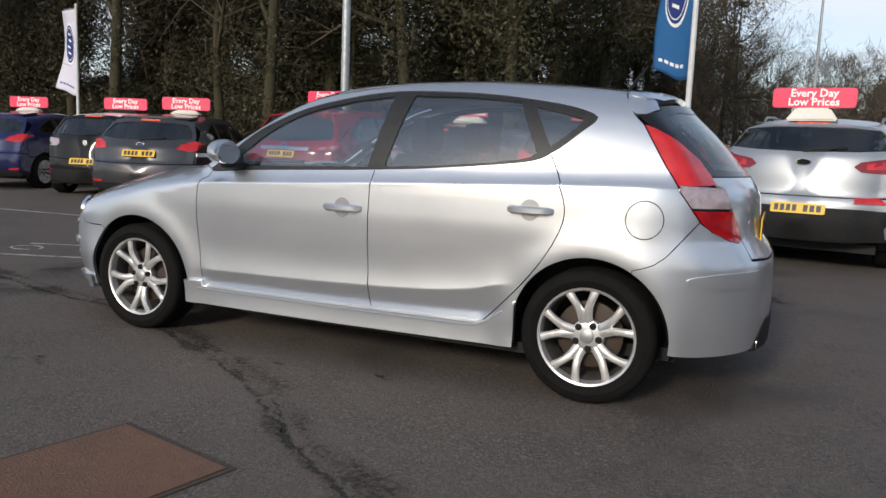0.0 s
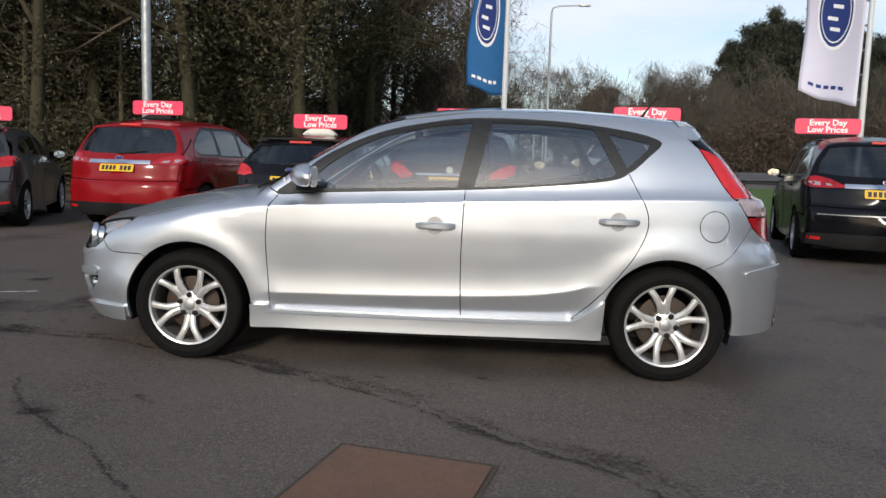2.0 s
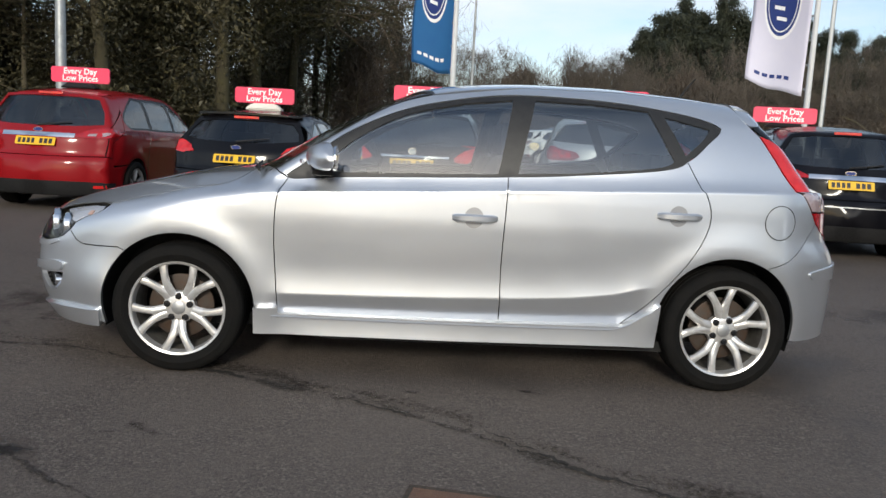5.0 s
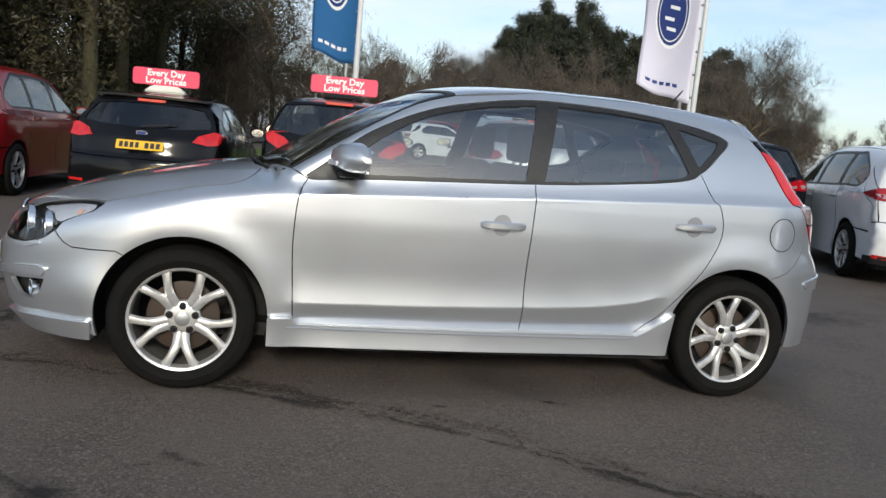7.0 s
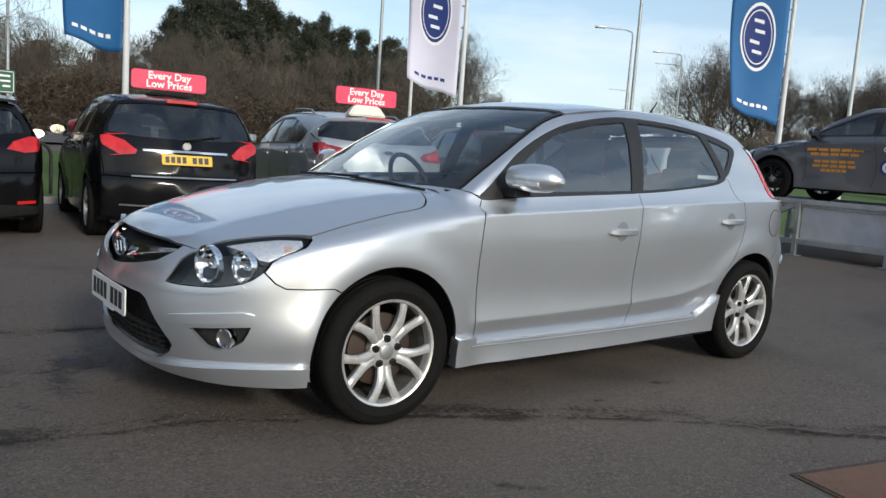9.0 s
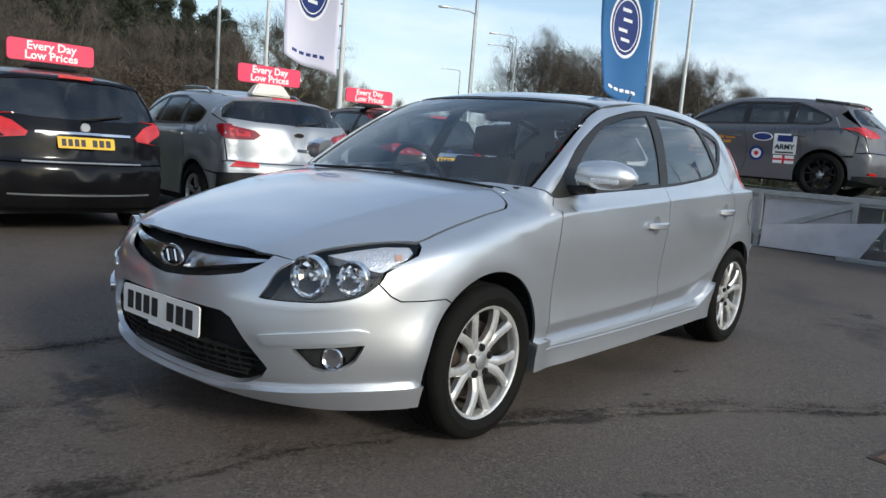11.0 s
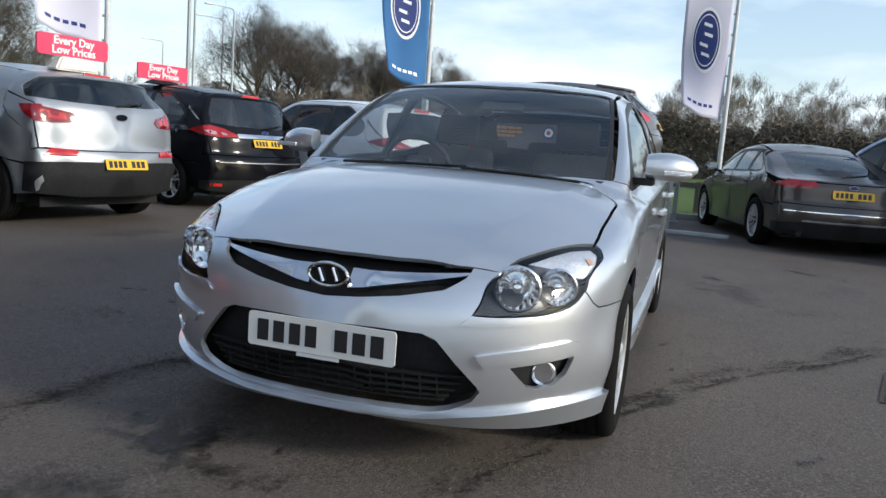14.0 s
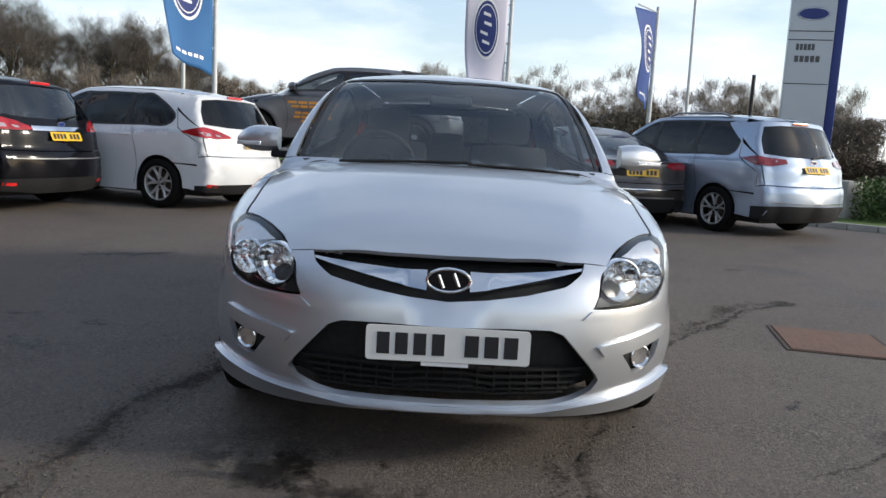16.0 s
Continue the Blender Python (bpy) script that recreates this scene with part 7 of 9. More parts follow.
def grit(name, label, spots, sizes, mat, seed):
    """Loose crumbs lying on the ground: flattened little octahedra."""
    rng = np.random.default_rng(seed)
    unit = np.array([(1, 0, 0), (0, 1, 0), (-1, 0, 0), (0, -1, 0), (0, 0, 0.6), (0, 0, -0.2)])
    a = rng.uniform(0, 6.283, len(spots))
    vs = unit[None] * rng.uniform(0.6, 1.3, (len(spots), 6, 1)) * sizes[:, None, None]
    ca, sa = np.cos(a)[:, None], np.sin(a)[:, None]
    x, y = vs[:, :, 0] * ca - vs[:, :, 1] * sa, vs[:, :, 0] * sa + vs[:, :, 1] * ca
    v = np.stack([x + spots[:, :1], y + spots[:, 1:], vs[:, :, 2] + 0.002], -1).reshape(-1, 3)
    tri = np.array([(0, 1, 4), (1, 2, 4), (2, 3, 4), (3, 0, 4), (1, 0, 5), (2, 1, 5), (3, 2, 5), (0, 3, 5)])
    f = (np.arange(len(spots))[:, None, None] * 6 + tri[None]).reshape(-1, 3)
    return tagged(mesh_ob(name, v, f.tolist(), mat, smooth=False), label, "grit", kind="stuff")


rg = np.random.default_rng(77)
sl = dense(spline(SEAM, 0.05), 0.03, closed=False)
sp = sl[rg.integers(len(sl), size=1100)] + rg.normal(0, 1, (1100, 2)) * np.array([0.07, 0.07]) + np.array([0.04, 0.07])
crumb = vary(node_mat("crumb", (0.050, 0.043, 0.037), rough=0.9), 30, 0.8, (0.13, 0.11, 0.09))
ll = dense(spline(LEFT_SEAM, 0.05), 0.03, closed=False)
lp = ll[rg.integers(len(ll), size=1700)] + rg.normal(0, 1, (1700, 2)) * np.array([0.05, 0.075])
grit("seam_stones", "loose stones of the broad crumbled seam", lp, rg.uniform(0.003, 0.009, 1700), crumb, 9)
grit("asphalt_crumbs", "dark asphalt crumbs along the seam", sp, rg.uniform(0.003, 0.010, 1100) * rg.uniform(0.5, 1, 1100), crumb, 5)
gp = np.column_stack([rg.uniform(-4.5, 4.5, 1300), rg.uniform(-4.0, 3.0, 1300)])
pale_grit = vary(node_mat("pale_grit", (0.22, 0.20, 0.17), rough=0.9), 8, 0.9, (0.10, 0.075, 0.05))
grit("loose_grit", "pale grit and leaf scraps strewn on the asphalt", gp, rg.uniform(0.002, 0.006, 1300), pale_grit, 6)


def blot(x, y, sx, sy, seed, rot=0.0, mat=oil, label="dark oil stain on the asphalt"):
    ring = [(math.cos(6.283185 * q / 24), math.sin(6.283185 * q / 24), 0) for q in range(24)]
    ob = mesh_ob("oil_stain", ring, [tuple(range(24))], mat, smooth=False)
    ob.matrix_world = pose(x, y, 0.003 + 0.0004 * (seed % 5), 0, 0, math.degrees(rot)) @ Matrix.Diagonal((sx * 1.5, sy * 1.5, 1, 1))
    tagged(ob, label, "stain", kind="stuff")


for k, (x, y, sx, sy) in enumerate(((-1.62, -1.84, 0.15, 0.08), (-1.37, -1.65, 0.10, 0.04), (-2.2, 0.56, 0.22, 0.16), (-2.08, 0.72, 0.16, 0.12), (-2.35, 0.30, 0.30, 0.12), (-2.5, -0.1, 0.14, 0.07), (-1.25, -1.6, 0.12, 0.05), (0.35, -0.98, 0.10, 0.03), (-0.2, -1.05, 0.06, 0.03), (1.9, 1.6, 0.3, 0.14), (-0.84, 2.05, 0.20, 0.10), (-0.4, 1.9, 0.14, 0.08), (-0.25, 2.40, 0.16, 0.08), (2.0, 2.65, 0.55, 0.16), (-2.11, 0.75, 0.10, 0.12), (-2.09, 0.50, 0.13, 0.12), (-2.1, 0.18, 0.10, 0.05), (3.4, -1.3, 0.25, 0.12), (4.6, -2.2, 0.5, 0.12), (-3.6, 1.5, 0.22, 0.12), (2.9, -2.9, 0.14, 0.07), (-3.2, 2.4, 0.35, 0.15), (5.4, 2.2, 0.5, 0.2))):
    blot(x, y, sx, sy, 20 + k, rot=0.4 * k)
for k, (x, y, sx, sy, r) in enumerate(((-2.9, -0.55, 0.55, 0.28, 0.3), (-2.75, 0.55, 0.5, 0.34, 1.2), (-3.3, 0.25, 0.5, 0.25, 2.0), (-1.62, -1.79, 0.20, 0.13, -0.5), (2.6, -1.5, 0.8, 0.35, 0.4), (3.6, 1.2, 0.8, 0.4, 0.2), (-2.05, 0.6, 0.55, 0.45, 0.2))):
    blot(x, y, sx, sy, 61 + k, r, damp, "dull damp patch on the asphalt")
# worn bay lines
for pts, w in (([(-4.9, 0.33), (-3.3, 0.93)], 0.05), ([(-9.5, 3.1), (-5.6, 3.42)], 0.07), ([(-4.75, 1.15), (-4.25, 1.35)], 0.05)):
    (x0, y0), (x1, y1) = pts
    d = Vector((x1 - x0, y1 - y0)).normalized()
    q = Vector((-d.y, d.x)) * w / 2
    tagged(sheet("bay_line", [(x0 - q.x, y0 - q.y), (x1 - q.x, y1 - q.y), (x1 + q.x, y1 + q.y), (x0 + q.x, y0 + q.y)], 0.004, line_paint), "worn white painted parking line", "road marking", kind="structure")
bm = bmesh.new()
bm_tube(bm, [(-4.55 + 0.16 * math.cos(a), 0.95 + 0.12 * math.sin(a), 0.004) for a in np.linspace(0, 5.6, 16)], 0.012, 4)
bmesh.ops.scale(bm, verts=bm.verts, vec=(1, 1, 0.25))
part("bay_number", bm, line_paint, None)
tagged(bpy.data.objects["bay_number"], "worn white painted curve on the asphalt", "road marking", kind="structure")

# ---- roof signs ----
def lettering(parent, text, size, m, mat, name="lettering"):
    cu = bpy.data.curves.new(name, "FONT")
    cu.body, cu.size, cu.align_x, cu.align_y = text, size, "CENTER", "CENTER"
    cu.extrude, cu.offset, cu.resolution_u = 0.001, size * 0.022, 2
    tmp = new("tmp_text", cu)
    me = bpy.data.meshes.new_from_object(tmp)
    bpy.data.objects.remove(tmp)
    me.name = name
    me.materials.clear()
    me.materials.append(mat)
    ob = new(name, me)
    ob.parent = parent
    ob.matrix_local = m
    return ob


def price_sign(x, y, z, roof_z, heading, pale, lean=0.0):
    """A red board with rounded ends on a foot, standing on a car's roof. z: the board's middle."""
    th = thing("price_sign", "red roof sign with white words on a " + ("cream plastic foot" if pale else "dark foot"), "sign", pose(x, y, roof_z + 0.002, 0, 0, -heading), "price signs on car roofs")
    h = z - roof_z
    bm = bmesh.new()
    bm_ngon_prism(bm, rounded_rect(0.85, 0.218, 0.042, 4), lambda u, v, w: (u, -w + 0.014, h + v), 0.028)
    bmesh.ops.bevel(bm, geom=[e for e in bm.edges if abs(e.verts[0].co.y - e.verts[1].co.y) < 1e-5], offset=0.004, segments=1, affect="EDGES")
    bd = part("board", bm, sign_red, th)
    bd.matrix_local = pose(0, 0, 0, 0, lean, 0)
    for yy, rz in ((-0.0155, 0), (0.0155, 180)):
        for s, dz in (("Every Day", 0.048), ("Low Prices", -0.048)):
            lettering(bd, s, 0.117, pose(0, yy, h + dz, 90, 0, rz), sign_white)
    bm = bmesh.new()
    top, bot, d0, d1 = 0.17, 0.27, 0.05, 0.10
    hh = max(0.02, h - 0.109)
    a = [bm.verts.new(p) for p in ((-bot, -d1, 0), (bot, -d1, 0), (bot, d1, 0), (-bot, d1, 0))]
    b = [bm.verts.new(p) for p in ((-top, -d0, hh), (top, -d0, hh), (top, d0, hh), (-top, d0, hh))]
    bm.faces.new(a[::-1])
    bm.faces.new(b)
    for k in range(4):
        bm.faces.new((a[k], a[(k + 1) % 4], b[(k + 1) % 4], b[k]))
    bmesh.ops.bevel(bm, geom=bm.edges[:], offset=min(0.02, hh * 0.3), segments=2, affect="EDGES")
    part("foot", bm, cream_plastic if pale else plastic_black, th, smooth=True)
    return th


def roof_height(F, m, x, y):
    p = m.inverted() @ Vector((x, y, 0))
    return float(F.cast(top_proj, [(p.x, p.y)])[0][2])


for (nm, lb, fm, mt, sp, cx, cy, hd), (sx, sy, sz, pale) in zip(
        [STOCK[k] for k in (0, 1, 2, 3, 4, 6, 7)],
        ((-4.97, 7.0, 1.835, False), (-2.32, 6.75, 1.68, True), (-0.06, 5.9, 1.77, False), (2.31, 5.35, 1.815, True), (5.02, 6.36, 1.80, False), (-7.5, 6.45, 1.66, True), (-9.4, 6.95, 1.66, False))):
    mm = rear_at(fm, cx, cy, hd)
    rz = roof_height(fm, mm, sx, sy)
    price_sign(sx, sy, max(sz, rz + 0.13), rz, hd, pale)
mm = rear_at(hatch_form, -11.6, 5.4, -15)
price_sign(-12.05, 7.0, 1.66, roof_height(hatch_form, mm, -12.05, 7.0), -15, True)

# ---- show car on its ramp ----
RAMP = (9.30, 1.79)
rs_turn = math.degrees(math.atan2(-math.cos(radians(1)), -math.sin(radians(1))))
show = parked_car("show_car", "matt grey sporty hatchback with stickers, parked on a display ramp", pose(RAMP[0], RAMP[1], 0.81, 0, 0.0, rs_turn), hatch_form, storm_paint,
                  dict(HATCH, wheel="split", wheel_mat=alloy_dark, spoiler=(0.66, 1.05, 1.60, -0.02)), "")
F = hatch_form


def decal(name, outline, mat, lift=0.006, label=""):
    panel(name, F, side_proj, outline, mat, show, offset=lift, flange=0, gap=0, grid=0.1, step=0.05, label=label)


def rect(cx, cz, w, h):
    return [(cx - w / 2, cz - h / 2), (cx + w / 2, cz - h / 2), (cx + w / 2, cz + h / 2), (cx - w / 2, cz + h / 2)]


for k, (cz, ww) in enumerate(((0.80, 0.86), (0.735, 0.74), (0.63, 0.62), (0.565, 0.66), (0.50, 0.40))):
    for j in range(5):
        decal("sticker_bar", rect(-0.36 - ww * 0.4 + ww * 0.2 * j, cz, ww * 0.17, 0.042), orange_vinyl, label="orange vinyl bar")
decal("sticker", ellipse(0.30, 0.125, 24, 0.47, 0.83), sign_white, label="white oval sticker")
decal("sticker", ellipse(0.26, 0.10, 24, 0.47, 0.83), blue_vinyl, 0.008, "blue oval sticker")
decal("sticker", ellipse(0.22, 0.22, 26, 0.40, 0.58), blue_vinyl, label="round blue, white and red sticker")
decal("sticker", ellipse(0.145, 0.145, 24, 0.40, 0.58), sign_white, 0.008)
decal("sticker", ellipse(0.065, 0.065, 20, 0.40, 0.58), red_vinyl, 0.010)
decal("sticker", rect(0.80, 0.735, 0.33, 0.30), sign_white, label="white square sticker with a word")
decal("sticker", rect(0.80, 0.815, 0.22, 0.09), blue_vinyl, 0.008)
decal("sticker", rect(0.80, 0.612, 0.26, 0.022), bar_black, 0.008)
decal("sticker", rect(0.80, 0.51, 0.30, 0.12), sign_white, label="white and red flag sticker")
decal("sticker", rect(0.80, 0.51, 0.30, 0.028), red_vinyl, 0.008)
decal("sticker", rect(0.80, 0.51, 0.036, 0.12), red_vinyl, 0.008)
wp = F.cast(side_proj, [(0.80, 0.69)])[0]
lettering(show, "ARMY", 0.105, Matrix.Translation((0.80, wp[1] - 0.012, 0.69)) @ pose(0, 0, 0, 90, 0, 0), bar_black)

ramp = thing("display_stand", "galvanised steel display stand with grey side sheets", "display stand", pose(RAMP[0], RAMP[1], 0, 0, 0, rs_turn))
sheet_grey = vary(node_mat("sheet_grey", (0.52, 0.52, 0.56), rough=0.5, metal=0.2), 2.5, 0.7, (0.36, 0.365, 0.39), rough_amp=0.1)
deck_z = lambda x: 0.80
for s in (-1, 1):
    bm = bmesh.new()
    q = [(-2.1, deck_z(-2.1)), (2.5, deck_z(2.5))]
    for (x0, z0), (x1, z1) in zip(q, q[1:]):
        ln = math.hypot(x1 - x0, z1 - z0)
        a = math.degrees(math.atan2(z1 - z0, x1 - x0))
        bm_box(bm, 0, 0, -0.035, ln + 0.03, 0.46, 0.06, 0.006, m=pose((x0 + x1) / 2, s * 0.76, (z0 + z1) / 2, 0, -a, 0))
    part("wheel_track", bm, galvanised, ramp, "ribbed steel wheel track")
    for k in range(27):
        x = -2.0 + k * 0.165
        bm = bmesh.new()
        bm_box(bm, x, s * 0.76, deck_z(x) + 0.001, 0.025, 0.44, 0.012)
        part("tread_bar", bm, galvanised, ramp)
    for x in (-2.0, -0.75, 0.6, 1.9, 2.42):
        bm = bmesh.new()
        bm_box(bm, x, s * 1.0, deck_z(x) / 2, 0.07, 0.07, deck_z(x) - 0.02, 0.006)
        bm_box(bm, x, s * 1.0, 0.008, 0.18, 0.16, 0.014)
        part("post", bm, galvanised, ramp)
    for x0, z0, x1, z1, nm in ((-2.1, deck_z(-2.1) + 0.02, 2.5, deck_z(2.5) + 0.02, "top_rail"), (-2.05, 0.22, 1.95, 0.22, "bottom_rail"), (-2.0, 0.2, -0.75, deck_z(-0.75), "brace"), (0.6, 0.2, 1.9, deck_z(1.9) - 0.05, "brace")):
        ln = math.hypot(x1 - x0, z1 - z0)
        bm = bmesh.new()
        bm_box(bm, 0, 0, 0, ln, 0.06, 0.08, 0.006, m=pose((x0 + x1) / 2, s * 1.0, (z0 + z1) / 2, 0, -math.degrees(math.atan2(z1 - z0, x1 - x0)), 0))
        part(nm, bm, galvanised, ramp)
    for x0, x1 in ((-0.7, 0.55), (0.65, 1.85)):
        bm = bmesh.new()
        bm_ngon_prism(bm, [(x0, 0.27), (x1, 0.27), (x1, deck_z(x1) - 0.05), (x0, deck_z(x0) - 0.05)], lambda u, v, w: (u, s * (0.955 + w), v), 0.012)
        part("side_sheet", bm, sheet_grey, ramp, "grey sheet panel")
bm = bmesh.new()
bm_ngon_prism(bm, [(0.7, 0.02), (2.05, 0.02), (2.35, 0.55), (0.7, 0.35)], lambda u, v, w: (u, -1.10 + 0.1 * (v - 0.3) + w, v), 0.01)
part("loose_sheet", bm, sheet_grey, ramp, "leaning grey sheet")
bm = bmesh.new()
bm_box(bm, 2.6, -1.45, 0.03, 1.5, 0.12, 0.06, 0.01)
part("floor_beam", bm, galvanised, ramp)
del F

# ---- flags ----
flag_blue = vary(node_mat("flag_blue", (0.022, 0.115, 0.30), rough=0.7), 1.2, 0.5, (0.03, 0.16, 0.36))
flag_deep = vary(node_mat("flag_deep", (0.02, 0.05, 0.22), rough=0.7), 1.2, 0.5, (0.02, 0.09, 0.30))
flag_white = vary(node_mat("flag_white", (0.66, 0.64, 0.74), rough=0.7), 1.2, 0.5, (0.56, 0.54, 0.68))
emblem_blue = node_mat("emblem_blue", (0.02, 0.04, 0.18), rough=0.6)
pole_paint = vary(node_mat("pole_paint", (0.62, 0.63, 0.64), rough=0.4), 6, 0.4, (0.45, 0.45, 0.44))


def flag(x, y, turn, cloth, seed, width=1.12, height=2.65, base=2.40, curl=0.12, label="blue"):
    """A banner on a white pole with a top arm; its cloth carries an oval emblem. turn: where the cloth points, degrees from +x."""
    g = float(rise(x, y))
    th = thing("flag", "tall " + label + " banner with an oval emblem on a white pole", "flag", pose(x, y, g, 0, 0, turn), "banners round the forecourt")
    bm = bmesh.new()
    bm_tube(bm, [(0, 0, 0), (0, 0, 3.0), (0, 0, base + height + 0.15)], [0.055, 0.048, 0.038], 12)
    bm_box(bm, 0, 0, 0.012, 0.26, 0.26, 0.024, 0.004)
    part("pole", bm, pole_paint, th, smooth=True)
    bm = bmesh.new()
    bm_tube(bm, [(0, 0, base + height + 0.02), (width + 0.05, 0, base + height + 0.05)], 0.016, 8)
    part("arm", bm, galvanised, th, smooth=True)
    for k in range(7):
        bm = bmesh.new()
        bm_tube(bm, [(0.03, 0, base + 0.1 + k * (height - 0.2) / 6), (0.09, 0, base + 0.1 + k * (height - 0.2) / 6)], 0.022, 6)
        part("ring", bm, galvanised, th, smooth=True)
    rng = np.random.default_rng(seed)
    ph = rng.uniform(0, 6, 3)

    def at(u, v, lift=0.0):
        sag = (1 - v) * curl
        w = math.sin(u * 4.2 + ph[0] + v * 2.2) * 0.05 * (1.3 - v) + math.sin(v * 5 + ph[1]) * curl * u * 0.6
        return (0.08 + u * width * (1 - 0.14 * (1 - v) ** 1.6), w + lift + 0.22 * u * (1 - v) ** 2, base + v * height + (0.30 * u ** 1.5 * (1 - v) ** 2 - 0.2 * sag * u) + 0.02 * math.sin(u * 9 + ph[2]) * (1 - v))

    nx, nz = 14, 30
    vs = [at(i / nx, j / nz) for i in range(nx + 1) for j in range(nz + 1)]
    fs = [(i * (nz + 1) + j, (i + 1) * (nz + 1) + j, (i + 1) * (nz + 1) + j + 1, i * (nz + 1) + j + 1) for i in range(nx) for j in range(nz)]
    cl = mesh_ob("cloth", vs, fs, cloth, th)
    md = cl.modifiers.new("thickness", "SOLIDIFY")
    md.thickness = 0.004
    for side, lift in ((-1, -0.006), (1, 0.006)):
        for nm, mt, sc, l2 in (("emblem", sign_white, 1.0, 1.0), ("emblem", emblem_blue, 0.90, 1.5), ("emblem_line", sign_white, 0.80, 1.9), ("emblem", emblem_blue, 0.76, 2.3)):
            ring = ellipse(0.62 * sc, 0.50 * sc * 1.0, 28, 0.5, 0.60)
            bmv = [at(u, v, lift * l2) for u, v in [(0.5, 0.60)] + ring]
            mid = [at(0.5 + (u - 0.5) * 0.5, 0.60 + (v - 0.60) * 0.5, lift * l2) for u, v in ring]
            n = len(ring)
            vv = [bmv[0]] + mid + bmv[1:]
            ff = [(0, 1 + k, 1 + (k + 1) % n) for k in range(n)] + [(1 + k, 1 + n + k, 1 + n + (k + 1) % n, 1 + (k + 1) % n) for k in range(n)]
            mesh_ob(nm, vv, ff, mt, cl)
        # plain strokes in place of a name
        for k in range(4):
            u0, v0 = 0.42 + 0.05 * math.sin(k * 2.0), 0.47 + 0.075 * k
            vv = [at(u0 + a, v0 + b, lift * 2.8) for a, b in ((0, 0), (0.17, 0.02), (0.17, 0.045), (0, 0.025))]
            mesh_ob("emblem_stroke", vv, [(0, 1, 2, 3)], sign_white, cl)
        for k in range(5):
            vv = [at(0.25 + 0.13 * k + a, 0.08 + b, lift * 1.2) for a, b in ((0, 0), (0.09, 0), (0.09, 0.025), (0, 0.025))]
            mesh_ob("caption_bar", vv, [(0, 1, 2, 3)], sign_white if cloth is not flag_white else emblem_blue, cl)
    return th


flag(0.48, 9.7, 122, flag_blue, 1, base=2.38)
flag(6.52, 8.7, 128, flag_white, 2, base=2.30, label="white")
flag(11.0, 4.54, 134, flag_blue, 3, base=2.15, width=1.04)
flag(12.7, -1.35, 100, flag_white, 4, width=0.95, base=1.95, curl=0.2, label="white")
flag(13.94, -4.84, 140, flag_deep, 5, width=0.95, height=2.2, base=2.10, curl=0.24)
flag(-18.4, 13.8, 160, flag_white, 6, base=2.2, width=0.9, label="white")


# ---- columns, lamps, posts ----
def street_lamp(x, y, h, arm=1.4, turn=0.0, r=0.075, label="galvanised street lamp on a tall column"):
    th = thing("street_lamp", label, "street lamp", pose(x, y, float(rise(x, y)), 0, 0, turn))
    bm = bmesh.new()
    bm_tube(bm, [(0, 0, 0), (0, 0, 1.2), (0, 0, 1.25), (0, 0, h * 0.6), (0, 0, h - 0.25)], [r * 1.35, r * 1.35, r, r * 0.85, r * 0.6], 10)
    part("column", bm, galvanised, th, smooth=True)
    bm = bmesh.new()
    bm_tube(bm, [(0, 0, h - 0.3), (0.06, 0, h - 0.05), (0.35, 0, h + 0.06), (arm, 0, h + 0.12)], [r * 0.55, r * 0.5, r * 0.45, r * 0.4], 8)
    part("arm", bm, galvanised, th, smooth=True)
    bm = bmesh.new()
    bm_box(bm, arm + 0.2, 0, h + 0.12, 0.6, 0.24, 0.11, 0.04)
    part("lantern", bm, dull_metal, th, smooth=True)
    return th


def column(x, y, h, r, label, mat=None, lean=0.0):
    th = thing("column", label, "column", pose(x, y, float(rise(x, y)), 0, lean, 0))
    bm = bmesh.new()
    bm_tube(bm, [(0, 0, 0), (0, 0, h * 0.5), (0, 0, h)], [r, r * 0.9, r * 0.75], 10)
    part("shaft", bm, mat or galvanised, th, smooth=True)
    bm = bmesh.new()
    bm_box(bm, 0, 0, 0.015, r * 4.5, r * 4.5, 0.03, 0.004)
    part("base_plate", bm, mat or galvanised, th)
    return th


column(-6.74, 10.47, 9.0, 0.10, "thick grey steel column in front of the wood")
street_lamp(3.1, 39.1, 8.9, 1.6, 0, 0.09)
column(11.81, 18.06, 8.0, 0.06, "thin pale pole on the verge", pole_paint)
column(19.2, 31.8, 10.0, 0.10, "tall grey column by the road")
street_lamp(32.4, 26.12, 8.2, 1.7, 145, 0.085)
street_lamp(48.1, 34.2, 9.0, 1.8, 145, 0.09)
column(42.8, 34.3, 14.0, 0.14, "tall grey mast by the road")
street_lamp(73.2, 52.5, 12.0, 2.6, 145, 0.13)
street_lamp(95.0, 78.0, 12.0, 2.6, 145, 0.13)
column(23.46, 9.23, 9.0, 0.07, "tall thin pale pole on the verge", pole_paint)
column(14.13, -5.8, 7.0, 0.04, "thin white pole leaning slightly", pole_paint, 2.0)
column(11.2, -6.15, 2.75, 0.05, "short black post behind the cars", bar_black)

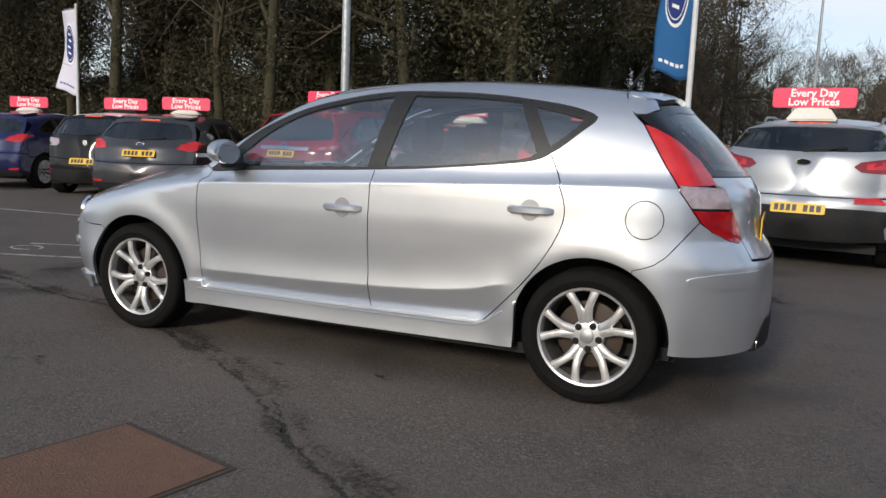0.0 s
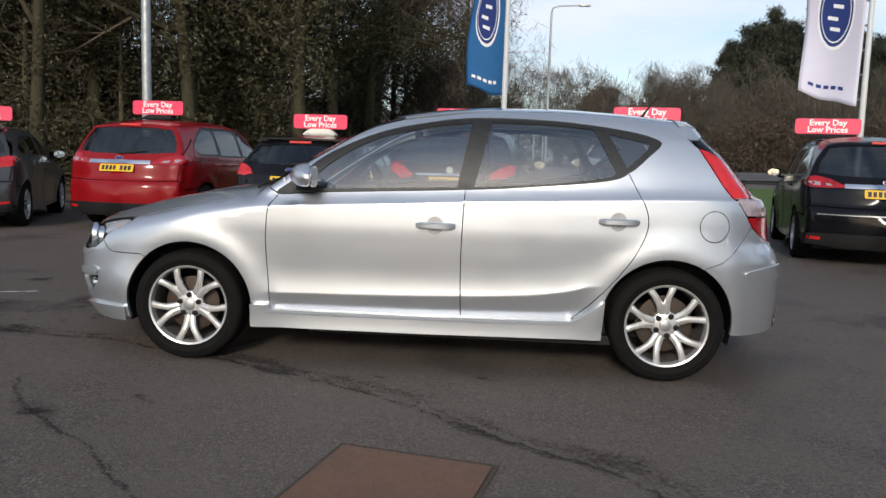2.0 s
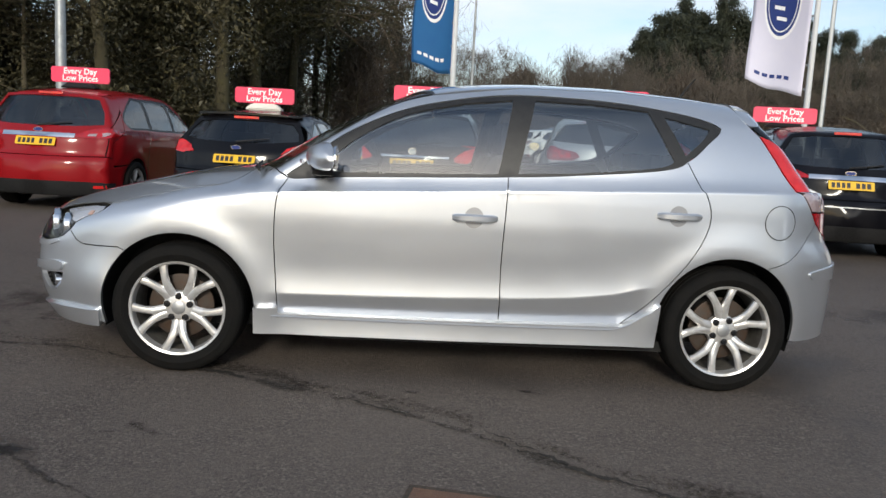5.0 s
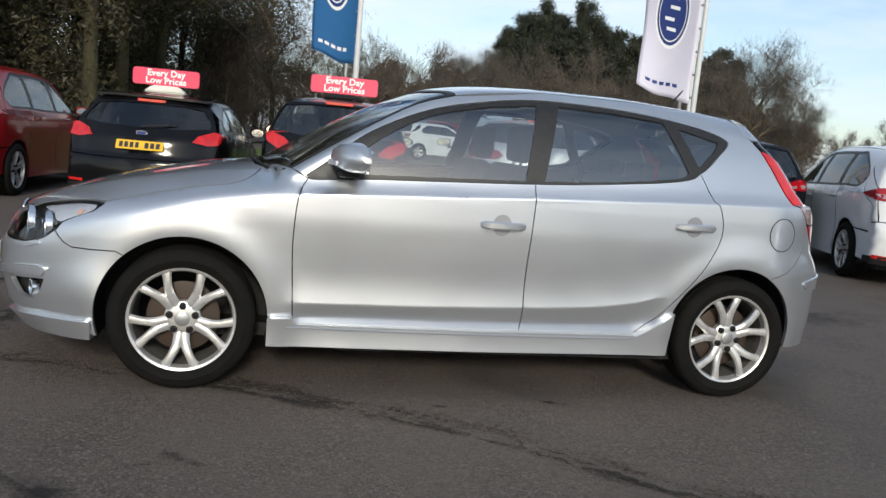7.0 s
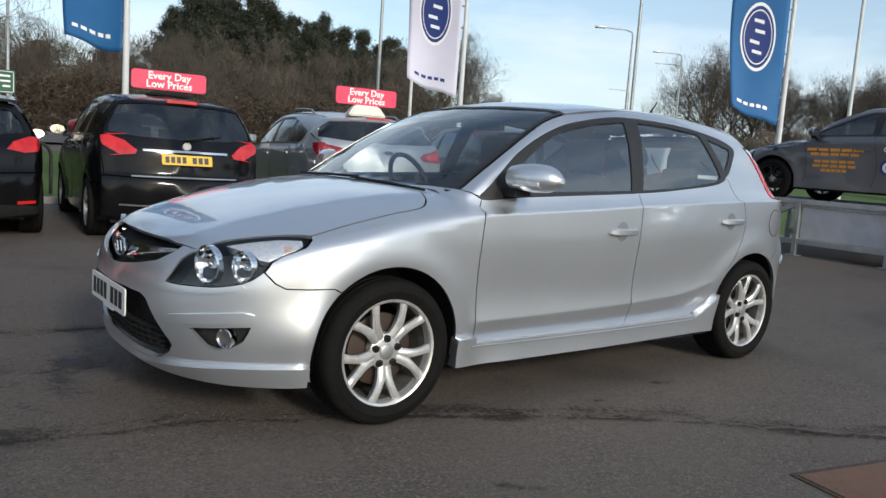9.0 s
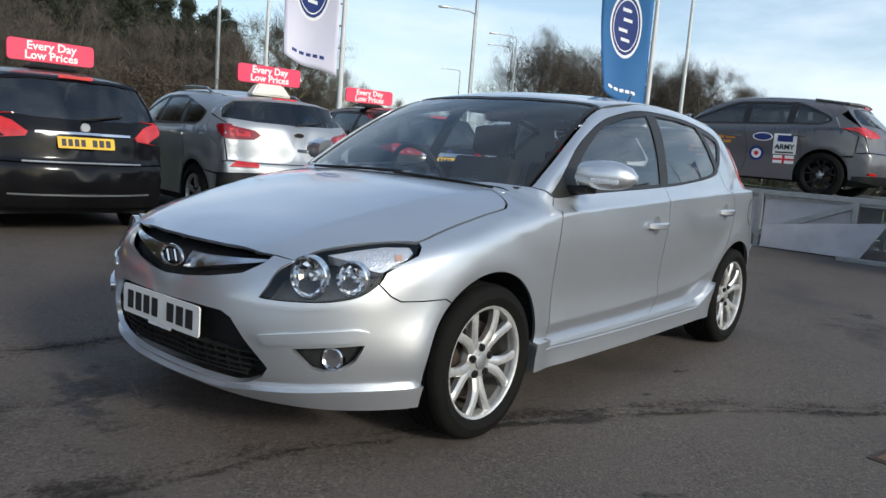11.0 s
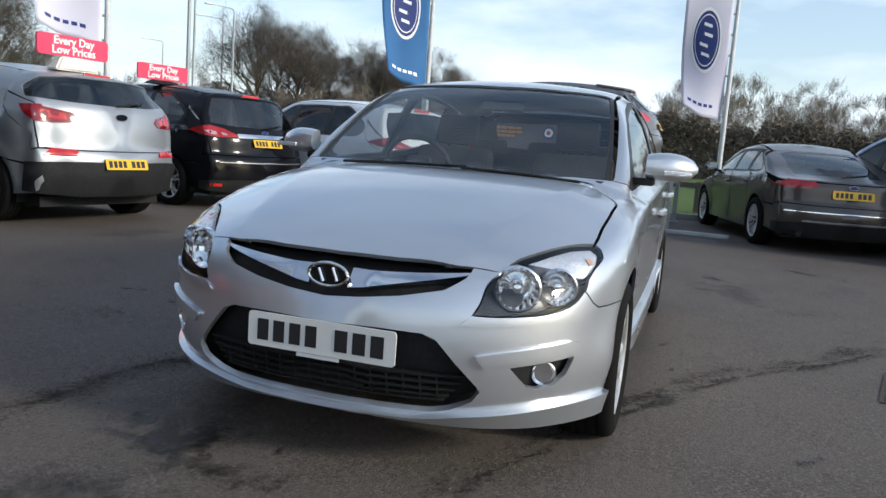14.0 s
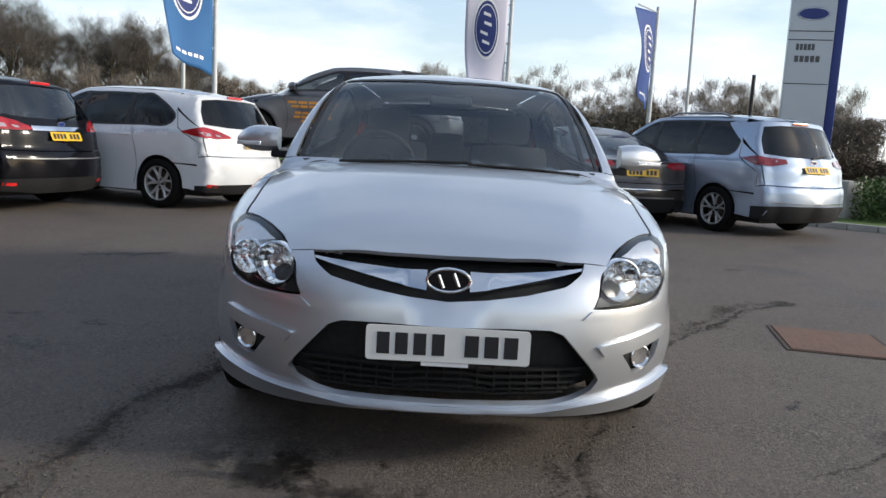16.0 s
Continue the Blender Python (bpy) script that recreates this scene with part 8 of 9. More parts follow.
# dealer totem behind the hedge
totem_face = vary(node_mat("totem_face", (0.45, 0.47, 0.50), rough=0.35, metal=0.3), 0.8, 0.4, (0.38, 0.40, 0.44))
tot = thing("totem_sign", "tall grey and blue totem sign with plain bars and an oval", "sign", pose(26.3, -14.1, float(rise(26.3, -14.1)), 0, 0, -16))
bm = bmesh.new()
bm_box(bm, 0, 0, 4.0, 0.42, 1.62, 8.0, 0.03)
part("body", bm, totem_face, tot)
bm = bmesh.new()
bm_box(bm, 0.04, -0.98, 4.0, 0.52, 0.36, 8.0, 0.10)
part("edge", bm, blue_vinyl, tot, "rounded blue edge", smooth=True)
for z in (4.05, 5.72, 6.05):
    bm = bmesh.new()
    bm_box(bm, -0.213, 0.02, z, 0.006, 1.58, 0.035)
    part("joint", bm, trim_black, tot)
for z, wd in ((5.45, 0.7), (5.0, 0.95)):
    for k in range(5):
        bm = bmesh.new()
        bm_box(bm, -0.214, 0.45 - k * wd / 5, z, 0.008, wd / 6.5, 0.24)
        part("bar", bm, cabin_grey, tot)
bm = bmesh.new()
bm_ngon_prism(bm, ellipse(1.15, 0.5, 28), lambda u, v, w: (-0.212 - w, u, 6.7 + v), 0.01)
part("emblem", bm, blue_vinyl, tot, "blue oval emblem")
bm = bmesh.new()
bm_tube(bm, [(-0.224, u, 6.7 + v) for u, v in ellipse(1.08, 0.44, 28)] + [(-0.224, 0.54, 6.7)], 0.012, 5, cap=False)
part("emblem_line", bm, sign_white, tot)


# road signs, hoops and rails on the verge
def road_sign(x, y, turn, w, h, z, mat, posts=2, label="green road sign on grey posts"):
    th = thing("road_sign", label, "road sign", pose(x, y, float(rise(x, y)), 0, 0, turn))
    bm = bmesh.new()
    bm_ngon_prism(bm, rounded_rect(w, h, 0.06, 3), lambda u, v, q: (u, q - 0.03, z + v), 0.02)
    part("board", bm, mat, th)
    bm = bmesh.new()
    pts = rounded_rect(w - 0.12, h - 0.12, 0.05, 3)
    bm_tube(bm, [(u, -0.034, z + v) for u, v in pts] + [(pts[0][0], -0.034, z + pts[0][1])], 0.018, 4, cap=False)
    for k in range(3):
        bm_box(bm, -w * 0.05 + 0.04 * k, -0.034, z + h * (0.25 - 0.22 * k), w * (0.6 - 0.1 * k), 0.006, h * 0.08)
    part("border", bm, sign_white, th)
    for k in range(posts):
        bm = bmesh.new()
        px = (k - (posts - 1) / 2) * w * 0.6
        bm_tube(bm, [(px, 0.03, 0), (px, 0.03, z + h / 2)], 0.045, 8)
        part("post", bm, galvanised, th, smooth=True)


sign_green = node_mat("sign_green", (0.01, 0.10, 0.06), rough=0.4)
sign_blue = node_mat("sign_blue", (0.02, 0.14, 0.42), rough=0.4)
road_sign(2.5, 35.6, -4, 0.75, 1.0, 2.35, sign_green)
road_sign(0.9, 36.5, -4, 1.0, 0.45, 1.55, sign_white, label="white direction sign on grey posts")
rb = thing("keep_left_sign", "round blue arrow sign on a short post", "road sign", pose(15.2, 19.8, float(rise(15.2, 19.8)), 0, 0, -35))
bm = bmesh.new()
bm_ngon_prism(bm, ellipse(0.6, 0.6, 28), lambda u, v, q: (u, q, 1.35 + v), 0.02)
part("disc", bm, sign_blue, rb)
bm = bmesh.new()
bm_box(bm, 0, -0.004, 1.35, 0.36, 0.004, 0.07)
bm_ngon_prism(bm, [(-0.22, 0), (-0.06, 0.14), (-0.06, -0.14)], lambda u, v, q: (u, -0.008 + q, 1.35 + v), 0.006)
part("arrow", bm, sign_white, rb)
bm = bmesh.new()
bm_tube(bm, [(0, 0.04, 0), (0, 0.04, 1.6)], 0.035, 8)
part("post", bm, galvanised, rb, smooth=True)


def hoop(x, y, turn, w=0.9, h=0.85):
    th = thing("hoop_rail", "black tubular hoop rail on the grass edge", "railing", pose(x, y, float(rise(x, y)) + 0.05, 0, 0, turn), "hoop rails along the verge")
    bm = bmesh.new()
    r = 0.22
    pts = [(-w / 2, 0, 0), (-w / 2, 0, h - r)] + [(-w / 2 + r - r * math.cos(a), 0, h - r + r * math.sin(a)) for a in np.linspace(0.2, 1.5708, 6)] + [(w / 2 - r + r * math.sin(a), 0, h - r + r * math.cos(a)) for a in np.linspace(0, 1.4, 6)] + [(w / 2, 0, h - r), (w / 2, 0, 0)]
    bm_tube(bm, pts, 0.028, 8)
    part("tube", bm, trim_black, th, smooth=True)


for x, y, t in ((-0.9, 10.4, 5), (-3.0, 10.7, -8), (1.2, 10.4, 0), (3.6, 10.7, 0), (5.6, 10.7, -15), (7.6, 9.6, -40)):
    hoop(x, y, t)


def knee_rail(pts, label):
    th = thing("timber_rail", label, "fence", pose(0, 0, 0))
    wood = vary(node_mat("rail_wood", (0.10, 0.085, 0.07), rough=0.85), 6, 0.6, (0.16, 0.14, 0.12))
    for (x0, y0), (x1, y1) in zip(pts, pts[1:]):
        g0, g1 = float(rise(x0, y0)), float(rise(x1, y1))
        d = math.hypot(x1 - x0, y1 - y0)
        tr = math.degrees(math.atan2(y1 - y0, x1 - x0))
        bm = bmesh.new()
        bm_box(bm, 0, 0, 0.62, d, 0.09, 0.11, 0.01, m=pose((x0 + x1) / 2, (y0 + y1) / 2, (g0 + g1) / 2, 0, 0, tr))
        part("rail", bm, wood, th)
        bm = bmesh.new()
        bm_box(bm, x0, y0, g0 + 0.33, 0.12, 0.12, 0.74, 0.01)
        bm_box(bm, x0, y0, g0 + 0.50, 0.125, 0.125, 0.10)
        part("post", bm, wood, th)


knee_rail([(10.9, 6.4), (12.2, 4.0), (12.6, 1.4), (12.4, -1.0), (11.8, -3.4)], "low grey timber knee rail on the verge")
gp = thing("gate_post", "squat rough stone post by the hedge", "post", pose(10.1, -7.7, 0.05, 0, 0, 20))
bm = bmesh.new()
bm_box(bm, 0, 0, 0.36, 0.42, 0.40, 0.74, 0.06)
part("stone", bm, concrete, gp, smooth=True)

# cars on the far side
for k, (fm, mt, sp, x, y, h) in enumerate(((small_form, white_paint, SMALL, 4.2, 27.0, 80), (hatch_form, red_paint, HATCH, 9.5, 36.5, -96))):
    parked_car("distant_car", "small distant car by the far road", rear_at(fm, x, y, h, float(rise(x, y)) + 0.1), fm, mt, sp, "distant cars")

# ---- trees ----
bark = vary(node_mat("bark", (0.10, 0.082, 0.058), rough=0.95), 5, 0.8, (0.13, 0.115, 0.06), bump=0.8, bump_scale=30)
bark_moss = vary(vary(node_mat("bark_moss", (0.040, 0.034, 0.020), rough=0.95), 2.5, 0.8, (0.062, 0.056, 0.020)), 12, 0.5, (0.03, 0.024, 0.018), bump=0.8, bump_scale=30)
twig = vary(node_mat("twig", (0.085, 0.062, 0.045), rough=0.95), 3, 0.6, (0.12, 0.09, 0.06))
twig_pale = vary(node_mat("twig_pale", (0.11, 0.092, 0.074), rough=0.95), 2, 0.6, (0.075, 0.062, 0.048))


def leaf_mat(name, a, b):
    m = node_mat(name, a, rough=0.6)
    n, l = m.node_tree.nodes, m.node_tree.links
    g = n.new("ShaderNodeNewGeometry")
    mx = n.new("ShaderNodeMixRGB")
    mx.inputs["Color1"].default_value, mx.inputs["Color2"].default_value = (*a, 1), (*b, 1)
    l.new(g.outputs["Random Per Island"], mx.inputs["Fac"])
    l.new(mx.outputs["Color"], n["Principled BSDF"].inputs["Base Color"])
    return m


ivy = leaf_mat("ivy", (0.024, 0.023, 0.012), (0.072, 0.062, 0.028))
conifer = leaf_mat("conifer", (0.015, 0.021, 0.012), (0.038, 0.042, 0.022))
dead_leaf = leaf_mat("dead_leaf", (0.032, 0.022, 0.014), (0.085, 0.057, 0.030))
brush = leaf_mat("brush", (0.045, 0.033, 0.024), (0.110, 0.082, 0.056))
brush_pale = leaf_mat("brush_pale", (0.050, 0.042, 0.034), (0.105, 0.088, 0.070))
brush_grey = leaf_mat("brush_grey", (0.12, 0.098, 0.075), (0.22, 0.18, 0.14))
bush_leaf = leaf_mat("bush_leaf", (0.03, 0.06, 0.012), (0.08, 0.13, 0.03))


def tubes(segs, sides=5):
    """Many tapered sticks at once: rows of start, end, start radius, end radius."""
    s = np.asarray(segs, float)
    p, q, r0, r1 = s[:, :3], s[:, 3:6], s[:, 6], s[:, 7]
    d = q - p
    d /= np.maximum(np.linalg.norm(d, axis=1, keepdims=True), 1e-9)
    ref = np.where(np.abs(d[:, 2:3]) > 0.9, np.array([[1.0, 0, 0]]), np.array([[0, 0, 1.0]]))
    u = np.cross(d, ref)
    u /= np.linalg.norm(u, axis=1, keepdims=True)
    w = np.cross(d, u)
    a = 2 * np.pi * np.arange(sides) / sides
    ring = u[:, None] * np.cos(a)[None, :, None] + w[:, None] * np.sin(a)[None, :, None]
    v = np.concatenate([p[:, None] + ring * r0[:, None, None], q[:, None] + ring * r1[:, None, None]], 1)
    n = len(s)
    base = (np.arange(n) * 2 * sides)[:, None]
    k = np.arange(sides)
    f = np.stack([base + k, base + (k + 1) % sides, base + sides + (k + 1) % sides, base + sides + k], -1).reshape(-1, 4)
    return v.reshape(-1, 3), f


def leaves(rng, centres, size, count, spread, aspect=0.5, up=0.0):
    """Small leaf blades scattered round centres."""
    c = centres[rng.integers(len(centres), size=count)] + rng.normal(0, 1, (count, 3)) * spread
    a, b = rng.normal(0, 1, (count, 3)), rng.normal(0, 1, (count, 3))
    a[:, 2] = np.abs(a[:, 2]) + up
    a /= np.linalg.norm(a, axis=1, keepdims=True)
    b = np.cross(a, b)
    b /= np.linalg.norm(b, axis=1, keepdims=True)
    s = size * rng.uniform(0.6, 1.4, (count, 1))
    v = np.stack([c - a * s, c + a * s * 0.2 + b * s * aspect * 1.5, c + a * s], 1).reshape(-1, 3)
    f = np.arange(count * 3).reshape(-1, 3)
    return v, f


def grow(seed, h, r0, first=0.35, limbs=13, levels=4, spread=0.8, kids=4, up=0.35, lean=0.0, reach=0.36):
    """Trunk and branches of a bare tree as sticks by level, and the tips."""
    rng = np.random.default_rng(seed)
    big, fine, tips = [], [], []

    def stick(p, d, ln, r, level):
        n = (4, 4, 3, 2, 1)[level]
        pts, dirs = [p], []
        for k in range(n):
            d = d + rng.normal(0, 0.13 + 0.04 * level, 3) + np.array([0, 0, up * 0.25 * (level > 0)])
            d = d / np.linalg.norm(d)
            pts.append(pts[-1] + d * ln / n)
            dirs.append(d)
        for k in range(n):
            ra, rb = r * (1 - 0.75 * k / n), r * (1 - 0.75 * (k + 1) / n)
            (big if level < 2 else fine).append((*pts[k], *pts[k + 1], max(ra, 0.006), max(rb, 0.005)))
        if level >= levels:
            tips.append(pts[-1])
            return
        for k in range(kids + (1 if level == 1 else 0)):
            t = rng.uniform(0.25, 1.0)
            i = min(int(t * n), n - 1)
            q = pts[i] + (pts[i + 1] - pts[i]) * (t * n - i)
            side = rng.normal(0, 1, 3)
            side -= dirs[i] * (side @ dirs[i])
            side /= np.linalg.norm(side)
            nd = dirs[i] * 0.75 + side * spread
            stick(q, nd / np.linalg.norm(nd), ln * rng.uniform(0.42, 0.68), max(r * (1 - 0.7 * t) * 0.62, 0.006), level + 1)

    p, d = np.zeros(3), np.array([lean, 0.0, 1.0])
    n = 9
    trunk = [p]
    for k in range(n):
        d = d + rng.normal(0, 0.045, 3)
        d = d / np.linalg.norm(d)
        trunk.append(trunk[-1] + d * h / n)
        big.append((*trunk[-2], *trunk[-1], r0 * (1 - 0.9 * (k / n) ** 0.8) + (0.25 * r0 if k == 0 else 0), r0 * (1 - 0.9 * ((k + 1) / n) ** 0.8)))
    for k in range(limbs):
        t = first + (1 - first) * (k + rng.uniform(0, 1)) / limbs
        i = min(int(t * n), n - 1)
        q = trunk[i] + (trunk[i + 1] - trunk[i]) * (t * n - i)
        a = rng.uniform(0, 6.283)
        nd = np.array([math.cos(a) * spread, math.sin(a) * spread, rng.uniform(0.25, 0.9)])
        stick(q, nd / np.linalg.norm(nd), h * (reach * (1 - 0.55 * t)), r0 * 0.42 * (1 - 0.7 * t) + 0.01, 1)
    return np.array(big), np.array(fine), np.array(tips), np.array(trunk)


def tree(name, label, seed, h, r0, trunk_mat, twig_mat, cover=None, cover_n=0, cover_size=0.09, cover_spread=0.35, cover_to=0.8, group="", spray=0, spray_mat=None, spray_len=0.22, spray_thin=0.03, **kw):
    """A tree with trunk and crown; cover adds ivy or needles on trunk and limbs."""
    big, fine, tips, trunk = grow(seed, h, r0, **kw)
    th = thing(name, label, "tree", None, group)
    v, f = tubes(big, 7)
    mesh_ob("trunk", v, f.tolist(), trunk_mat, th)
    v, f = tubes(fine, 3)
    mesh_ob("crown", v, f.tolist(), twig_mat, th, "bare fine twigs")
    rng = np.random.default_rng(seed + 99)
    if spray:
        v, f = leaves(rng, tips, spray_len, spray, 0.16, spray_thin, 0.9)
        mesh_ob("twig_spray", v, f.tolist(), spray_mat, th, "finest bare twigs", smooth=False)
    if cover is not None:
        c = np.concatenate([big[:, :3], big[:, 3:6]])
        c = c[(c[:, 2] < h * cover_to) & (c[:, 2] > 0.3)]
        sub = c[rng.integers(len(c), size=240)] + rng.normal(0, 0.2, (240, 3))
        v, f = leaves(rng, sub, cover_size, cover_n, cover_spread)
        mesh_ob("ivy", v, f.tolist(), cover, th, "clumps of dark leaves", smooth=False)
    return th


def needle_tree(name, label, seed, h, r0, width, count, mat, first=0.12, size=0.16, group="", aspect=0.5, up=0.0, look_of="dense dark evergreen sprays", boughs=70, ragged=False):
    """A dense evergreen: trunk, whorls of boughs, and many needle sprays on the boughs."""
    rng = np.random.default_rng(seed)
    segs, centres = [], []
    lean = rng.normal(0, 0.03, 2)
    for k in range(8):
        a, b = k / 8, (k + 1) / 8
        segs.append((lean[0] * h * a, lean[1] * h * a, h * a, lean[0] * h * b, lean[1] * h * b, h * b, r0 * (1 - 0.9 * a), r0 * (1 - 0.9 * b)))
    for k in range(boughs):
        t = first + (1 - first) * rng.uniform(0, 1) ** 0.85
        ln = width * (1 - t) ** 0.55 * rng.uniform(0.55, 1.15) + 0.25
        if ragged:
            ln = width * min(1.0, 2.4 * (1.06 - t)) * rng.uniform(0.25, 1.1)
        a = rng.uniform(0, 6.283)
        p = np.array([lean[0] * h * t, lean[1] * h * t, h * t])
        d = np.array([math.cos(a), math.sin(a), rng.uniform(-0.1, 0.45)])
        q = p + d * ln
        segs.append((*p, *q, 0.035, 0.012))
        for j in range(5):
            centres.append(p + (q - p) * (0.35 + 0.16 * j) + rng.normal(0, 0.12, 3))
    th = thing(name, label, "tree", None, group)
    v, f = tubes(segs, 6)
    mesh_ob("trunk", v, f.tolist(), bark, th)
    v, f = leaves(rng, np.array(centres), size, count, (0.30 if ragged else width * 0.11 + 0.08), aspect, up)
    mesh_ob("crown", v, f.tolist(), mat, th, look_of, smooth=False)
    return th


def place(ob, x, y, turn, s, first=False):
    m = pose(x, y, float(rise(x, y)) - 0.05, 0, 0, turn)
    if first:
        ob.matrix_world = m @ Matrix.Scale(s, 4)
        return ob
    c = copy_thing(ob, m)
    c.scale = (s, s, s)
    return c


rt = np.random.default_rng(11)
wood = [tree("woodland_tree", "tall bare tree with ivy on its mossy trunk", 100 + k, 15.5 + k, 0.22 + 0.03 * k, bark_moss, twig, ivy, 11000, 0.075, 0.36, 0.62, "trees of the wood", spray=5200, spray_mat=brush, spray_len=0.26, first=0.22, limbs=15, levels=4, kids=4) for k in range(3)]
wood.append(tree("woodland_tree", "slender bare tree with yellowish mossy trunk", 140, 15.0, 0.20, bark_moss, twig_pale, ivy, 1600, 0.05, 0.22, 0.30, "trees of the wood", spray=4200, spray_mat=brush_pale, spray_len=0.26, first=0.25, limbs=14, levels=4, kids=4))
spots = [(-10.6, 13.2, 3), (-13.6, 14.6, 3), (-16.3, 13.4, 3), (-20.5, 15.5, 0), (-24.0, 13.8, 1), (-29.0, 15.5, 2), (-8.0, 16.0, 1), (-5.4, 17.8, 0), (-12.2, 18.5, 2), (-17.6, 19.0, 1), (-5.6, 22.5, 2), (-6.9, 23.0, 0), (-10.4, 23.5, 1), (-15.0, 24.0, 0), (-22.0, 22.0, 2), (-28.0, 21.0, 0), (-5.2, 28.5, 1), (-7.0, 29.5, 2), (-8.6, 30.0, 0), (-13.0, 30.0, 2), (-4.9, 35.2, 0), (-6.4, 37.0, 1), (-18.5, 29.0, 1), (-35.0, 18.0, 1), (-24.0, 28.0, 2), (-11.0, 36.0, 3), (-3.4, 36.5, 2), (-2.2, 39.5, 0), (-4.4, 33.0, 1), (-0.6, 43.0, 2), (-1.6, 46.0, 1)]
used = set()
for x, y, k in spots:
    place(wood[k], x, y, rt.uniform(0, 360), rt.uniform(0.88, 1.12) * (0.68 if x > -4.6 and y > 30 else 1.0), k not in used)
    used.add(k)
# evergreen hollies and ivy bushes fill the wood below the crowns
bush = needle_tree("woodland_evergreen", "dark broad evergreen filling the wood", 7, 7.5, 0.12, 2.3, 19000, ivy, 0.03, 0.060, "evergreens of the wood")
bush2 = needle_tree("woodland_thicket", "brown leafless thicket filling the wood", 8, 6.2, 0.10, 2.4, 13000, brush, 0.02, 0.24, "thickets of the wood", 0.05, 0.5, "dense brown twigs")
first = [True, True]
for k in range(32):
    t = k / 32
    x = -36 + 35.5 * t + rt.normal(0, 1.0)
    y = 19 + 17 * max(0.0, t - 0.45) * 1.5 + rt.uniform(0, 7)
    if x > -2.2:
        y = max(y, 34)
    x = min(x, -4.6 if y < 33 else -2.9)
    j = int(rt.uniform() < 0.72)
    place((bush, bush2)[j], x, y, rt.uniform(0, 360), rt.uniform(0.75, 1.12), first[j])
    first[j] = False
for k in range(16):
    x = -28.0 + 21.0 * k / 15 + rt.normal(0, 0.5)
    y = 17.0 + rt.uniform(0, 3.5) + max(0.0, x + 11.0) * 0.75
    place(bush, min(x, -5.6), y, rt.uniform(0, 360), rt.uniform(0.80, 1.25))
# far pine copse beyond the road: tall, ragged pines with russet scrub at their feet
EYE = Vector((-1.5, -4.2))


def bearing(deg, far):
    """A spot on the plan by its bearing and distance from the forecourt."""
    return EYE.x + far * math.cos(radians(deg)), EYE.y + far * math.sin(radians(deg))


pine = [needle_tree("pine_tree", "tall dark green pine in a far copse", 21 + k, 13.6 + 1.0 * k, 0.30, 3.1 + 0.5 * k, 24000, conifer, 0.16, 0.17, "pines of the copse", 0.28, 0.5, boughs=44, ragged=True) for k in range(3)]
used = set()
for k in range(40):
    deg = 56.5 + 17.0 * (k + rt.uniform(-0.3, 0.3)) / 39
    edge = max(0.0, abs(deg - 67.0) - 4.0) / 6.0
    x, y = bearing(deg, rt.uniform(88, 108))
    place(pine[k % 3], x, y, rt.uniform(0, 360), (1.12 if deg > 63 else 1.04) * rt.uniform(0.76, 1.10) * (1 - 0.22 * edge), k % 3 not in used)
    used.add(k % 3)
for deg, far, s in ((81.0, 112, 0.78), (77.0, 105, 0.55), (84.5, 110, 0.50)):
    place(pine[0], *bearing(deg, far), rt.uniform(0, 360), s)
russet = leaf_mat("russet", (0.034, 0.024, 0.017), (0.088, 0.062, 0.040))
sc = needle_tree("russet_shrub", "russet bushy undergrowth below the pines", 31, 6.2, 0.14, 3.6, 7000, russet, 0.02, 0.30, "russet shrubs", 0.2, 0.3, "dense russet twigs")
for k in range(26):
    place(sc, *bearing(55.5 + 1.05 * k + rt.normal(0, 0.3), rt.uniform(78, 86)), rt.uniform(0, 360), rt.uniform(0.62, 1.15), k == 0)
# round-headed bare trees beyond the verge and far off beyond the road
rd = [tree("bare_tree", "round-headed bare winter tree", 60 + k, 3.9, 0.16, bark, twig_pale, None, group="bare trees", spray=20000, spray_mat=brush_pale, spray_len=0.17, spray_thin=0.02, first=0.22, limbs=17, levels=4, spread=0.75, kids=4, up=0.65, reach=0.80) for k in range(2)]
rf = [True, True]
for k, (x, y, s) in enumerate(((21.0, 28.5, 1.15), (24.0, 29.0, 0.7), (62.5, 41.0, 2.0), (66.0, 38.9, 1.9), (68.5, 42.5, 1.75), (68.5, 31.0, 1.7), (71.0, 28.0, 1.75), (75.5, 31.0, 1.55), (69.5, 36.8, 1.6), (72.5, 34.0, 1.55), (74.0, 24.8, 1.3), (80.0, 27.0, 1.5), (9.6, 35.0, 0.95))):
    place(rd[k % 2], x, y, rt.uniform(0, 360), s, rf[k % 2])
    rf[k % 2] = False


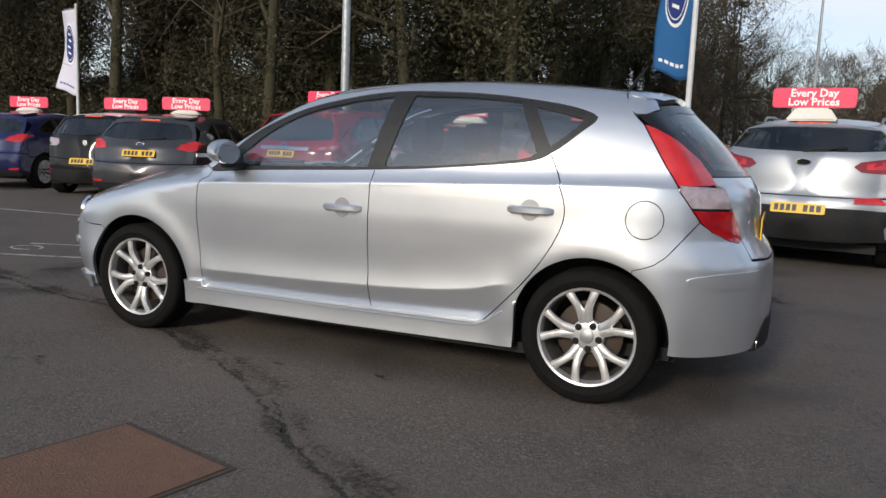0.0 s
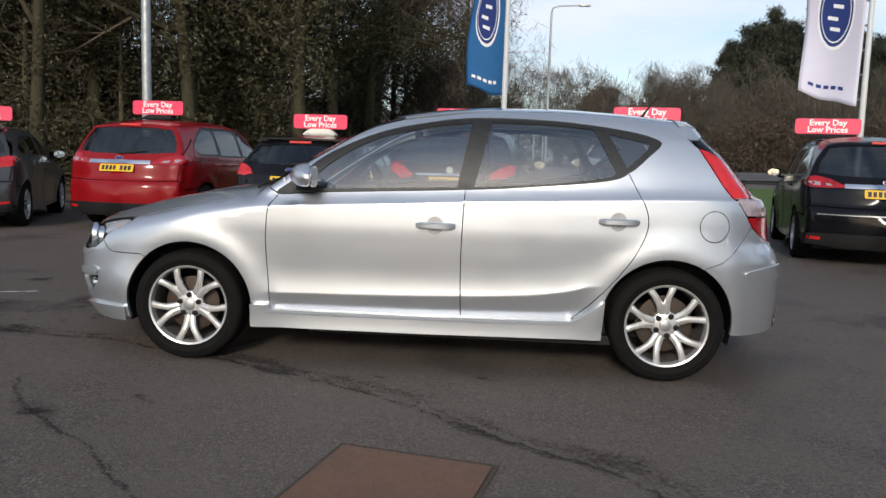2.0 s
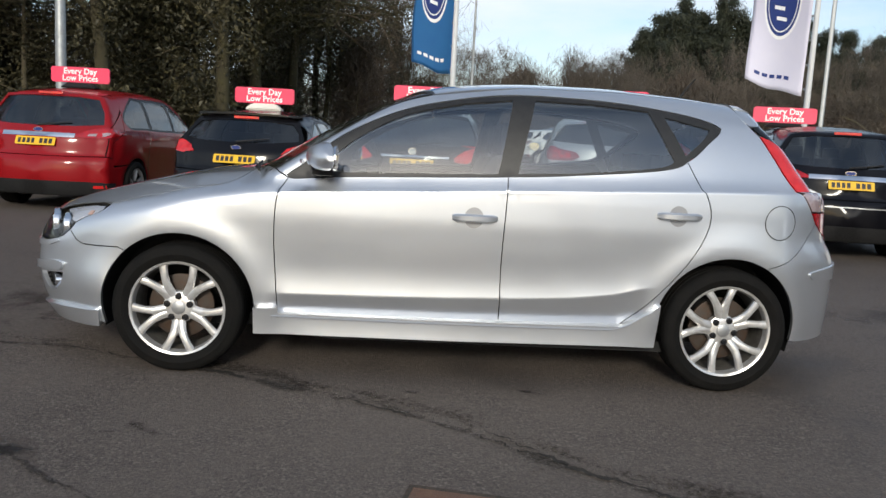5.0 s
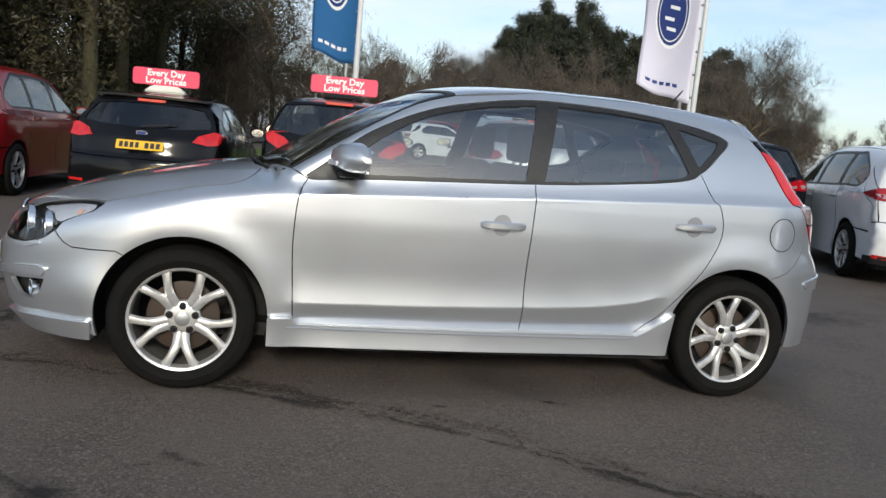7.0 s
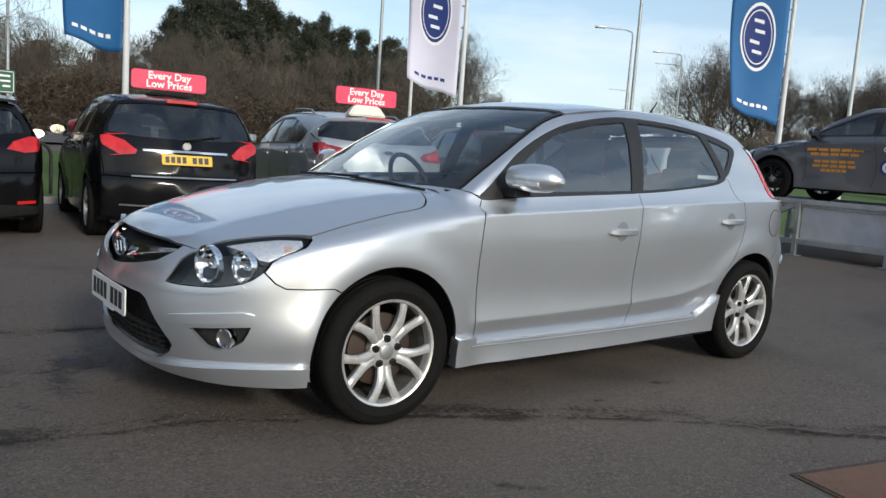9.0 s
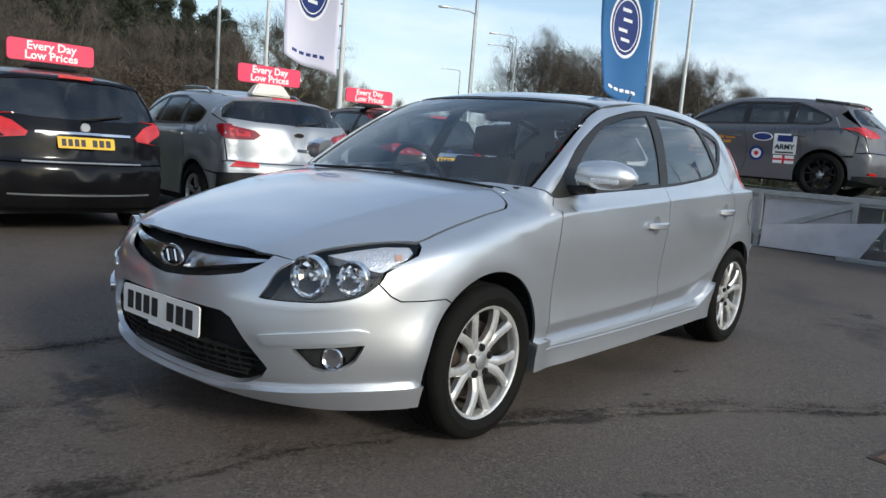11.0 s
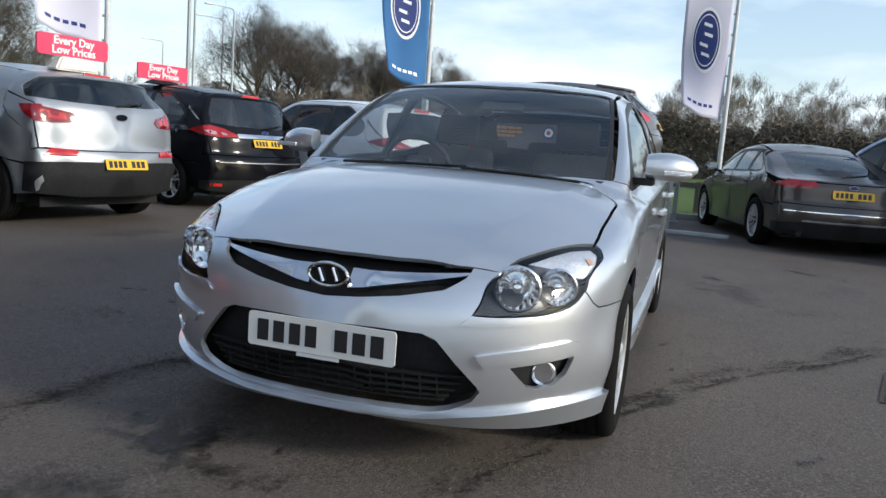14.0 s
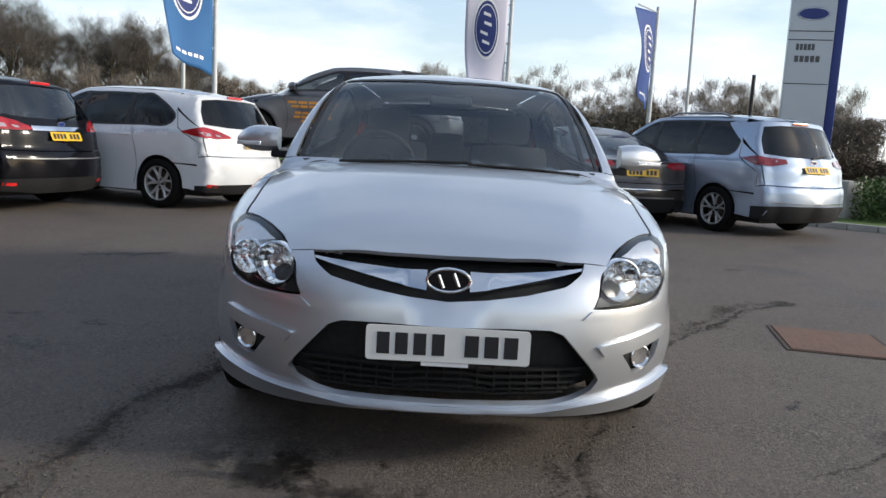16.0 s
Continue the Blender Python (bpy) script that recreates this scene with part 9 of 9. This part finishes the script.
def far_trees(name, label, spots, mat, seed, h, sprays=1300):
    """A distant belt of leafless trees as one mass of sticks."""
    big, fine, tips, trunk = grow(seed, h, 0.013 * h, first=0.1, limbs=11, levels=3, spread=0.8, kids=3, up=0.5)
    unit = np.concatenate([big, fine])
    rng = np.random.default_rng(seed)
    vs, fs, n = [], [], 0
    for x, y, s in spots:
        a = rng.uniform(0, 6.283)
        rot = np.array([[math.cos(a), -math.sin(a), 0], [math.sin(a), math.cos(a), 0], [0, 0, 1]])
        k = unit.copy()
        sx = rng.uniform(0.9, 1.5)
        sc3 = np.array([sx, sx, 1.0]) * s
        k[:, :3] = (k[:, :3] * sc3) @ rot.T + (x, y, float(rise(x, y)))
        k[:, 3:6] = (k[:, 3:6] * sc3) @ rot.T + (x, y, float(rise(x, y)))
        k[:, 6:] = np.maximum(k[:, 6:] * s, 0.010)
        v, f = tubes(k, 3)
        vs.append(v)
        fs += (f + n).tolist()
        n += len(v)
        v, f = leaves(rng, (tips * sc3) @ rot.T + (x, y, float(rise(x, y))), 0.06 * h, sprays, 0.035 * h, 0.03, 0.9)
        vs.append(v)
        fs += (f + n).tolist()
        n += len(v)
    ob = mesh_ob(name, np.concatenate(vs), fs, mat)
    return tagged(ob, label, "trees", kind="stuff")


sp = [(62 + rt.uniform(-4, 9), -34 + 1.15 * k + rt.normal(0, 0.6), rt.uniform(0.75, 1.1) * (0.62 if -34 + 1.15 * k > 3 else 1.0)) for k in range(62)]
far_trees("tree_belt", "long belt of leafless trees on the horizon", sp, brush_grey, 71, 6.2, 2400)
sp = [(-4 + 1.0 * k + rt.normal(0, 0.7), 62 + rt.uniform(-5, 8), rt.uniform(0.75, 1.1)) for k in range(52)]
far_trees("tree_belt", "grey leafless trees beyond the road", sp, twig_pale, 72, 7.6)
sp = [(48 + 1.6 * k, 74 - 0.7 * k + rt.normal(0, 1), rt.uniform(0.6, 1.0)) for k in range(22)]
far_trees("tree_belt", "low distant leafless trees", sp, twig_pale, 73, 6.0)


def hedge(name, label, x0, y0, x1, y1, h, thick, mat, count, seed, size=0.09, aspect=0.5):
    """A clipped hedge of stems and many leaves."""
    rng = np.random.default_rng(seed)
    t = rng.uniform(0, 1, count)
    d = np.array([x1 - x0, y1 - y0])
    nrm = np.array([-d[1], d[0]]) / np.hypot(*d)
    q = np.array([x0, y0]) + t[:, None] * d + nrm * rng.uniform(-thick / 2, thick / 2, (count, 1))
    z = h * rng.uniform(0, 1, count) ** 0.8 * (0.88 + 0.1 * np.sin(t * 40) + 0.07 * np.sin(t * 131) + 0.05 * np.sin(t * 310))
    c = np.column_stack([q, z + rise(q[:, 0], q[:, 1])])
    a, b = rng.normal(0, 1, (count, 3)), rng.normal(0, 1, (count, 3))
    a /= np.linalg.norm(a, axis=1, keepdims=True)
    b = np.cross(a, b)
    b /= np.linalg.norm(b, axis=1, keepdims=True)
    s = size * rng.uniform(0.6, 1.4, (count, 1))
    v = np.stack([c - a * s, c + a * s * 0.2 + b * s * aspect * 1.5, c + a * s], 1).reshape(-1, 3)
    ob = mesh_ob(name, v, np.arange(count * 3).reshape(-1, 3).tolist(), mat, smooth=False)
    return tagged(ob, label, "hedge", kind="stuff")


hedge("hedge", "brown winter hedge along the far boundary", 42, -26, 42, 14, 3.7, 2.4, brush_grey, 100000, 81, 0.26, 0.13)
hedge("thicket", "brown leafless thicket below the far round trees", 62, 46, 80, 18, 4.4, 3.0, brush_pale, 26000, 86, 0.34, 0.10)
hedge("hedge", "dark clipped hedge beyond the verge", 24, -22, 26, -2, 1.5, 1.2, dead_leaf, 26000, 82, 0.11, 0.25)
hedge("thicket", "dark brown leafless thicket beyond the road", -10, 55, 48, 58, 4.4, 3.0, brush, 70000, 84, 0.30, 0.10)
hedge("thicket", "dark undergrowth deep in the wood", -46, 24, -6.5, 38, 4.2, 4.0, brush, 60000, 85, 0.26, 0.16)
hedge("thicket", "dark evergreen undergrowth along the edge of the wood", -36, 17.5, -9.0, 20.0, 3.0, 3.0, ivy, 60000, 87, 0.10, 0.40)
hedge("shrub", "green leafy shrub beside the stone post", 9.2, -8.0, 11.4, -9.6, 0.85, 1.2, bush_leaf, 7000, 83, 0.045)
